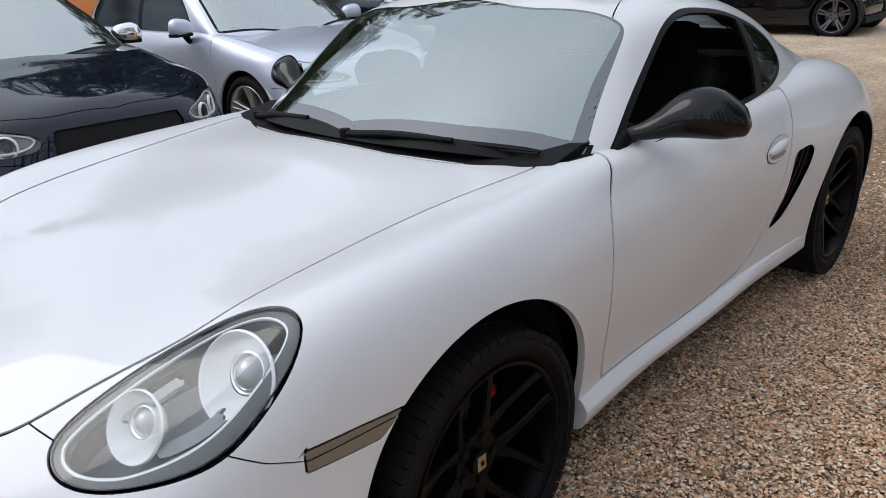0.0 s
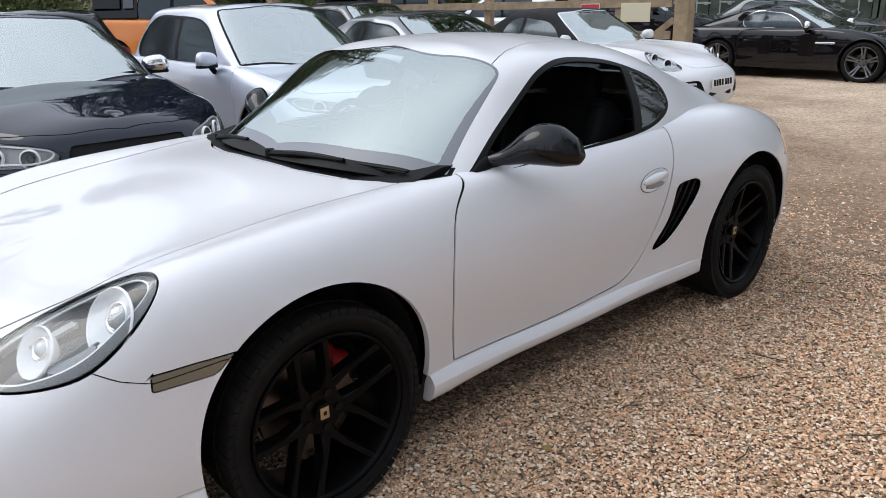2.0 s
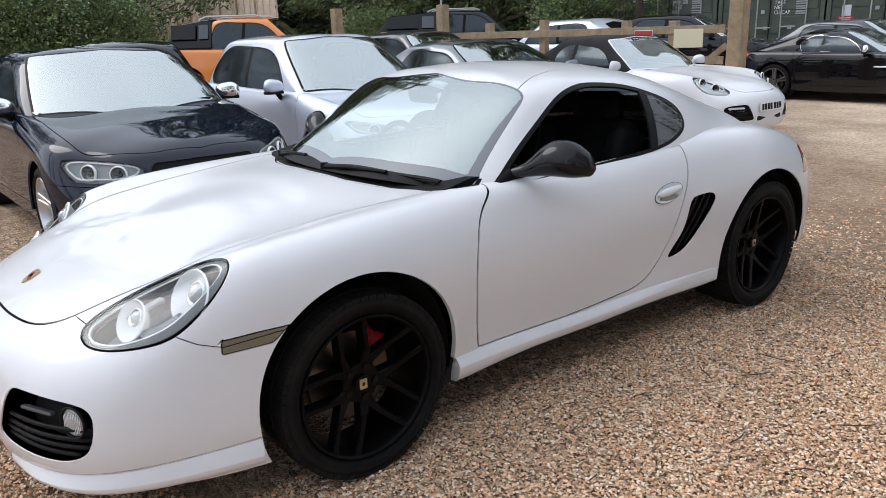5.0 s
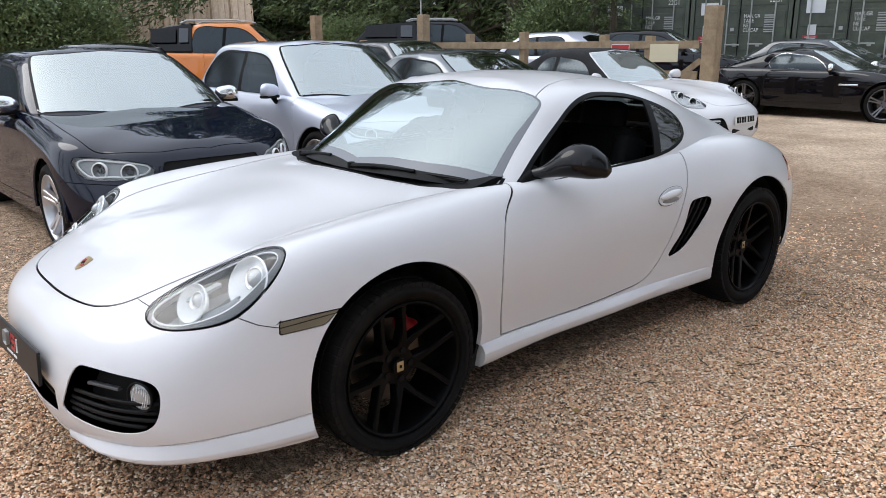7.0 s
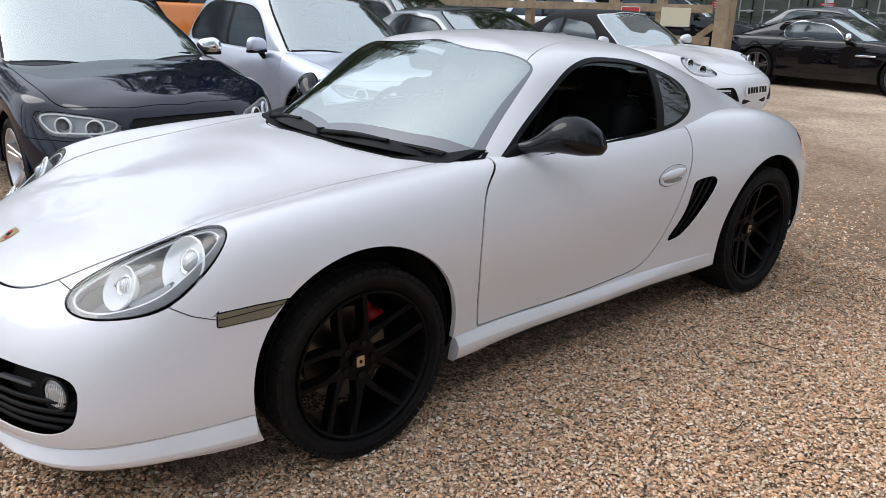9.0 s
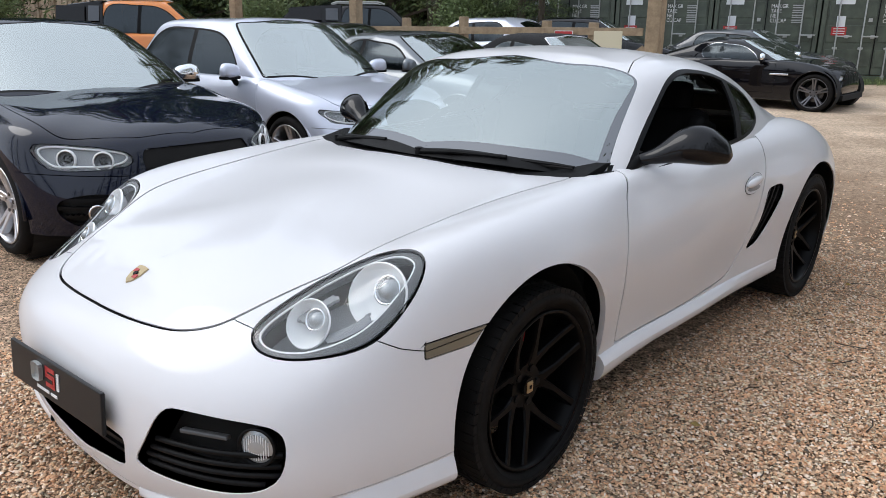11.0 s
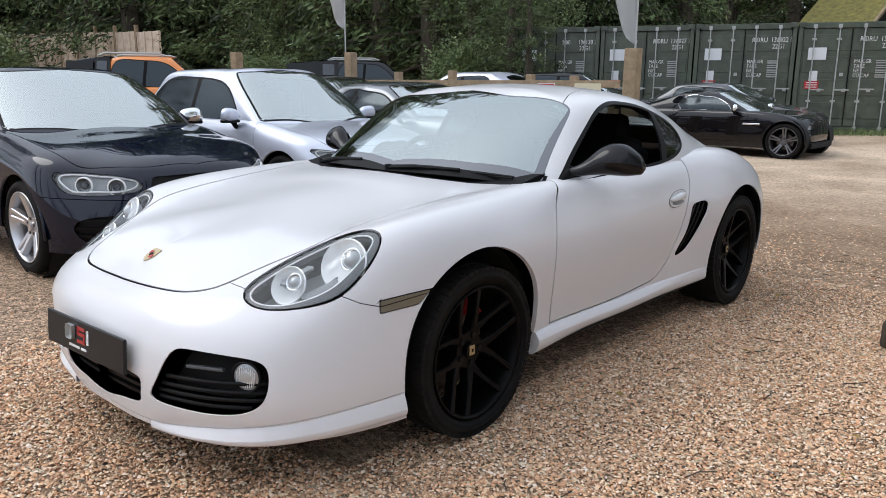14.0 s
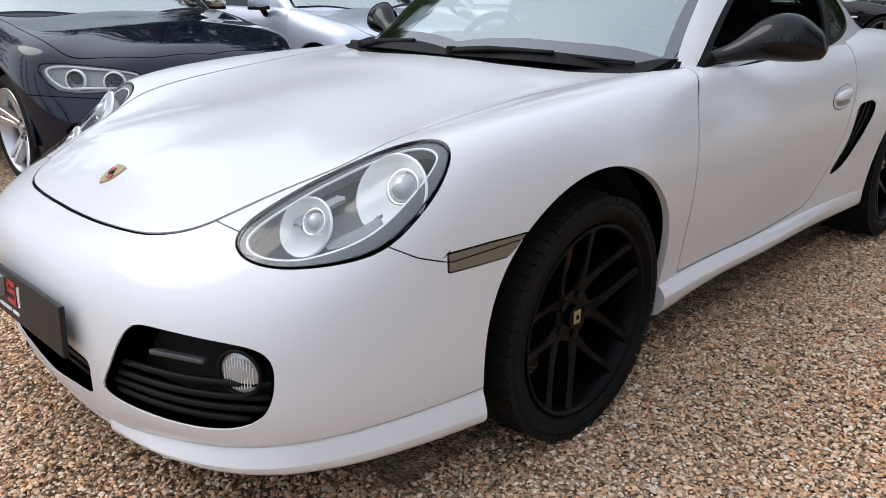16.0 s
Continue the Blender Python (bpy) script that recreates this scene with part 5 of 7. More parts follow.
def plain_car(name, c, at, paint, label, rim=None, roof_mat=None, glass_mat=None, detail=(86, 36)):
    car = thing(name, label, "car", "parked cars", at=at)
    body = Sheet(c.get("rings") or (fitted_rings if c.get("hatch") else blunt_stack if c.get("blunt", 1.0) == 1.0 else ring_stack)(c), *detail)
    top = Sheet(roof_stack(c), detail[0] // 2 + 20, 36)
    r = c["wheel"]
    body.cut("a", arch((0, r), r + 0.045))
    body.cut("b", arch((c["base"], r), r + 0.045))
    hw = c["width"] / 2
    cl = c["cowl"]
    edge_line = c.get("bonnet") or [(-0.3, -c["nose"] + 0.1), (0.45 * hw, -c["nose"] + 0.14), (0.66 * hw, -c["nose"] + 0.34), (0.80 * hw, 0.0), (0.84 * hw, cl + 0.1), (-0.3, cl + 0.1)]
    f_edge = inside(smooth_loop(edge_line, 8))
    body.cut("bonnet", lambda p: np.where(p[:, 2] < c["lip"] - 0.02, 0.5, f_edge(top_view(p))), 0.003)
    d1 = cl + 0.25 + 0.55 * (c["base"] - cl) if c.get("doors", 2) == 4 else c["base"] - 0.38
    door = [(cl - 0.02, c["belt"] + 0.1), (cl - 0.06, 0.55), (cl - 0.04, 0.32), (d1 - 0.12, 0.31), (d1, 0.5), (d1 + 0.03, c["belt"] + 0.1)]
    body.cut("door", lambda p: np.where(p[:, 0] < 0.6 * hw, 0.5, inside(door)(side_view(p))), 0.003)
    lamp, lamp_n = c["lamp"], c.get("lamp_n", 5)
    lamp_line = np.array(lamp) if lamp_n == 1 else smooth_loop(lamp, lamp_n)
    from_above = c.get("lamp_top", False)
    lamp_view = top_view if from_above else front_view
    body.cut("lamp", lambda p: np.where((p[:, 2] < 0.5) if from_above else (p[:, 1] > -0.34), 0.5, inside(lamp_line)(lamp_view(p))), 0.002)
    if c.get("hatch"):
        body.cut("bumper_line", lambda p: np.where((p[:, 1] > -0.33) | (p[:, 0] < 0.40) | (p[:, 2] > 0.60), 0.5, p[:, 2] - 0.556 - 0.04 * (p[:, 0] - 0.6)), 0.0022)
    grille = c.get("grille")
    body.cut("grille", lambda p: np.where(p[:, 1] > -0.4, 0.5, inside(grille if c.get("square_grille") else smooth_loop(grille, 5))(front_view(p))) if grille else np.full(len(p), 0.5))
    low = c.get("side_intake")
    body.cut("side_intake", lambda p: np.where(p[:, 1] > -0.3, 0.5, inside(smooth_loop(low, 5))(front_view(p))) if low else np.full(len(p), 0.5))
    body.cut("slats", lambda p: np.where((p[:, 1] > -0.3) | (p[:, 2] > 0.6), 0.5, np.abs((p[:, 2] * 20) % 1 - 0.5) / 20 - 0.010))
    tail_z = c["deck"] - 0.12
    body.cut("tail", lambda p: np.where(p[:, 1] < c["base"] + c["tail"] - 0.42, 0.5, np.abs(p[:, 2] - tail_z) - 0.06 + 0.3 * np.clip(0.55 * hw - p[:, 0], 0, 1)))
    B = body.marks
    mid_z = body.pos[body.tri].mean(1)[:, 2]
    gone = B["a"] | B["b"] | B["seam"]
    shell = ~gone & ~B["lamp"] & ~B["grille"] & ~B["tail"] & ~B["side_intake"]
    link("body", body.mesh("body", shell & ~B["bonnet"] & ~B["door"]), paint, car)
    link("bonnet", body.mesh("bonnet", shell & B["bonnet"]), paint, car)
    for s in (1, -1):
        link("door", body.mesh("door", shell & B["door"] & ~B["bonnet"], s), paint, car)
        link("headlamp", body.mesh("headlamp", B["lamp"] & ~gone, s, rim=0.004), LAMP_GLASS, car, "clear headlamp cover")
        link("headlamp_housing", body.mesh("headlamp_housing", B["lamp"] & ~gone, s, rim=-0.03, lift=-0.03), c.get("lamp_mat") or LAMP_PALE, car)
        ring = np.array(smooth_loop(lamp, 3))
        ring = ring.mean(0) + (ring - ring.mean(0)) * (0.88, 0.74)
        q, path = lamp_view(body.pos), []
        for a, b in ring[:: max(1, len(ring) // 20)]:
            k = int(np.argmin(np.where(body.pos[:, 1] < -0.3, (q[:, 0] - a) ** 2 + (q[:, 1] - b) ** 2, 9)))
            path.append((s * body.pos[k][0] * 0.99, body.pos[k][1] + 0.014, body.pos[k][2]))
        line = np.array(path)
        for _ in range(4):
            line = (np.roll(line, 1, 0) + 2 * line + np.roll(line, -1, 0)) / 4
        path = [tuple(q) for q in line]
        part("light_strip", tube(path + path[:1], 0.0065, 6), LAMP_SILVER, car, "bright light strip in the headlamp", True)
        for lx, lz in c.get("bulbs", ()):
            q = lamp_view(body.pos)
            k = int(np.argmin(np.where(body.pos[:, 1] < -0.2, (q[:, 0] - lx) ** 2 + (q[:, 1] - lz) ** 2, 9)))
            seat = pose(s * body.pos[k][0], body.pos[k][1] + 0.022, body.pos[k][2]) @ facing((0, 0, 0), (s * body.normals(body.uv[k : k + 1])[0][0], body.normals(body.uv[k : k + 1])[0][1], 0.05))
            pod = part("lamp_pod", lathe([(0.012, 0.050), (0.006, 0.042), (-0.012, 0.036), (-0.02, 0.0)], 28, "z"), LAMP_DARK, car, "dark headlamp pod", True)
            pod.matrix_basis = seat
            part("pod_rim", lathe([(0.008, 0.047), (0.015, 0.049), (0.013, 0.056), (0.0, 0.058)], 28, "z"), LAMP_SILVER, pod, "bright rim round the pod", True)
            ball = bmesh.new()
            bmesh.ops.create_uvsphere(ball, u_segments=16, v_segments=10, radius=0.026)
            part("projector_lens", ball, GLOSS_BLACK, pod, smooth=True).matrix_basis = pose(0, 0, -0.014)
        if c.get("side_intake"):
            link("side_intake", body.mesh("side_intake", B["side_intake"] & ~gone, s, rim=0.01, lift=-0.03), LINER, car, "black lower intake")
            for z in (0.275, 0.325, 0.375, 0.425):
                row = B["side_intake"] & B["slats"] & ~gone & (np.abs(mid_z - z) < 0.02)
                if row.sum() > 4:
                    link("intake_slat", body.mesh("intake_slat", row, s, rim=0.02, lift=-0.008), TRIM_BLACK, car)
        link("tail_lamp", body.mesh("tail_lamp", B["tail"] & ~gone, s), LAMP_RED, car, "red tail lamp")
    if grille:
        link("grille", body.mesh("grille", B["grille"] & ~gone, rim=0.01, lift=-0.012), LINER, car, "black grille")
        for z in np.arange(0.225, 0.9, 0.05):
            row = B["grille"] & B["slats"] & ~gone & (np.abs(mid_z - z) < 0.02)
            if row.sum() > 4:
                link("grille_slat", body.mesh("grille_slat", row, rim=0.015, lift=-0.004), TRIM_BLACK, car)
    # cabin
    r0, r1, t0, t1, b, h = c["roof_start"], c["roof_end"], c["cowl"] - 0.12, c["glass_end"], c["belt"], c["height"]
    scr = smooth_loop([(-0.4, t0 - 0.03), (0.5 * hw, t0 + 0.0), (0.77 * hw, t0 + 0.085), (0.825 * hw, t0 + 0.12), (0.825 * hw, t0 + 0.17), (0.735 * hw, 0.5 * (t0 + r0) + 0.16), (0.635 * hw, r0 + 0.03), (0.60 * hw, r0 + 0.03), (0.35 * hw, r0 - 0.02), (-0.4, r0 - 0.03)], 8)
    e = c.get("pane_end", r1 + 0.1)
    pane = smooth_loop([(t0 + 0.46, b + 0.012), (0.5 * (t0 + r0) + 0.3, b + 0.55 * (h - b)), (r0 + 0.26, h - 0.125), (0.5 * (r0 + r1) + 0.1, h - 0.10), (r1 - 0.02, h - 0.145), (e, b + 0.14), (e - 0.05, b + 0.025), (0.5 * (t0 + e) + 0.3, b + 0.012)], 8)
    rear = smooth_loop([(-0.4, r1 + 0.26), (0.33 * hw, r1 + 0.25), (0.44 * hw, r1 + 0.27), (0.62 * hw, t1 - 0.12), (0.4 * hw, t1 - 0.06), (-0.4, t1 - 0.04)], 6)
    top.cut("screen", lambda p: np.where(p[:, 1] > r0 + 0.3, 0.5, inside(scr)(top_view(p))))
    top.cut("screen_in", lambda p: np.where(p[:, 1] > r0 + 0.3, 0.5, inside(scr)(top_view(p)) + 0.02))
    top.cut("pane", lambda p: np.where(p[:, 0] < 0.4 * hw, 0.5, inside(pane)(side_view(p))))
    top.cut("pane_in", lambda p: np.where(p[:, 0] < 0.4 * hw, 0.5, inside(pane)(side_view(p)) + (0.005 if c.get("frame") else 0.018)))
    top.cut("pillar", lambda p: np.abs(p[:, 1] - c["pillar"] + 0.1 * (p[:, 2] - b)) - 0.035)
    top.cut("rear", lambda p: np.where(p[:, 1] < r1, 0.5, inside(rear)(top_view(p))))
    T = top.marks
    solid = ~T["screen"] & ~T["pane"] & ~T["rear"]
    gm = glass_mat or GLASS_DARK
    link("roof", top.mesh("roof", solid), roof_mat or paint, car, "black fabric roof" if roof_mat is FABRIC else "")
    link("windscreen", top.mesh("windscreen", T["screen_in"], rim=0), GLASS_PARKED, car)
    link("screen_border", top.mesh("screen_border", T["screen"] & ~T["screen_in"], rim=0), c.get("screen_edge") or TRIM_BLACK, car)
    link("rear_window", top.mesh("rear_window", T["rear"], rim=0), gm, car)
    for s in (1, -1):
        link("window_frame", top.mesh("window_frame", T["pane"] & (~T["pane_in"] | (T["pillar"] & (not c.get("frame")))), s, rim=0.006), c.get("frame") or TRIM_BLACK, car, "bright window frame" if c.get("frame") else "black window frame")
        link("side_window", top.mesh("side_window", T["pane_in"] & ~(T["pillar"] & (not c.get("frame"))), s, rim=0), gm, car)
    # inside, mirrors, wheels
    bm = box((c["width"] * 0.80, c["base"] * 0.62, 0.05), (0, cl + 0.42 * c["base"], 0.45))
    box_into(bm, (c["width"] * 0.76, 0.35, 0.14), (0, cl + 0.22, b - 0.1), 0.05)
    for sx in (-0.36, 0.36):
        box_into(bm, (0.5, 0.14, 0.62), (sx, cl + 0.42 * c["base"] + 0.2, b - 0.02), 0.06)
        box_into(bm, (0.27, 0.1, 0.18), (sx, cl + 0.42 * c["base"] + 0.26, b + 0.28), 0.04)
    part("interior", bm, CABIN, car, "black seats and dashboard")
    for s in (1, -1):
        bm = bmesh.new()
        bmesh.ops.create_uvsphere(bm, u_segments=20, v_segments=12, radius=1)
        for v in bm.verts:
            x, y, z = (math.copysign(abs(q) ** 0.72, q) for q in v.co)
            v.co = Vector((x * 0.105 * (1 - 0.12 * z), y * (0.07 if y < 0 else 0.028), z * 0.066 * (1 + 0.16 * x * s)))
        m = part("mirror", bm, c.get("mirror") or paint, car, smooth=True)
        m.matrix_basis = pose(s * (hw * 0.97 + c.get("mirror_out", 0.085)), c.get("mirror_y", 0.68), b + 0.065, 0, 0, -10 * s)
        part("mirror_skirt", box((0.19, 0.085, 0.03), (0, -0.008, -0.062), 0.012), TRIM_BLACK, m)
        part("mirror_arm", tube([(-0.05 * s, 0.01, -0.06), (-0.09 * s, 0.012, -0.115), (-0.15 * s, 0.012, -0.135)], [0.030, 0.026, 0.024], 8), TRIM_BLACK, m, smooth=True)
        for y in (0, c["base"]):
            wheel(car, s * (hw - 0.13), y, r, s, r, 0.225, r - 0.085, c.get("spokes", 5), rim or RIM_SILVER, False)
            lip = tube([(0, (r + 0.05) * math.cos(a), (r + 0.05) * math.sin(a)) for a in np.linspace(-0.1, math.pi + 0.1, 25)], 0.013, 8)
            part("arch_lip", lip, paint, car, smooth=True).matrix_basis = pose(s * (hw * 0.982 - 0.004), y, r)
            ln = lathe([(-0.22, 0.05), (-0.22, r + 0.06), (0.0, r + 0.06)], 32)
            part("wheel_arch_liner", ln, LINER, car).matrix_basis = pose(s * (hw - 0.06), y, r + 0.02, 0, 0, 0 if s > 0 else 180)
    part("underbody", box((c["width"] * 0.7, c["base"] + 0.9, 0.1), (0, c["base"] / 2, 0.27)), LINER, car)
    return car


BASE = dict(nose=0.84, base=2.58, tail=0.82, width=1.77, height=1.42, belt=0.95, hood=0.89, lip=0.745, deck=1.0, cowl=0.50, glass_end=3.2, roof_start=1.18, roof_end=2.35, wheel=0.322, pillar=1.72, blunt=1.0,
            lamp=[(0.50, 0.585), (0.78, 0.60), (0.86, 0.66), (0.84, 0.705), (0.70, 0.70), (0.54, 0.655), (0.49, 0.62)], grille=[(-0.1, 0.26), (0.26, 0.27), (0.33, 0.42), (0.36, 0.60), (0.33, 0.70), (-0.1, 0.715)])


def parked(x_nose, y_mid, heading, c, z=0.0):
    """Pose of a car whose nose lies at x_nose, y_mid in the world and points along heading (0: +x)."""
    a = radians(heading)
    return pose(x_nose - c["nose"] * math.cos(a), y_mid - c["nose"] * math.sin(a), z, 0, 0, 90 + heading)


A3 = dict(BASE, mirror_out=0.045, mirror_y=0.76, nose=0.88, tail=0.84, hatch=True, bonnet=HATCH_BONNET, lip=0.725, lamp_mat=LAMP_GREY, mirror=CHROME, bulbs=((0.53, 0.635), (0.68, 0.645)), lamp_n=1, square_grille=True,
          grille=[(-0.1, 0.25), (0.25, 0.26), (0.34, 0.44), (0.355, 0.64), (0.335, 0.69), (-0.1, 0.695)],
          lamp=[(0.40, 0.655), (0.41, 0.625), (0.44, 0.602), (0.55, 0.588), (0.70, 0.580), (0.765, 0.592), (0.795, 0.63), (0.808, 0.69), (0.79, 0.722), (0.755, 0.728), (0.66, 0.722), (0.54, 0.708), (0.44, 0.685)],
          side_intake=[(0.45, 0.26), (0.69, 0.27), (0.77, 0.36), (0.745, 0.43), (0.47, 0.42)])
black_hatch = plain_car("hatchback", A3, parked(-2.06, 0.66, 1, A3), PAINT_BLACK, "dark blue-black hatchback with silver wheels beside the coupe", detail=(170, 64))
A1 = dict(BASE, hatch=True, lip=0.70, lamp_n=1, lamp_mat=LAMP_GREY, lamp=[(0.40, 0.625), (0.44, 0.60), (0.60, 0.590), (0.74, 0.61), (0.795, 0.69), (0.78, 0.715), (0.66, 0.70), (0.50, 0.665)], bonnet=[(x * 0.98, y * (0.91 if y < 0 else 0.95)) for x, y in HATCH_BONNET], nose=0.80, base=2.47, tail=0.68, width=1.74, height=1.47, belt=0.93, cowl=0.45, glass_end=2.95, roof_start=1.05, roof_end=2.3, pane_end=2.56, wheel=0.32, pillar=1.62, mirror=PAINT_SILVER, bulbs=((0.62, 0.635),))
silver_hatch = plain_car("hatchback", A1, parked(-2.55, 3.08, 1, A1), PAINT_SILVER, "silver-blue three-door hatchback with tinted side windows", detail=(150, 56))
TT = dict(BASE, width=1.84, height=1.35, base=2.47, nose=0.87, tail=0.84, belt=0.92, roof_end=1.95, glass_end=3.1, blunt=0.6)
plain_car("coupe", TT, parked(-2.45, 5.4, 0, TT), PAINT_GREY, "grey rounded two-door coupe in the row")
BOX = dict(BASE, rings=COUPE_RINGS, bonnet=BONNET, lamp=HEADLAMP, lamp_top=True, lamp_n=6, screen_edge=PAINT_WHITE, width=1.80, height=1.33, base=2.415, nose=1.0, tail=0.92, belt=0.88, hood=0.83, lip=0.60, deck=0.90, cowl=0.55, roof_start=1.08, roof_end=1.85, glass_end=2.75, wheel=0.325, pillar=1.6, grille=None, blunt=0.0,
           bulbs=((0.606, -0.632), (0.697, -0.492)), side_intake=INTAKE)
convertible = plain_car("convertible", BOX, parked(-2.03, 7.85, 0, BOX), PAINT_WHITE, "white two-seat convertible with black fabric roof up", roof_mat=FABRIC, detail=(150, 56))
FT = dict(BASE, hatch=True, bonnet=[(x * 1.08, y * (0.55 if y < 0 else 1.35)) for x, y in HATCH_BONNET], width=1.92, height=1.31, base=2.62, nose=0.42, tail=1.0, belt=0.90, hood=0.86, lip=0.68, deck=0.98, cowl=0.75, roof_start=1.45, roof_end=2.1, glass_end=3.4, wheel=0.345, pillar=2.1, grille=None, blunt=0.3, mirror=CHROME, mirror_y=0.95, frame=CHROME, spokes=5)
black_sports = plain_car("sports_car", FT, parked(-1.75, 13.95, 0, FT, -0.03), PAINT_JET, "black two-door sports car with grey wheels before the containers", rim=RIM_GREY, detail=(150, 56))
plain_car("saloon", BASE, parked(-2.35, 16.3, 0, BASE, 0.03), PAINT_DARKGREY, "dark grey car parked close to the containers")
SEDAN = dict(BASE, height=1.48, base=2.65, tail=1.0, belt=0.97, doors=4, glass_end=3.5)
plain_car("saloon", SEDAN, parked(-6.75, 7.75, 0, SEDAN), PAINT_DARKGREY, "dark grey four-door saloon in front of the fence")
plain_car("hatchback", A1, parked(-11.9, 2.3, 180, A1), PAINT_JET, "black hatchback parked behind the first row")


def roof_rails(car, half, z, y0, y1):
    for s in (1, -1):
        part("roof_rail", tube([(s * half, y0, z - 0.05), (s * half, y0 + 0.15, z), (s * half, y1 - 0.15, z), (s * half, y1, z - 0.06)], 0.022), GALV, car, "pale roof rail")


plain_car("estate_car", SEDAN, parked(-5.4, 14.9, 20, SEDAN, 0.2), PAINT_JET, "black estate car behind the fence")
plain_car("saloon", SEDAN, parked(-10.9, 11.2, 186, SEDAN, 0.15), PAINT_SILVER, "silver saloon with red tail lamps behind the fence")
PICK = dict(BASE, height=1.80, width=1.86, base=3.22, nose=0.9, tail=1.15, belt=1.12, hood=1.06, lip=0.95, deck=1.12, roof_start=1.35, roof_end=2.55, glass_end=3.0, wheel=0.38, pillar=1.95, doors=4, cowl=0.7)


def canopied_pickup(at, paint, label, long):
    truck = plain_car("pickup_truck", PICK, at, paint, label)
    mid = 2.62 + long / 2
    bm = box((1.70, long, 0.66), (0, mid, 1.45), 0.07)
    for v in bm.verts:
        if v.co.z > 1.5:
            v.co.x *= 0.80
            v.co.y -= 0.42 * (v.co.y > mid)
            v.co.z -= 0.08 * (v.co.y > mid)
    cover = part("load_cover", bm, GLOSS_BLACK, truck, "dark grey load bed cover")
    for s in (1, -1):
        for y0, y1 in ((mid - 0.44 * long, mid - 0.26 * long), (mid - 0.20 * long, mid + 0.28 * long)):
            part("cover_window", box((0.02, y1 - y0, 0.32), (s * 0.775, (y0 + y1) / 2, 1.52), 0.008, Matrix.Rotation(radians(-20 * s), 3, "Y")), GLOSS_BLACK if y0 > mid - 0.3 * long else PAINT_DARKGREY, cover)
    roof_rails(truck, 0.60, 1.84, 1.5, 2.9)
    return truck


canopied_pickup(parked(-12.02, 8.66, 50, PICK, 0.1), PAINT_ORANGE, "orange double-cab pickup with a dark load cover", 1.15)
canopied_pickup(parked(-11.75, 14.8, 49, PICK, 0.2), PAINT_JET, "black double-cab pickup with roof rails behind the fence", 1.75)

# marks and small fittings on the nearer cars
for s in (1, -1):
    ring = part("fog_lamp", lathe([(0.0, 0.036), (0.010, 0.040), (0.014, 0.046), (0.008, 0.051), (0.0, 0.052)], 32, "z"), CHROME, black_hatch, "chrome fog lamp ring", True)
    ring.matrix_basis = facing(Vector((s * 0.62, -0.765, 0.35)), Vector((s * 0.42, -0.90, 0.0)))
    part("fog_lens", cyl(0.037, 0.006, (0, 0, 0.006), "z", 24), LAMP_DARK, ring)
tag = part("number_plate", box((0.52, 0.01, 0.112), (0, 0, 0), 0.004), PLATE_WHITE, convertible, "white number plate with dark bars")
tag.matrix_basis = pose(0, -1.022, 0.44, -6)
for k in range(7):
    part("plate_bar", box((0.045, 0.004, 0.075), (-0.20 + 0.063 * k + (0.02 if k > 3 else 0), -0.006, 0)), TRIM_BLACK, tag)
part("centre_intake", box((0.56, 0.05, 0.075), (0, -0.985, 0.31), 0.03), LINER, convertible)
for s in (1, -1):
    part("fog_strip", box((0.22, 0.03, 0.05), (s * 0.56, -0.885, 0.43), 0.02, Matrix.Rotation(radians(28 * s), 3, "Z")), LAMP_PALE, convertible)
for car, y0, y1, half in ((black_hatch, 0.41, 0.50, 0.62), (silver_hatch, 0.36, 0.45, 0.60)):
    for x0, x1 in ((-half, 0.02), (-0.02, half)):
        wp = thing("wiper", "", "")
        wp.parent = car
        part("wiper_arm", tube([(x0, y0 + 0.07, 0.962), ((x0 + x1) / 2, y0 + 0.01, 0.972), (x1, y1 - 0.02, 0.982)], 0.007, 6), TRIM_BLACK, wp)
for s in (1, -1):
    part("side_vent", box((0.012, 0.34, 0.035), (s * 0.965, 0.62, 0.66), 0.01), CHROME, black_sports, "chrome side vent strip")


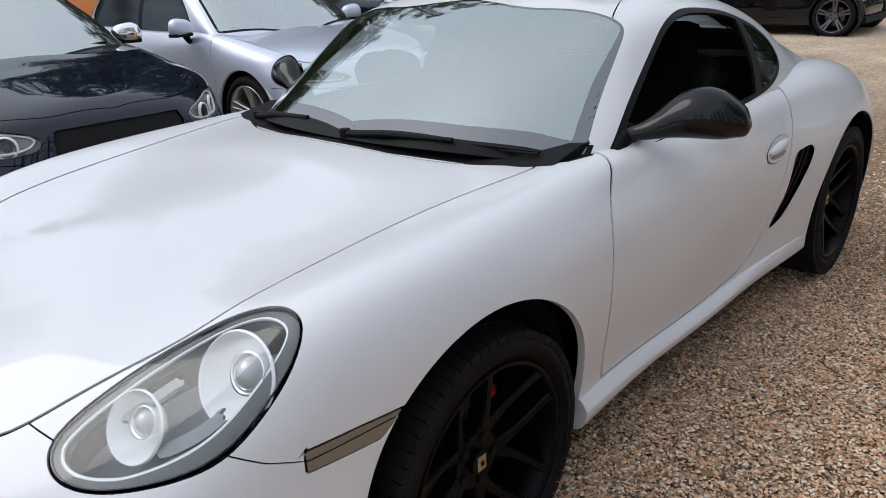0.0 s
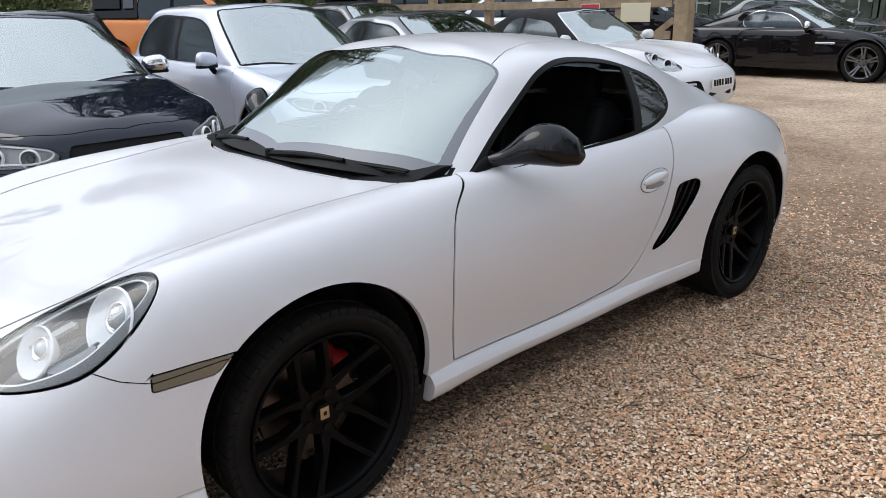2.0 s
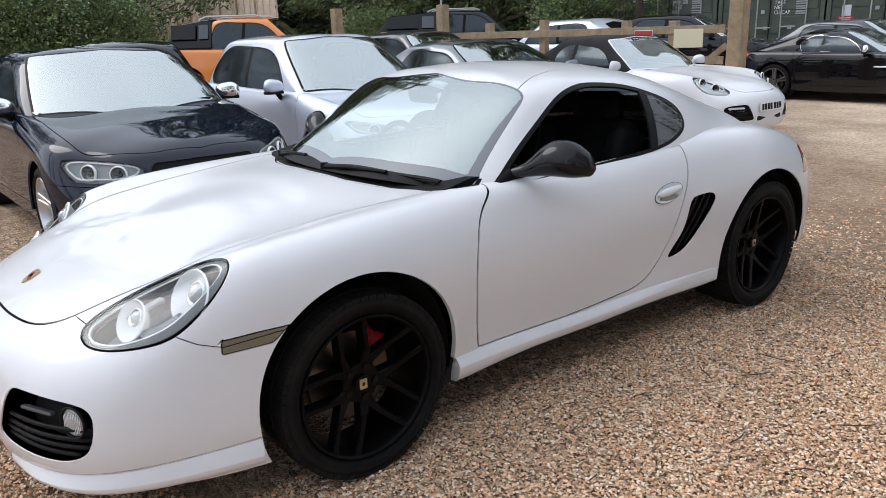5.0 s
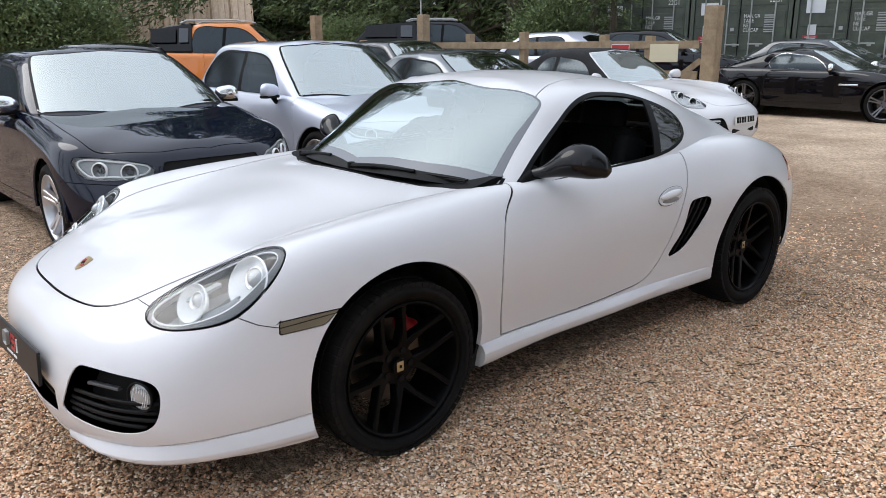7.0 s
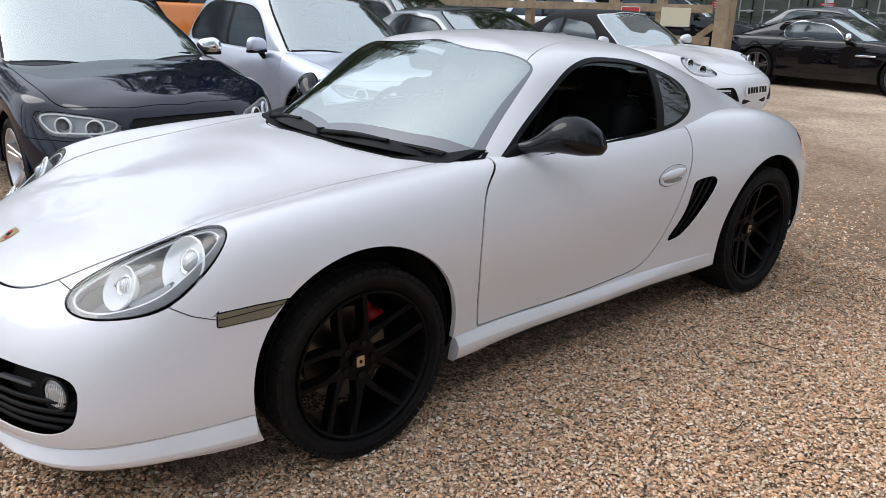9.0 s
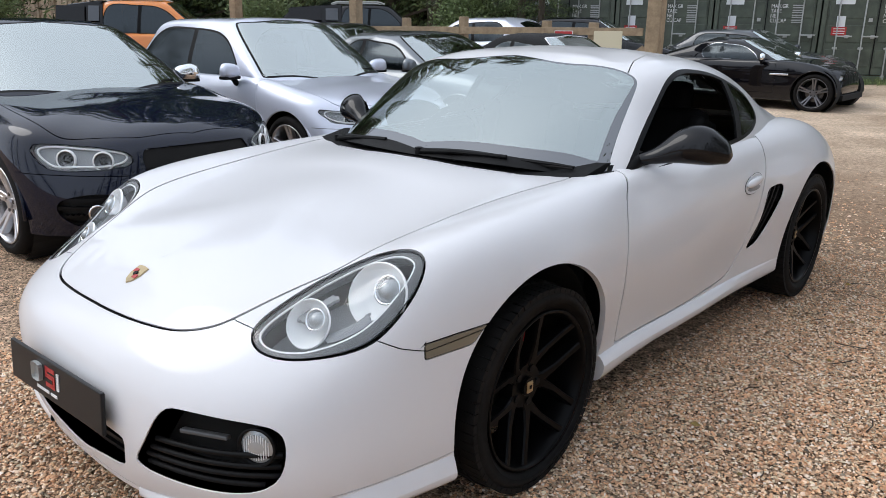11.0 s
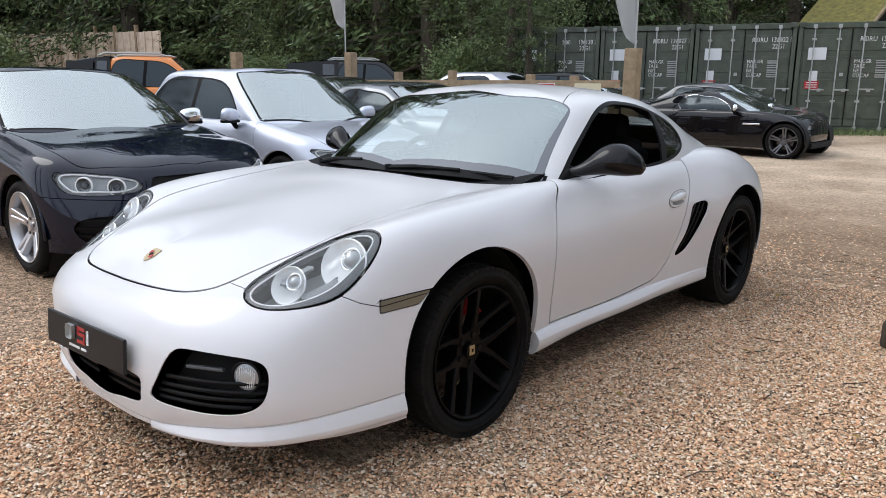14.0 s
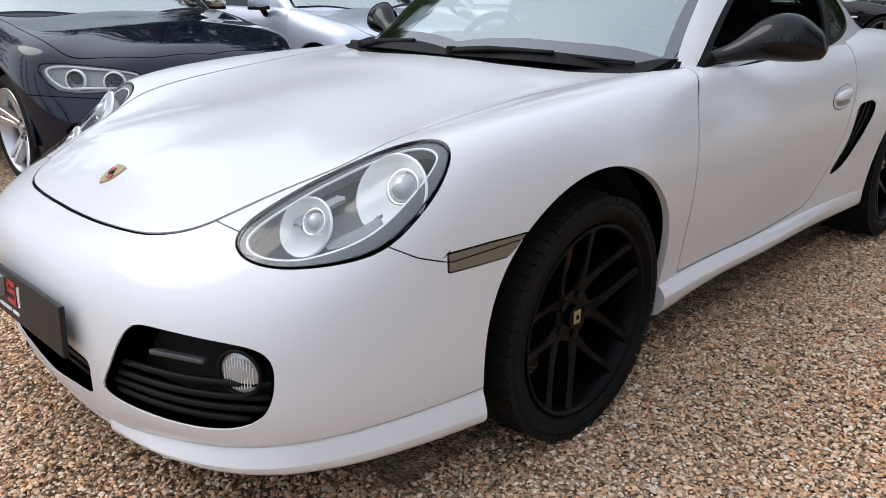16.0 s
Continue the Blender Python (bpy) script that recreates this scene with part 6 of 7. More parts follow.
# ---- ground ----
def gravel_ground():
    m = bpy.data.materials.new("gravel_ground")
    m.use_nodes = True
    nt = m.node_tree
    N, L = nt.nodes, nt.links
    b = N["Principled BSDF"]
    b.inputs["Roughness"].default_value = 0.95
    b.inputs["Specular IOR Level"].default_value = 0.2
    co = N.new("ShaderNodeTexCoord")
    cell = N.new("ShaderNodeTexVoronoi")
    cell.inputs["Scale"].default_value = 115
    L.new(co.outputs["Object"], cell.inputs["Vector"])
    sep = N.new("ShaderNodeSeparateColor")
    L.new(cell.outputs["Color"], sep.inputs[0])
    tone = N.new("ShaderNodeValToRGB")
    e = tone.color_ramp.elements
    e[0].color, e[1].color = (0.07, 0.047, 0.033, 1), (0.78, 0.55, 0.38, 1)
    mid = e.new(0.4)
    mid.color = (0.375, 0.258, 0.172, 1)
    L.new(sep.outputs[0], tone.inputs[0])
    worn = N.new("ShaderNodeTexNoise")
    worn.inputs["Scale"].default_value, worn.inputs["Detail"].default_value, worn.inputs["Roughness"].default_value = 0.45, 9, 0.62
    L.new(co.outputs["Object"], worn.inputs["Vector"])
    fine = N.new("ShaderNodeTexNoise")
    fine.inputs["Scale"].default_value, fine.inputs["Detail"].default_value = 9, 8
    L.new(co.outputs["Object"], fine.inputs["Vector"])
    dirt = N.new("ShaderNodeValToRGB")
    dirt.color_ramp.elements[0].color, dirt.color_ramp.elements[1].color = (0.25, 0.155, 0.10, 1), (0.58, 0.43, 0.30, 1)
    dirt.color_ramp.elements[0].position, dirt.color_ramp.elements[1].position = 0.3, 0.7
    L.new(fine.outputs["Fac"], dirt.inputs[0])
    share = N.new("ShaderNodeMapRange")
    share.inputs[1].default_value, share.inputs[2].default_value = 0.48, 0.62
    L.new(worn.outputs["Fac"], share.inputs[0])
    half = N.new("ShaderNodeMath")
    half.operation = "MULTIPLY"
    half.inputs[1].default_value = 0.85
    L.new(share.outputs[0], half.inputs[0])
    mix = N.new("ShaderNodeMix")
    mix.data_type = "RGBA"
    L.new(half.outputs[0], mix.inputs[0])
    L.new(tone.outputs[0], mix.inputs[6])
    L.new(dirt.outputs[0], mix.inputs[7])
    patch = N.new("ShaderNodeTexNoise")
    patch.inputs["Scale"].default_value, patch.inputs["Detail"].default_value, patch.inputs["Roughness"].default_value = 0.33, 10, 0.7
    L.new(co.outputs["Object"], patch.inputs["Vector"])
    much = N.new("ShaderNodeMapRange")
    much.inputs[1].default_value, much.inputs[2].default_value, much.inputs[4].default_value = 0.50, 0.66, 0.65
    L.new(patch.outputs["Fac"], much.inputs[0])
    earth = N.new("ShaderNodeMix")  # trodden red-brown earth among the gravel
    earth.data_type = "RGBA"
    earth.inputs[7].default_value = (0.25, 0.145, 0.09, 1)
    L.new(much.outputs[0], earth.inputs[0])
    L.new(mix.outputs[2], earth.inputs[6])
    clump = N.new("ShaderNodeTexNoise")  # handfuls of darker and paler stones
    clump.inputs["Scale"].default_value, clump.inputs["Detail"].default_value, clump.inputs["Roughness"].default_value = 26, 7, 0.75
    L.new(co.outputs["Object"], clump.inputs["Vector"])
    strong = N.new("ShaderNodeMapRange")
    strong.inputs[1].default_value, strong.inputs[2].default_value, strong.inputs[3].default_value, strong.inputs[4].default_value = 0.36, 0.64, 0.42, 1.45
    L.new(clump.outputs["Fac"], strong.inputs[0])
    mottle = N.new("ShaderNodeVectorMath")
    mottle.operation = "SCALE"
    place = N.new("ShaderNodeSeparateXYZ")
    L.new(co.outputs["Object"], place.inputs[0])
    sway = N.new("ShaderNodeMath")  # the loose gravel ends in an uneven line across the yard
    sway.operation, sway.inputs[1].default_value = "MULTIPLY_ADD", 7.0
    L.new(patch.outputs["Fac"], sway.inputs[0])
    L.new(place.outputs["Y"], sway.inputs[2])
    ground_tone = earth.outputs[2]
    even = N.new("ShaderNodeMix")  # trodden ground is less mottled than loose stones
    mild = N.new("ShaderNodeMapRange")
    mild.inputs[1].default_value, mild.inputs[2].default_value, mild.inputs[3].default_value, mild.inputs[4].default_value = 0.36, 0.64, 0.66, 1.28
    L.new(clump.outputs["Fac"], mild.inputs[0])
    L.new(mild.outputs[0], even.inputs[3])
    L.new(strong.outputs[0], even.inputs[2])
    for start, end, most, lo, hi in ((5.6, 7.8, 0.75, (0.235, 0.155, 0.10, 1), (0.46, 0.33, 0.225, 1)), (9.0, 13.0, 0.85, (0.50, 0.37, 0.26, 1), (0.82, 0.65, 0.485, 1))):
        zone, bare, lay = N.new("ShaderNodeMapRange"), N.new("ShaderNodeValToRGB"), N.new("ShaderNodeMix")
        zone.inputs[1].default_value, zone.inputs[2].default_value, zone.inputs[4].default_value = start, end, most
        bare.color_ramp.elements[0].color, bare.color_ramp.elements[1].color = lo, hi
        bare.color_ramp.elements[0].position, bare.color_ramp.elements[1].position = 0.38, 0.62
        lay.data_type = "RGBA"
        L.new(sway.outputs[0], zone.inputs[0])
        L.new(worn.outputs["Fac"], bare.inputs[0])
        L.new(zone.outputs[0], lay.inputs[0])
        L.new(ground_tone, lay.inputs[6])
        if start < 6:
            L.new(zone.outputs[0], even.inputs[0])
        L.new(bare.outputs[0], lay.inputs[7])
        ground_tone = lay.outputs[2]
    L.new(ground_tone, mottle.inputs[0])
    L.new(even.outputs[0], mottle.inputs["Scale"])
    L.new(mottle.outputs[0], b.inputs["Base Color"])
    bump = N.new("ShaderNodeBump")
    bump.inputs["Strength"].default_value, bump.inputs["Distance"].default_value = 0.9, 0.012
    bump.invert = True
    L.new(cell.outputs["Distance"], bump.inputs["Height"])
    L.new(bump.outputs["Normal"], b.inputs["Normal"])
    return m


def lie(x, y):
    """Height of the yard: level by the cars, rising a little towards the containers."""
    return 0.22 * min(1, max(0.0, y - 14) / 5) + 0.2 * min(1, max(0.0, y - 10) / 2) * min(1, max(0, -x - 7) / 2)


bm = bmesh.new()
bmesh.ops.create_grid(bm, x_segments=160, y_segments=160, size=1)
for v in bm.verts:
    v.co.x, v.co.y = math.copysign(abs(v.co.x) ** 2.4, v.co.x) * 220, math.copysign(abs(v.co.y) ** 2.4, v.co.y) * 220
    v.co.z = lie(v.co.x, v.co.y) + 0.012 * noise.noise(Vector((v.co.x * 0.7, v.co.y * 0.7, 0))) - 0.014
ground = tagged(part("ground", bm, gravel_ground(), smooth=True), "brown gravel yard with sandy worn patches", "ground", kind="structure")

# Loose stones over the gravel
rng = np.random.default_rng(7)


def stones(n, x0, x1, y0, y1, small, large):
    x, y = rng.uniform(x0, x1, n), rng.uniform(y0, y1, n)
    r = small + (large - small) * rng.random(n) ** 2
    return np.stack([x, y, r], 1)


spread = np.vstack([stones(150000, 0.6, 3.1, -1.5, 3.4, 0.0040, 0.0074), stones(40000, -1.6, 0.9, -2.2, -0.55, 0.0042, 0.0076), stones(52000, 0.9, 3.4, -2.5, -1.5, 0.0042, 0.0076), stones(16000, -3.8, -0.9, -1.8, 0.6, 0.005, 0.009)])
far = stones(160000, 0.0, 6.5, 3.2, 11.0, 0.005, 0.010)
keep = rng.random(len(far)) < 0.75 * np.exp(-(far[:, 1] - 3.2).clip(0) / 1.9) * np.exp(-(far[:, 0] - 3.6).clip(0) / 1.2)
spread = np.vstack([spread, far[keep]])
bare = np.array([noise.noise(Vector((x * 0.9, y * 0.9, 3.0))) for x, y in spread[:, :2]])
inner = np.minimum.reduce([spread[:, 0] + 1.9, 3.3 - spread[:, 0], spread[:, 1] + 2.5]) + 0.5 * bare - 0.15
thin = rng.random(len(spread)) < np.clip(inner / 0.7, 0.04, 1)
spread, bare = spread[thin], bare[thin]
spread = spread[rng.random(len(spread)) < np.exp(-(spread[:, 1] - 1.9 + 1.6 * bare).clip(0) / 2.2)]
under = (np.abs(spread[:, 0]) < 0.72) & (spread[:, 1] > -0.5) & (spread[:, 1] < 3.2)
spread = spread[~under]
n = len(spread)
turns = np.arange(6) * np.pi / 3
hexa = np.vstack([np.stack([np.cos(turns), np.sin(turns), np.full(6, -0.25)], 1), [[0, 0, 0.75]]])
tris = np.array([(k, (k + 1) % 6, 6) for k in range(6)])
shape = hexa[None] * (1 + 0.22 * rng.standard_normal((n, 7, 1)).clip(-1.3, 1.3)) + 0.10 * rng.standard_normal((n, 7, 3))
shape *= np.stack([rng.uniform(1.0, 1.5, n), rng.uniform(0.65, 1.0, n), rng.uniform(0.6, 1.15, n)], 1)[:, None]
spin, tip = rng.uniform(0, 2 * np.pi, n), rng.normal(0, 0.5, n)
c, s = np.cos(spin)[:, None], np.sin(spin)[:, None]
ct, st = np.cos(tip)[:, None], np.sin(tip)[:, None]
x, y, z = shape[..., 0], shape[..., 1] * ct - shape[..., 2] * st, shape[..., 1] * st + shape[..., 2] * ct
pts = np.stack([x * c - y * s, x * s + y * c, z], -1) * spread[:, None, 2:3]
pts[..., 0] += spread[:, None, 0]
pts[..., 1] += spread[:, None, 1]
pts[..., 2] += (-0.011 + spread[:, 2] * rng.uniform(0.0, 1.7, n))[:, None]
gravel = link("loose_gravel", flat_mesh("loose_gravel", pts.reshape(-1, 3), (tris[None] + 7 * np.arange(n)[:, None, None]).reshape(-1, 3)), PEBBLE)
tagged(gravel, "tan and brown loose gravel stones", "gravel", kind="stuff")


# twigs and fallen leaves
bm = bmesh.new()
for i in range(70):
    x, y, a, ln = rng.uniform(0.95, 3.0), rng.uniform(-1.0, 4.5), rng.uniform(0, 6.3), rng.uniform(0.02, 0.07)
    c, s = math.cos(a) * ln, math.sin(a) * ln
    twig = tube([(x - c, y - s, 0.004), (x + 0.2 * s, y - 0.2 * c, 0.008), (x + c, y + s, 0.005)], 0.0022, 4)
    me = bpy.data.meshes.new("twig")
    twig.to_mesh(me)
    twig.free()
    bm.from_mesh(me)
    bpy.data.meshes.remove(me)
tagged(part("twigs", bm, BARK), "small dark twigs scattered over the gravel", "twigs", kind="stuff")
bm = bmesh.new()
for i in range(46):
    x, y, a, ln = rng.uniform(0.95, 3.2), rng.uniform(-1.0, 5.0), rng.uniform(0, 6.3), rng.uniform(0.010, 0.022)
    c, s = math.cos(a) * ln, math.sin(a) * ln
    tip = rng.uniform(0.004, 0.012)
    vs = [bm.verts.new(p) for p in ((x - c, y - s, 0.006), (x + 0.5 * s, y - 0.5 * c, 0.006 + tip), (x + c, y + s, 0.009), (x - 0.5 * s, y + 0.5 * c, 0.005))]
    bm.faces.new(vs)
tagged(part("fallen_leaves", bm, mat("dry_leaf", (0.42, 0.29, 0.06), 0.7, scale=3, color2=(0.16, 0.10, 0.04), island=0.5)), "small yellow and brown fallen leaves on gravel", "leaves", kind="stuff")


# ---- containers ----
C_AT, C_YAW, C_W, C_H = Vector((-3.80, 18.62, 0.24)), 21.0, 2.48, 2.72


def writing(name, parent, x, z, w, h, material, y=-0.052):
    return part(name, box((w, 0.004, h), (x, y, z)), material, parent)


CODES = {-3: ("SJ00", "136138 2"), -2: ("RORU", "136027 7"), -1: ("RORU", "136022 0"), 0: ("RORU", "136021 4")}
WORDS = {}


def lettering(words, parent, x, z, size):
    """Stencilled white letters on a door, from the built-in font; x, z at the left foot of the first letter."""
    if words not in WORDS:
        cu = bpy.data.curves.new("letters", "FONT")
        cu.body, cu.size, cu.extrude, cu.resolution_u = words, 1.35, 0.004, 2
        ob = bpy.data.objects.new("letters", cu)
        scene.collection.objects.link(ob)
        me = bpy.data.meshes.new_from_object(ob.evaluated_get(bpy.context.evaluated_depsgraph_get()))
        bpy.data.objects.remove(ob)
        me.materials.clear()
        me.materials.append(WHITE_MARK)
        WORDS[words] = me
    ob = new("lettering", WORDS[words])
    ob.parent = parent
    ob.matrix_basis = pose(x, -0.054, z, 90) @ Matrix.Diagonal((size * 0.82, size, size, 1))
    return ob


def container(k):
    c = thing("shipping_container", "dark green steel shipping container with closed doors", "container", "row of containers",
              at=Matrix.Translation(C_AT) @ Matrix.Rotation(radians(C_YAW), 4, "Z") @ Matrix.Translation((C_W * k, 0, 0)))
    bm = bmesh.new()
    steps = 44
    for s in (0, 1):
        rows = []
        for i in range(steps + 1):
            off = 0.018 if (i // 2) % 2 else -0.018
            x = (0.03 + off) if s == 0 else (2.41 - off)
            rows.append((bm.verts.new((x, 0.05 + 5.95 * i / steps, 0.15)), bm.verts.new((x, 0.05 + 5.95 * i / steps, C_H - 0.1))))
        for a, b in zip(rows, rows[1:]):
            bm.faces.new((a[0], b[0], b[1], a[1]))
    part("side_wall", bm, CONTAINER, c)
    part("roof", box((2.40, 5.98, 0.06), (1.22, 3.02, C_H - 0.05)), CONTAINER, c)
    part("rear_wall", box((2.38, 0.05, C_H - 0.2), (1.22, 6.0, C_H / 2)), CONTAINER, c)
    bm = bmesh.new()
    for x in (0.05, 2.39):
        box_into(bm, (0.10, 0.14, C_H - 0.02), (x, 0.0, C_H / 2), 0.008)
        for z in (0.06, C_H - 0.06):
            box_into(bm, (0.17, 0.17, 0.12), (x + (0.03 if x < 1 else -0.03), -0.01, z), 0.01)
    for z in (0.075, C_H - 0.08):
        box_into(bm, (2.2, 0.12, 0.14), (1.22, 0.005, z), 0.01)
    part("door_frame", bm, CONTAINER, c)
    for s in (0, 1):
        x0 = 0.11 + 1.115 * s
        bm = box((1.10, 0.04, C_H - 0.32), (x0 + 0.55, 0.0, C_H / 2), 0.006)
        door = part("door", bm, CONTAINER, c)
        for z in (0.55, 1.12, 1.68, 2.22):
            part("door_panel", box((1.02, 0.03, 0.40), (x0 + 0.55, -0.018, z), 0.012), CONTAINER, door)
        part("door_seal", box((0.018, 0.02, C_H - 0.32), (x0 + (1.108 if s == 0 else -0.002), -0.03, C_H / 2)), LINER, door)
        for b in (0.26, 0.82):
            x = x0 + b
            bar = part("lock_bar", tube([(x, -0.085, 0.10), (x, -0.085, C_H - 0.09)], 0.017), GALV, door, "galvanised lock bar")
            for z in (0.11, C_H - 0.11):
                part("bar_keeper", box((0.085, 0.07, 0.10), (x, -0.075, z), 0.01), GALV, bar)
            for z in (0.78, C_H - 0.42):
                part("bar_bracket", box((0.11, 0.05, 0.055), (x, -0.065, z), 0.01), GALV, bar)
            handle = part("bar_handle", box((0.36, 0.02, 0.035), (x + 0.16, -0.105, 1.06 + 0.02 * s), 0.006), GALV, bar)
            part("handle_catch", box((0.09, 0.05, 0.075), (x + 0.22, -0.085, 1.05), 0.01), GALV, handle)
        if s == 0:
            writing("notice", door, x0 + 0.36, 1.95, 0.42, 0.30, PAPER, -0.055)
            writing("notice", door, x0 + 0.32, 1.40, 0.19, 0.26, PAPER, -0.055)
            sign = writing("warning_sign", door, x0 + 0.30, 1.18, 0.33, 0.20, RED, -0.058)
            for i in range(3):
                writing("sign_bar", sign, x0 + 0.30, 1.235 - 0.055 * i, 0.25, 0.018, WHITE_MARK, -0.063)
            writing("vent_cover", door, x0 + 0.95, 1.44, 0.085, 0.085, GALV, -0.06)
        else:
            lettering(CODES.get(k, CODES[0])[0], door, x0 + 0.17, 2.245, 0.125)
            lettering(CODES.get(k, CODES[0])[1], door, x0 + 0.62, 2.245, 0.125)
            lettering("22G1", door, x0 + 0.66, 2.085, 0.125)
            for i, word in enumerate(("MAX.GR", "TARE", "NET", "CU.CAP")):
                lettering(word, door, x0 + 0.09, 1.72 - 0.115 * i, 0.095)
                for j in range(2):
                    writing("marking_bar", door, x0 + 0.70, 1.775 - 0.115 * i - 0.05 * j, 0.24, 0.028, GALV, -0.055)
    return c


for k in range(-3, 4):
    container(k)


# ---- timber fence and gate ----
def post(x, y, h, w, label, tip=0.05):
    bm = box((w, w, h), (0, 0, h / 2), 0.012)
    for v in bm.verts:
        if v.co.z > h * 0.9:
            v.co.z += tip * (1 - abs(v.co.x) / w) * (1 - abs(v.co.y) / w)
    ob = tagged(part("fence_post", bm, TIMBER), label, "post", "fence posts")
    ob.matrix_basis = pose(x, y, lie(x, y) - 0.02, random.uniform(-1, 1), random.uniform(-1, 1), 4)
    return ob


def rail(a, b, h, label, name="fence_rail"):
    a, b = Vector(a), Vector(b)
    d = b - a
    bm = box((d.length, 0.045, h), (0, 0, 0), 0.006)
    ob = tagged(part(name, bm, TIMBER), label, "rail", "fence rails")
    ob.matrix_basis = Matrix.Translation((a + b) / 2) @ d.to_track_quat("X", "Z").to_matrix().to_4x4()
    return ob


post(-4.06, 10.42, 1.99, 0.24, "tall square weathered timber gate post")
post(-14.9, 9.4, 2.12, 0.23, "square weathered timber post with pointed top", 0.09)
post(-10.22, 9.22, 2.0, 0.20, "square weathered timber post with pointed top", 0.09)
for x, y, h in ((-8.9, 9.4, 1.60), (-7.6, 9.6, 1.62), (-5.95, 10.0, 1.55), (-5.1, 10.15, 1.52), (-12.6, 9.3, 1.5), (-17.5, 9.5, 1.45), (-20.5, 9.6, 1.45), (-23.5, 9.7, 1.45)):
    post(x, y, h, 0.14, "slim weathered timber fence post", 0.03)
for x0, x1, y0, y1 in ((-10.2, -8.9, 9.24, 9.42), (-8.9, -7.6, 9.42, 9.6), (-7.6, -5.95, 9.6, 10.0), (-5.95, -4.2, 10.0, 10.38), (-14.9, -12.6, 9.4, 9.3), (-12.6, -10.2, 9.3, 9.24), (-17.5, -14.9, 9.5, 9.4), (-20.5, -17.5, 9.6, 9.5), (-23.5, -20.5, 9.7, 9.6)):
    for z in (1.36, 0.86, 0.45):
        rail((x0, y0 - 0.1, z), (x1, y1 - 0.1, z), 0.13, "grey-brown timber fence rail")
rail((-5.85, 10.0, 1.30), (-5.0, 10.2, 0.42), 0.10, "diagonal timber gate brace", "gate_brace")
rail((-5.0, 10.18, 0.45), (-4.2, 10.36, 1.1), 0.10, "diagonal timber gate brace", "gate_brace")
notice = tagged(part("notice_board", box((0.5, 0.012, 0.3), (0, 0, 0), 0.004), mat("cream_board", (0.62, 0.56, 0.40), 0.6)), "plain cream notice board on the gate rail", "sign")
notice.matrix_basis = pose(-4.75, 10.08, 1.22, 0, 0, 13)
warning = tagged(part("warning_sign", box((0.34, 0.01, 0.22), (0, 0, 0), 0.003), PAPER), "white and red warning sign on the fence", "sign")
warning.matrix_basis = pose(-5.55, 9.93, 1.26, 0, 0, 13)
part("sign_field", box((0.32, 0.004, 0.09), (0, -0.007, 0.055)), RED, warning)
part("sign_bar", box((0.26, 0.004, 0.03), (0, -0.007, -0.05)), TRIM_BLACK, warning)

# panel fence far behind
for k in range(-3, 6):
    x0 = -37.9 + 1.9 * k
    y0 = 13.5
    top = 3.85 - 0.06 * k
    pan = thing("panel_fence", "pale overlap timber fence panel between posts", "fence", "panel fence", at=pose(x0, y0, 0, 0, 0, 3))
    for i in range(16):
        z = 1.0 + (top - 1.15) * (i + 0.5) / 16
        part("board", box((1.74, 0.02, (top - 1.15) / 16 + 0.02), (0.93, 0.012 * (i % 2), z), 0.003), PANEL_WOOD, pan)
    for x in (0.12, 0.65, 1.2, 1.72):
        part("batten", box((0.05, 0.035, top - 1.12), (x, -0.03, 1.0 + (top - 1.15) / 2), 0.004), PANEL_WOOD, pan)
    part("panel_post", box((0.13, 0.13, top + 0.15), (0.0, 0, (top + 0.15) / 2), 0.01), TIMBER, pan)

# flags on poles
for fx, fy, low, w, hgt in ((-11.75, 10.4, 2.55, 0.85, 2.3), (-4.85, 12.0, 2.10, 0.72, 2.6)):
    flag = thing("feather_flag", "grey feather flag on a slim pole", "flag", "feather flags", at=pose(fx, fy, lie(fx, fy)))
    part("pole", tube([(0, 0, 0), (0, 0, low + hgt), (-0.2, 0, low + hgt + 0.7)], [0.02, 0.017, 0.01]), GALV, flag)
    part("base_plate", box((0.5, 0.5, 0.03), (0, 0, 0.035), 0.005), TRIM_BLACK, flag)
    bm = bmesh.new()
    rows = []
    for i in range(25):
        t = i / 24
        wide = w * min(1.0, 0.04 + 1.25 * t**0.55) if t < 0.35 else w * (0.742 + 0.26 * (t - 0.35) / 0.65)
        rows.append([bm.verts.new((-wide * j / 6, 0.05 * math.sin(3.1 * t * 3 + j * 0.8) * j / 6, low + hgt * t + 0.06 * (j / 6) * (1 - t))) for j in range(7)])
    for a, b in zip(rows, rows[1:]):
        for j in range(6):
            bm.faces.new((a[j], a[j + 1], b[j + 1], b[j]))
    cloth = part("cloth", bm, FLAGCLOTH, flag, smooth=True)
    sol = cloth.modifiers.new("thick", "SOLIDIFY")
    sol.thickness = 0.004

# sleeper at the edge of the yard
sl = tagged(part("timber_sleeper", box((0.25, 1.3, 0.14), (0.125, 0.65, 0.07), 0.022), BARK), "old dark timber sleeper lying on gravel", "timber")
sl.matrix_basis = pose(1.772, 2.15, -0.005, 0, 0, -4)


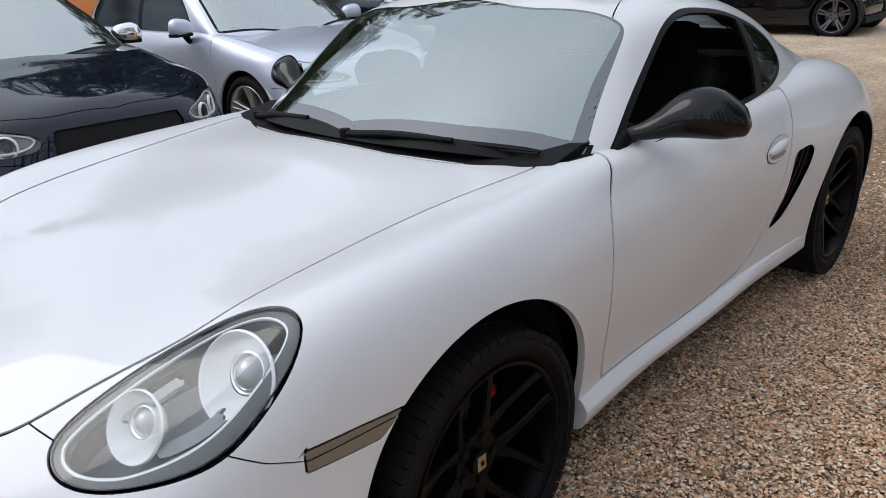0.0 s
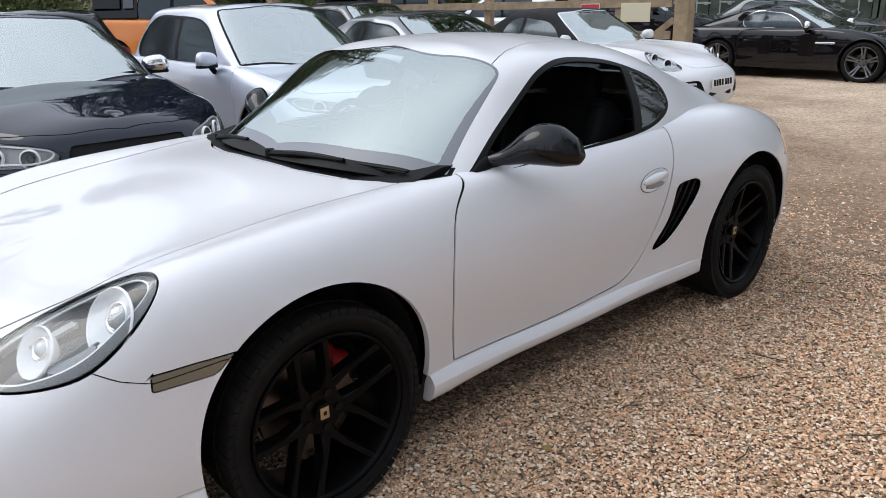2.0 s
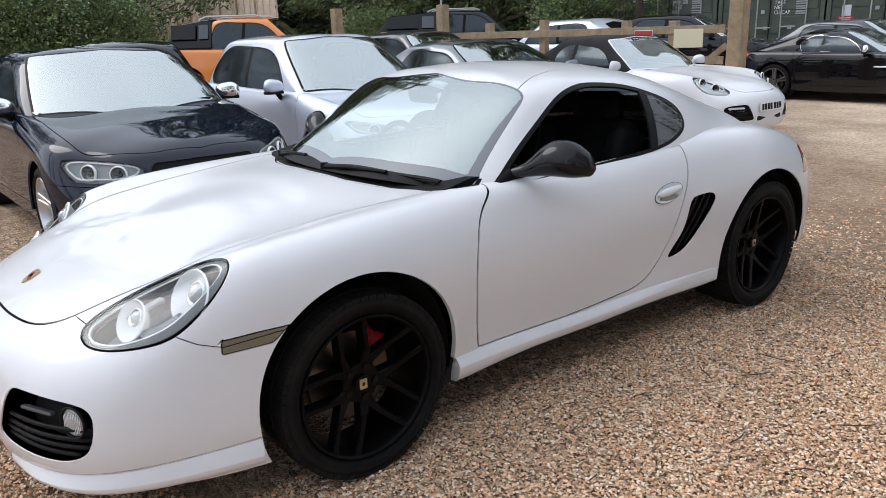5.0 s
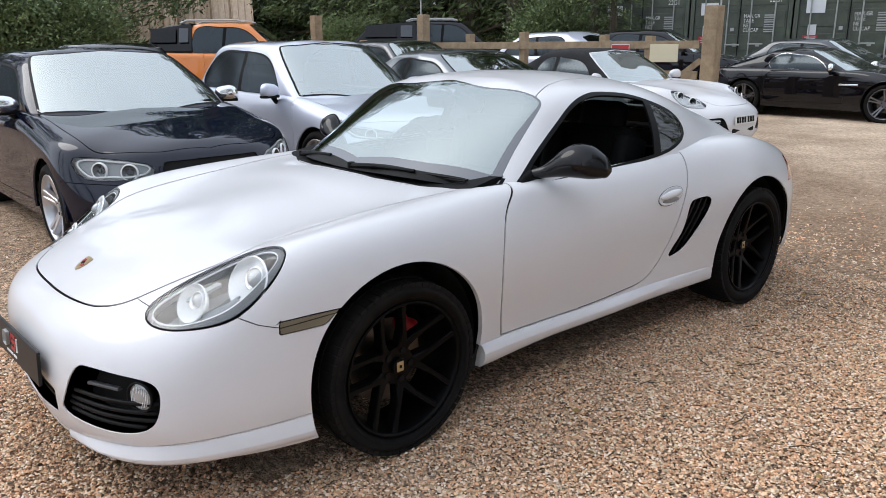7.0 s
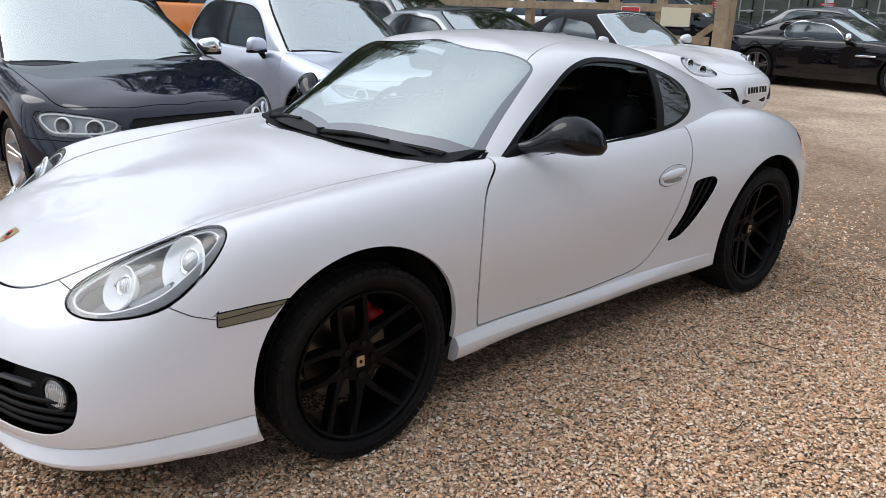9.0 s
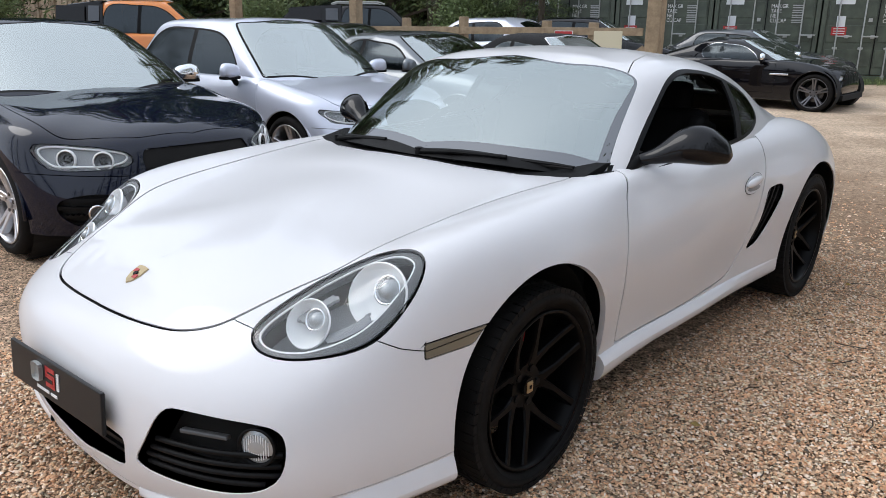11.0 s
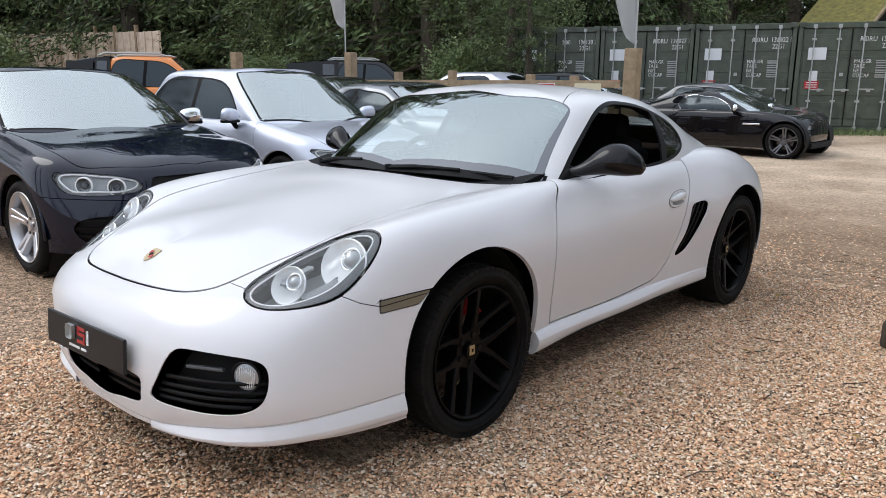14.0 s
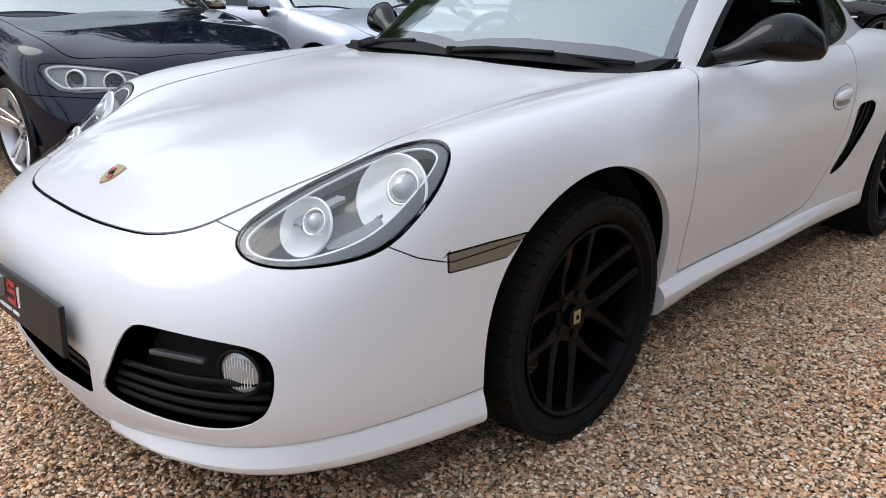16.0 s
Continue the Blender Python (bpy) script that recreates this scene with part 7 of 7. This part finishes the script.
# ---- trees ----
def tree_meshes(seed, height, radius, kind, dense=1.0):
    """Trunk with limbs, and a crown of many small sprays."""
    r = np.random.default_rng(seed)
    bm = tube([(0, 0, -0.3), (0.08, 0.03, height * 0.35), (-0.05, 0.05, height * 0.7), (0.0, 0.0, height * 0.97)], [height * 0.022, height * 0.017, height * 0.010, 0.02], 9)
    quads, verts = [], []
    limbs = 52 if kind == "fir" else 38
    for i in range(limbs):
        f = (i + 0.5) / limbs
        if kind == "fir":
            z0, ln, droop = height * (0.08 + 0.9 * f), radius * (1 - f) ** 0.75 + 0.3, -0.25
        else:
            z0, ln, droop = height * (0.18 + 0.62 * f), radius * (0.55 + 0.45 * math.sin(math.pi * min(1, 0.25 + 0.75 * f))), 0.45
        a = 2.399 * i + r.uniform(-0.3, 0.3)
        d = np.array([math.cos(a), math.sin(a), droop * r.uniform(0.5, 1.3)])
        start = np.array([0, 0, z0])
        end = start + d * ln
        sub = tube([start, start + d * ln * 0.5 + (0, 0, 0.06), end], [0.05, 0.03, 0.008], 4)
        me = bpy.data.meshes.new("limb")
        sub.to_mesh(me)
        sub.free()
        bm.from_mesh(me)
        bpy.data.meshes.remove(me)
        m = int((190 * ln / 2 + 110) * dense)
        t = r.uniform(0.12, 1.05, m) ** 0.8
        at = start + d * ln * t[:, None] + r.normal(0, 0.16 + 0.10 * ln * (1 - 0.5 * t[:, None]) * (0.5 if kind == "fir" else 1.2), (m, 3)) * (1, 1, 0.6 if kind == "fir" else 1.0)
        along = d + r.normal(0, 0.55, (m, 3)) + ((0, 0, -0.35) if kind == "fir" else (0, 0, 0))
        along /= np.linalg.norm(along, axis=1, keepdims=True)
        side = np.cross(along, r.normal(0, 1, (m, 3)))
        side /= np.linalg.norm(side, axis=1, keepdims=True)
        big = r.uniform(0.05, 0.15, (m, 1)) if kind == "fir" else r.uniform(0.06, 0.12, (m, 1)) * (0.60 if height < 4 else 0.72)
        wide = big * (0.27 if kind == "fir" else 0.5)
        base = len(verts) and sum(len(v) for v in verts)
        quad = np.stack([at - along * big, at + side * wide, at + along * big, at - side * wide], 1).reshape(-1, 3)
        quads.append(base + np.arange(4 * m).reshape(-1, 4))
        verts.append(quad)
    trunk = bpy.data.meshes.new("trunk")
    bm.to_mesh(trunk)
    bm.free()
    return trunk, flat_mesh("crown", np.vstack(verts), np.vstack(quads))


FIRS = [tree_meshes(11 + i, 13.5 + i, 3.3, "fir", 0.68) for i in range(3)]
OPEN_FIRS = [tree_meshes(21 + i, 13.5 + i, 3.3, "fir", 0.55) for i in range(2)]
FAR_FIRS = [tree_meshes(61 + i, 13.5 + i, 3.3, "fir", 0.17) for i in range(2)]
BROAD = [tree_meshes(31 + i, 8.5 + i, 3.2, "broad", 1.4) for i in range(2)]
SHRUB = [tree_meshes(51, 2.6, 1.5, "broad", 2.4)]
for mesh_pair in FIRS + OPEN_FIRS + FAR_FIRS + BROAD + SHRUB:
    mesh_pair[0].materials.append(BARK)
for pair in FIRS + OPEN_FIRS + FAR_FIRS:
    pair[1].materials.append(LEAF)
for pair in BROAD + SHRUB:
    pair[1].materials.append(LEAF_LIGHT)


def tree(pair, x, y, size, turn, label, name="tree", group="trees round the yard"):
    t = thing(name, label, "tree", group, at=Matrix.Translation((x, y, lie(x, y) - 0.1)) @ Matrix.Rotation(turn, 4, "Z") @ Matrix.Scale(size, 4))
    for nm, me in zip(("trunk", "crown"), pair):
        ob = new(nm, me)
        ob.parent = t
    return t


random.seed(5)
spots = []
for i in range(14):  # behind the cars and the fence
    spots.append((-34 + 1.45 * i + random.uniform(-0.6, 0.6), 19.5 + 2.6 * (i % 2) + random.uniform(-1, 1) - 0.18 * max(0, 8 - i)))
for i in range(16):  # behind the containers
    spots.append((-9 + 1.75 * i + random.uniform(-0.5, 0.5), 27.5 + 3.2 * (i % 2) + 0.55 * i + random.uniform(-1, 1)))
edge = []
for i in range(11):  # round the rest of the yard
    a = radians(-10 - 13 * i)
    edge.append((3 + 32 * math.cos(a) + random.uniform(-2, 2), -2 + 30 * math.sin(a) + random.uniform(-2, 2)))
for i in range(9):  # beyond the panel fence
    spots.append((-48 + 1.9 * i, 15.5 + 2.5 * (i % 2)))
spots = [(x, y + 9 if -11 < x < -1.5 and 23 < y < 35 else y) for x, y in spots]
for i in range(13):  # an unseen row beyond the yard's open side, placed to cut low sky light
    spots.append((12.0 + 1.8 * (i % 2) + random.uniform(-0.5, 0.5), -13 + 2.1 * i))
for i in range(10):  # behind the outbuilding
    spots.append((-13 + 1.6 * i, 37.5 + 2 * (i % 2)))
for i in range(6):  # left of the containers
    spots.append((-16 + 1.1 * i, 24.5 + 2.2 * (i % 2)))
for x, y in edge:
    tree(FAR_FIRS[random.randrange(2)], x, y, random.uniform(0.85, 1.2), random.uniform(0, 6.3), "tall dark green fir with drooping branches")
for x, y in spots:
    kind = FIRS if x < -8 and y < 27 else FAR_FIRS if x > 9 else OPEN_FIRS
    tree(kind[random.randrange(len(kind))], x, y, random.uniform(1.25, 1.6) if x < -14 else random.uniform(0.9, 1.2), random.uniform(0, 6.3), "tall dark green fir with drooping branches")
for x, y, s in ((-10.7, 15.7, 0.46), (-9.9, 15.45, 0.36), (-13.2, 17.0, 0.6)):
    tree(FIRS[1], x, y, s, random.uniform(0, 6.3), "young dark fir at the end of the containers")
for x, y, s in ((-22.5, 16.8, 0.75), (-18.6, 20.5, 0.7), (-12.2, 18.2, 0.62), (10.5, 26.0, 0.9)):
    tree(BROAD[random.randrange(2)], x, y, s, random.uniform(0, 6.3), "leafy green broadleaf tree at the wood's edge")
for x, y, s in ((-19.5, 13.6, 0.8), (-12.0, 15.8, 0.9), (-31.0, 7.9, 1.25), (-31.5, 5.2, 1.4)):
    tree(SHRUB[0], x, y, s, random.uniform(0, 6.3), "bushy light green shrub by the fence", "shrub", "shrubs by the fence")

# woods to the west, and a leafy tree whose boughs hang over the coupe from the open side
for i in range(4, 12):
    tree(OPEN_FIRS[i % 2], (-36 - 4.0 * (i % 2) if i < 8 else -54) + random.uniform(-1, 1), -19 + 2.6 * i if i < 8 else 4.0 * i - 14, random.uniform(1.9, 2.3), random.uniform(0, 6.3), "tall dark green fir with drooping branches")
sparse = tree_meshes(41, 8.5, 3.2, "broad", 0.42)
sparse[0].materials.append(BARK)
sparse[1].materials.append(LEAF_LIGHT)
tree(sparse, 5.2, 2.9, 0.95, 2.1, "leafy tree leaning over the parked coupe")

# far woods: a deep belt of foliage behind everything
m = 46000
fa, fr = rng.uniform(radians(80), radians(190), m), rng.uniform(46, 54, m)
fz = 15 * rng.random(m) ** 0.9 * (0.72 + 0.28 * np.sin(fa * 37) * np.sin(fa * 91 + 1.0))
at = np.stack([fr * np.cos(fa), fr * np.sin(fa), fz], 1)
along = rng.normal(0, 0.6, (m, 3)) + (0, 0, -0.5)
along /= np.linalg.norm(along, axis=1, keepdims=True)
wide = np.cross(along, rng.normal(0, 1, (m, 3)))
wide /= np.linalg.norm(wide, axis=1, keepdims=True)
size = rng.uniform(0.25, 0.6, (m, 1))
leafy = np.stack([at - along * size, at + wide * size * 0.45, at + along * size, at - wide * size * 0.45], 1).reshape(-1, 3)
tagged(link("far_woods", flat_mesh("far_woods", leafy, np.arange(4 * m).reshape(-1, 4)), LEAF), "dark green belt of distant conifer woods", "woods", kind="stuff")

# grass along the containers
gv, gf = [], []
cw, sw = math.cos(radians(C_YAW)), math.sin(radians(C_YAW))
for i in range(9000):
    u, w = rng.uniform(-6, 12), abs(rng.normal(0, 0.22)) + 0.05
    x, y = C_AT.x + u * cw + w * sw, C_AT.y + u * sw - w * cw
    h, a = rng.uniform(0.05, 0.2), rng.uniform(0, 6.3)
    z = lie(x, y) - 0.01
    k = len(gv)
    gv += [(x - 0.012 * math.cos(a), y - 0.012 * math.sin(a), z), (x + 0.012 * math.cos(a), y + 0.012 * math.sin(a), z), (x + rng.normal(0, 0.05), y + rng.normal(0, 0.05), z + h)]
    gf.append((k, k + 1, k + 2))
tagged(link("grass", flat_mesh("grass", gv, gf), LEAF_LIGHT), "rough green grass strip along the containers", "grass", kind="stuff")

# cottage behind the containers
hut = thing("outbuilding", "low building with a mossy pitched roof behind containers", "building", at=pose(-6.95, 28.9, 0.15, 0, 0, -5))
bm = bmesh.new()
ridge, eave = 4.70, 3.35
vv = [bm.verts.new(p) for p in ((-0.1, -0.35, eave), (2.6, -0.35, eave), (2.6, 2.0, ridge), (-0.1, 2.0, ridge), (2.6, 4.35, eave), (-0.1, 4.35, eave))]
bm.faces.new((vv[0], vv[1], vv[2], vv[3]))
bm.faces.new((vv[3], vv[2], vv[4], vv[5]))
rf = part("roof", bm, MOSS, hut, "mossy yellow-green roof")
rf.modifiers.new("thick", "SOLIDIFY").thickness = 0.16
part("wall", box((2.35, 4.0, eave), (1.2, 2.0, eave / 2)), TIMBER, hut)
bm = bmesh.new()
tri = [bm.verts.new(p) for p in ((2.38, 0.0, eave), (2.38, 4.0, eave), (2.38, 2.0, ridge - 0.1))]
bm.faces.new(tri)
part("gable", bm, LINER, hut)
for y0, y1 in ((-0.4, 2.02), (4.4, 1.98)):
    part("barge_board", tube([(2.62, y0, eave - 0.05), (2.62, y1, ridge + 0.02)], 0.07, 4), TIMBER, hut)
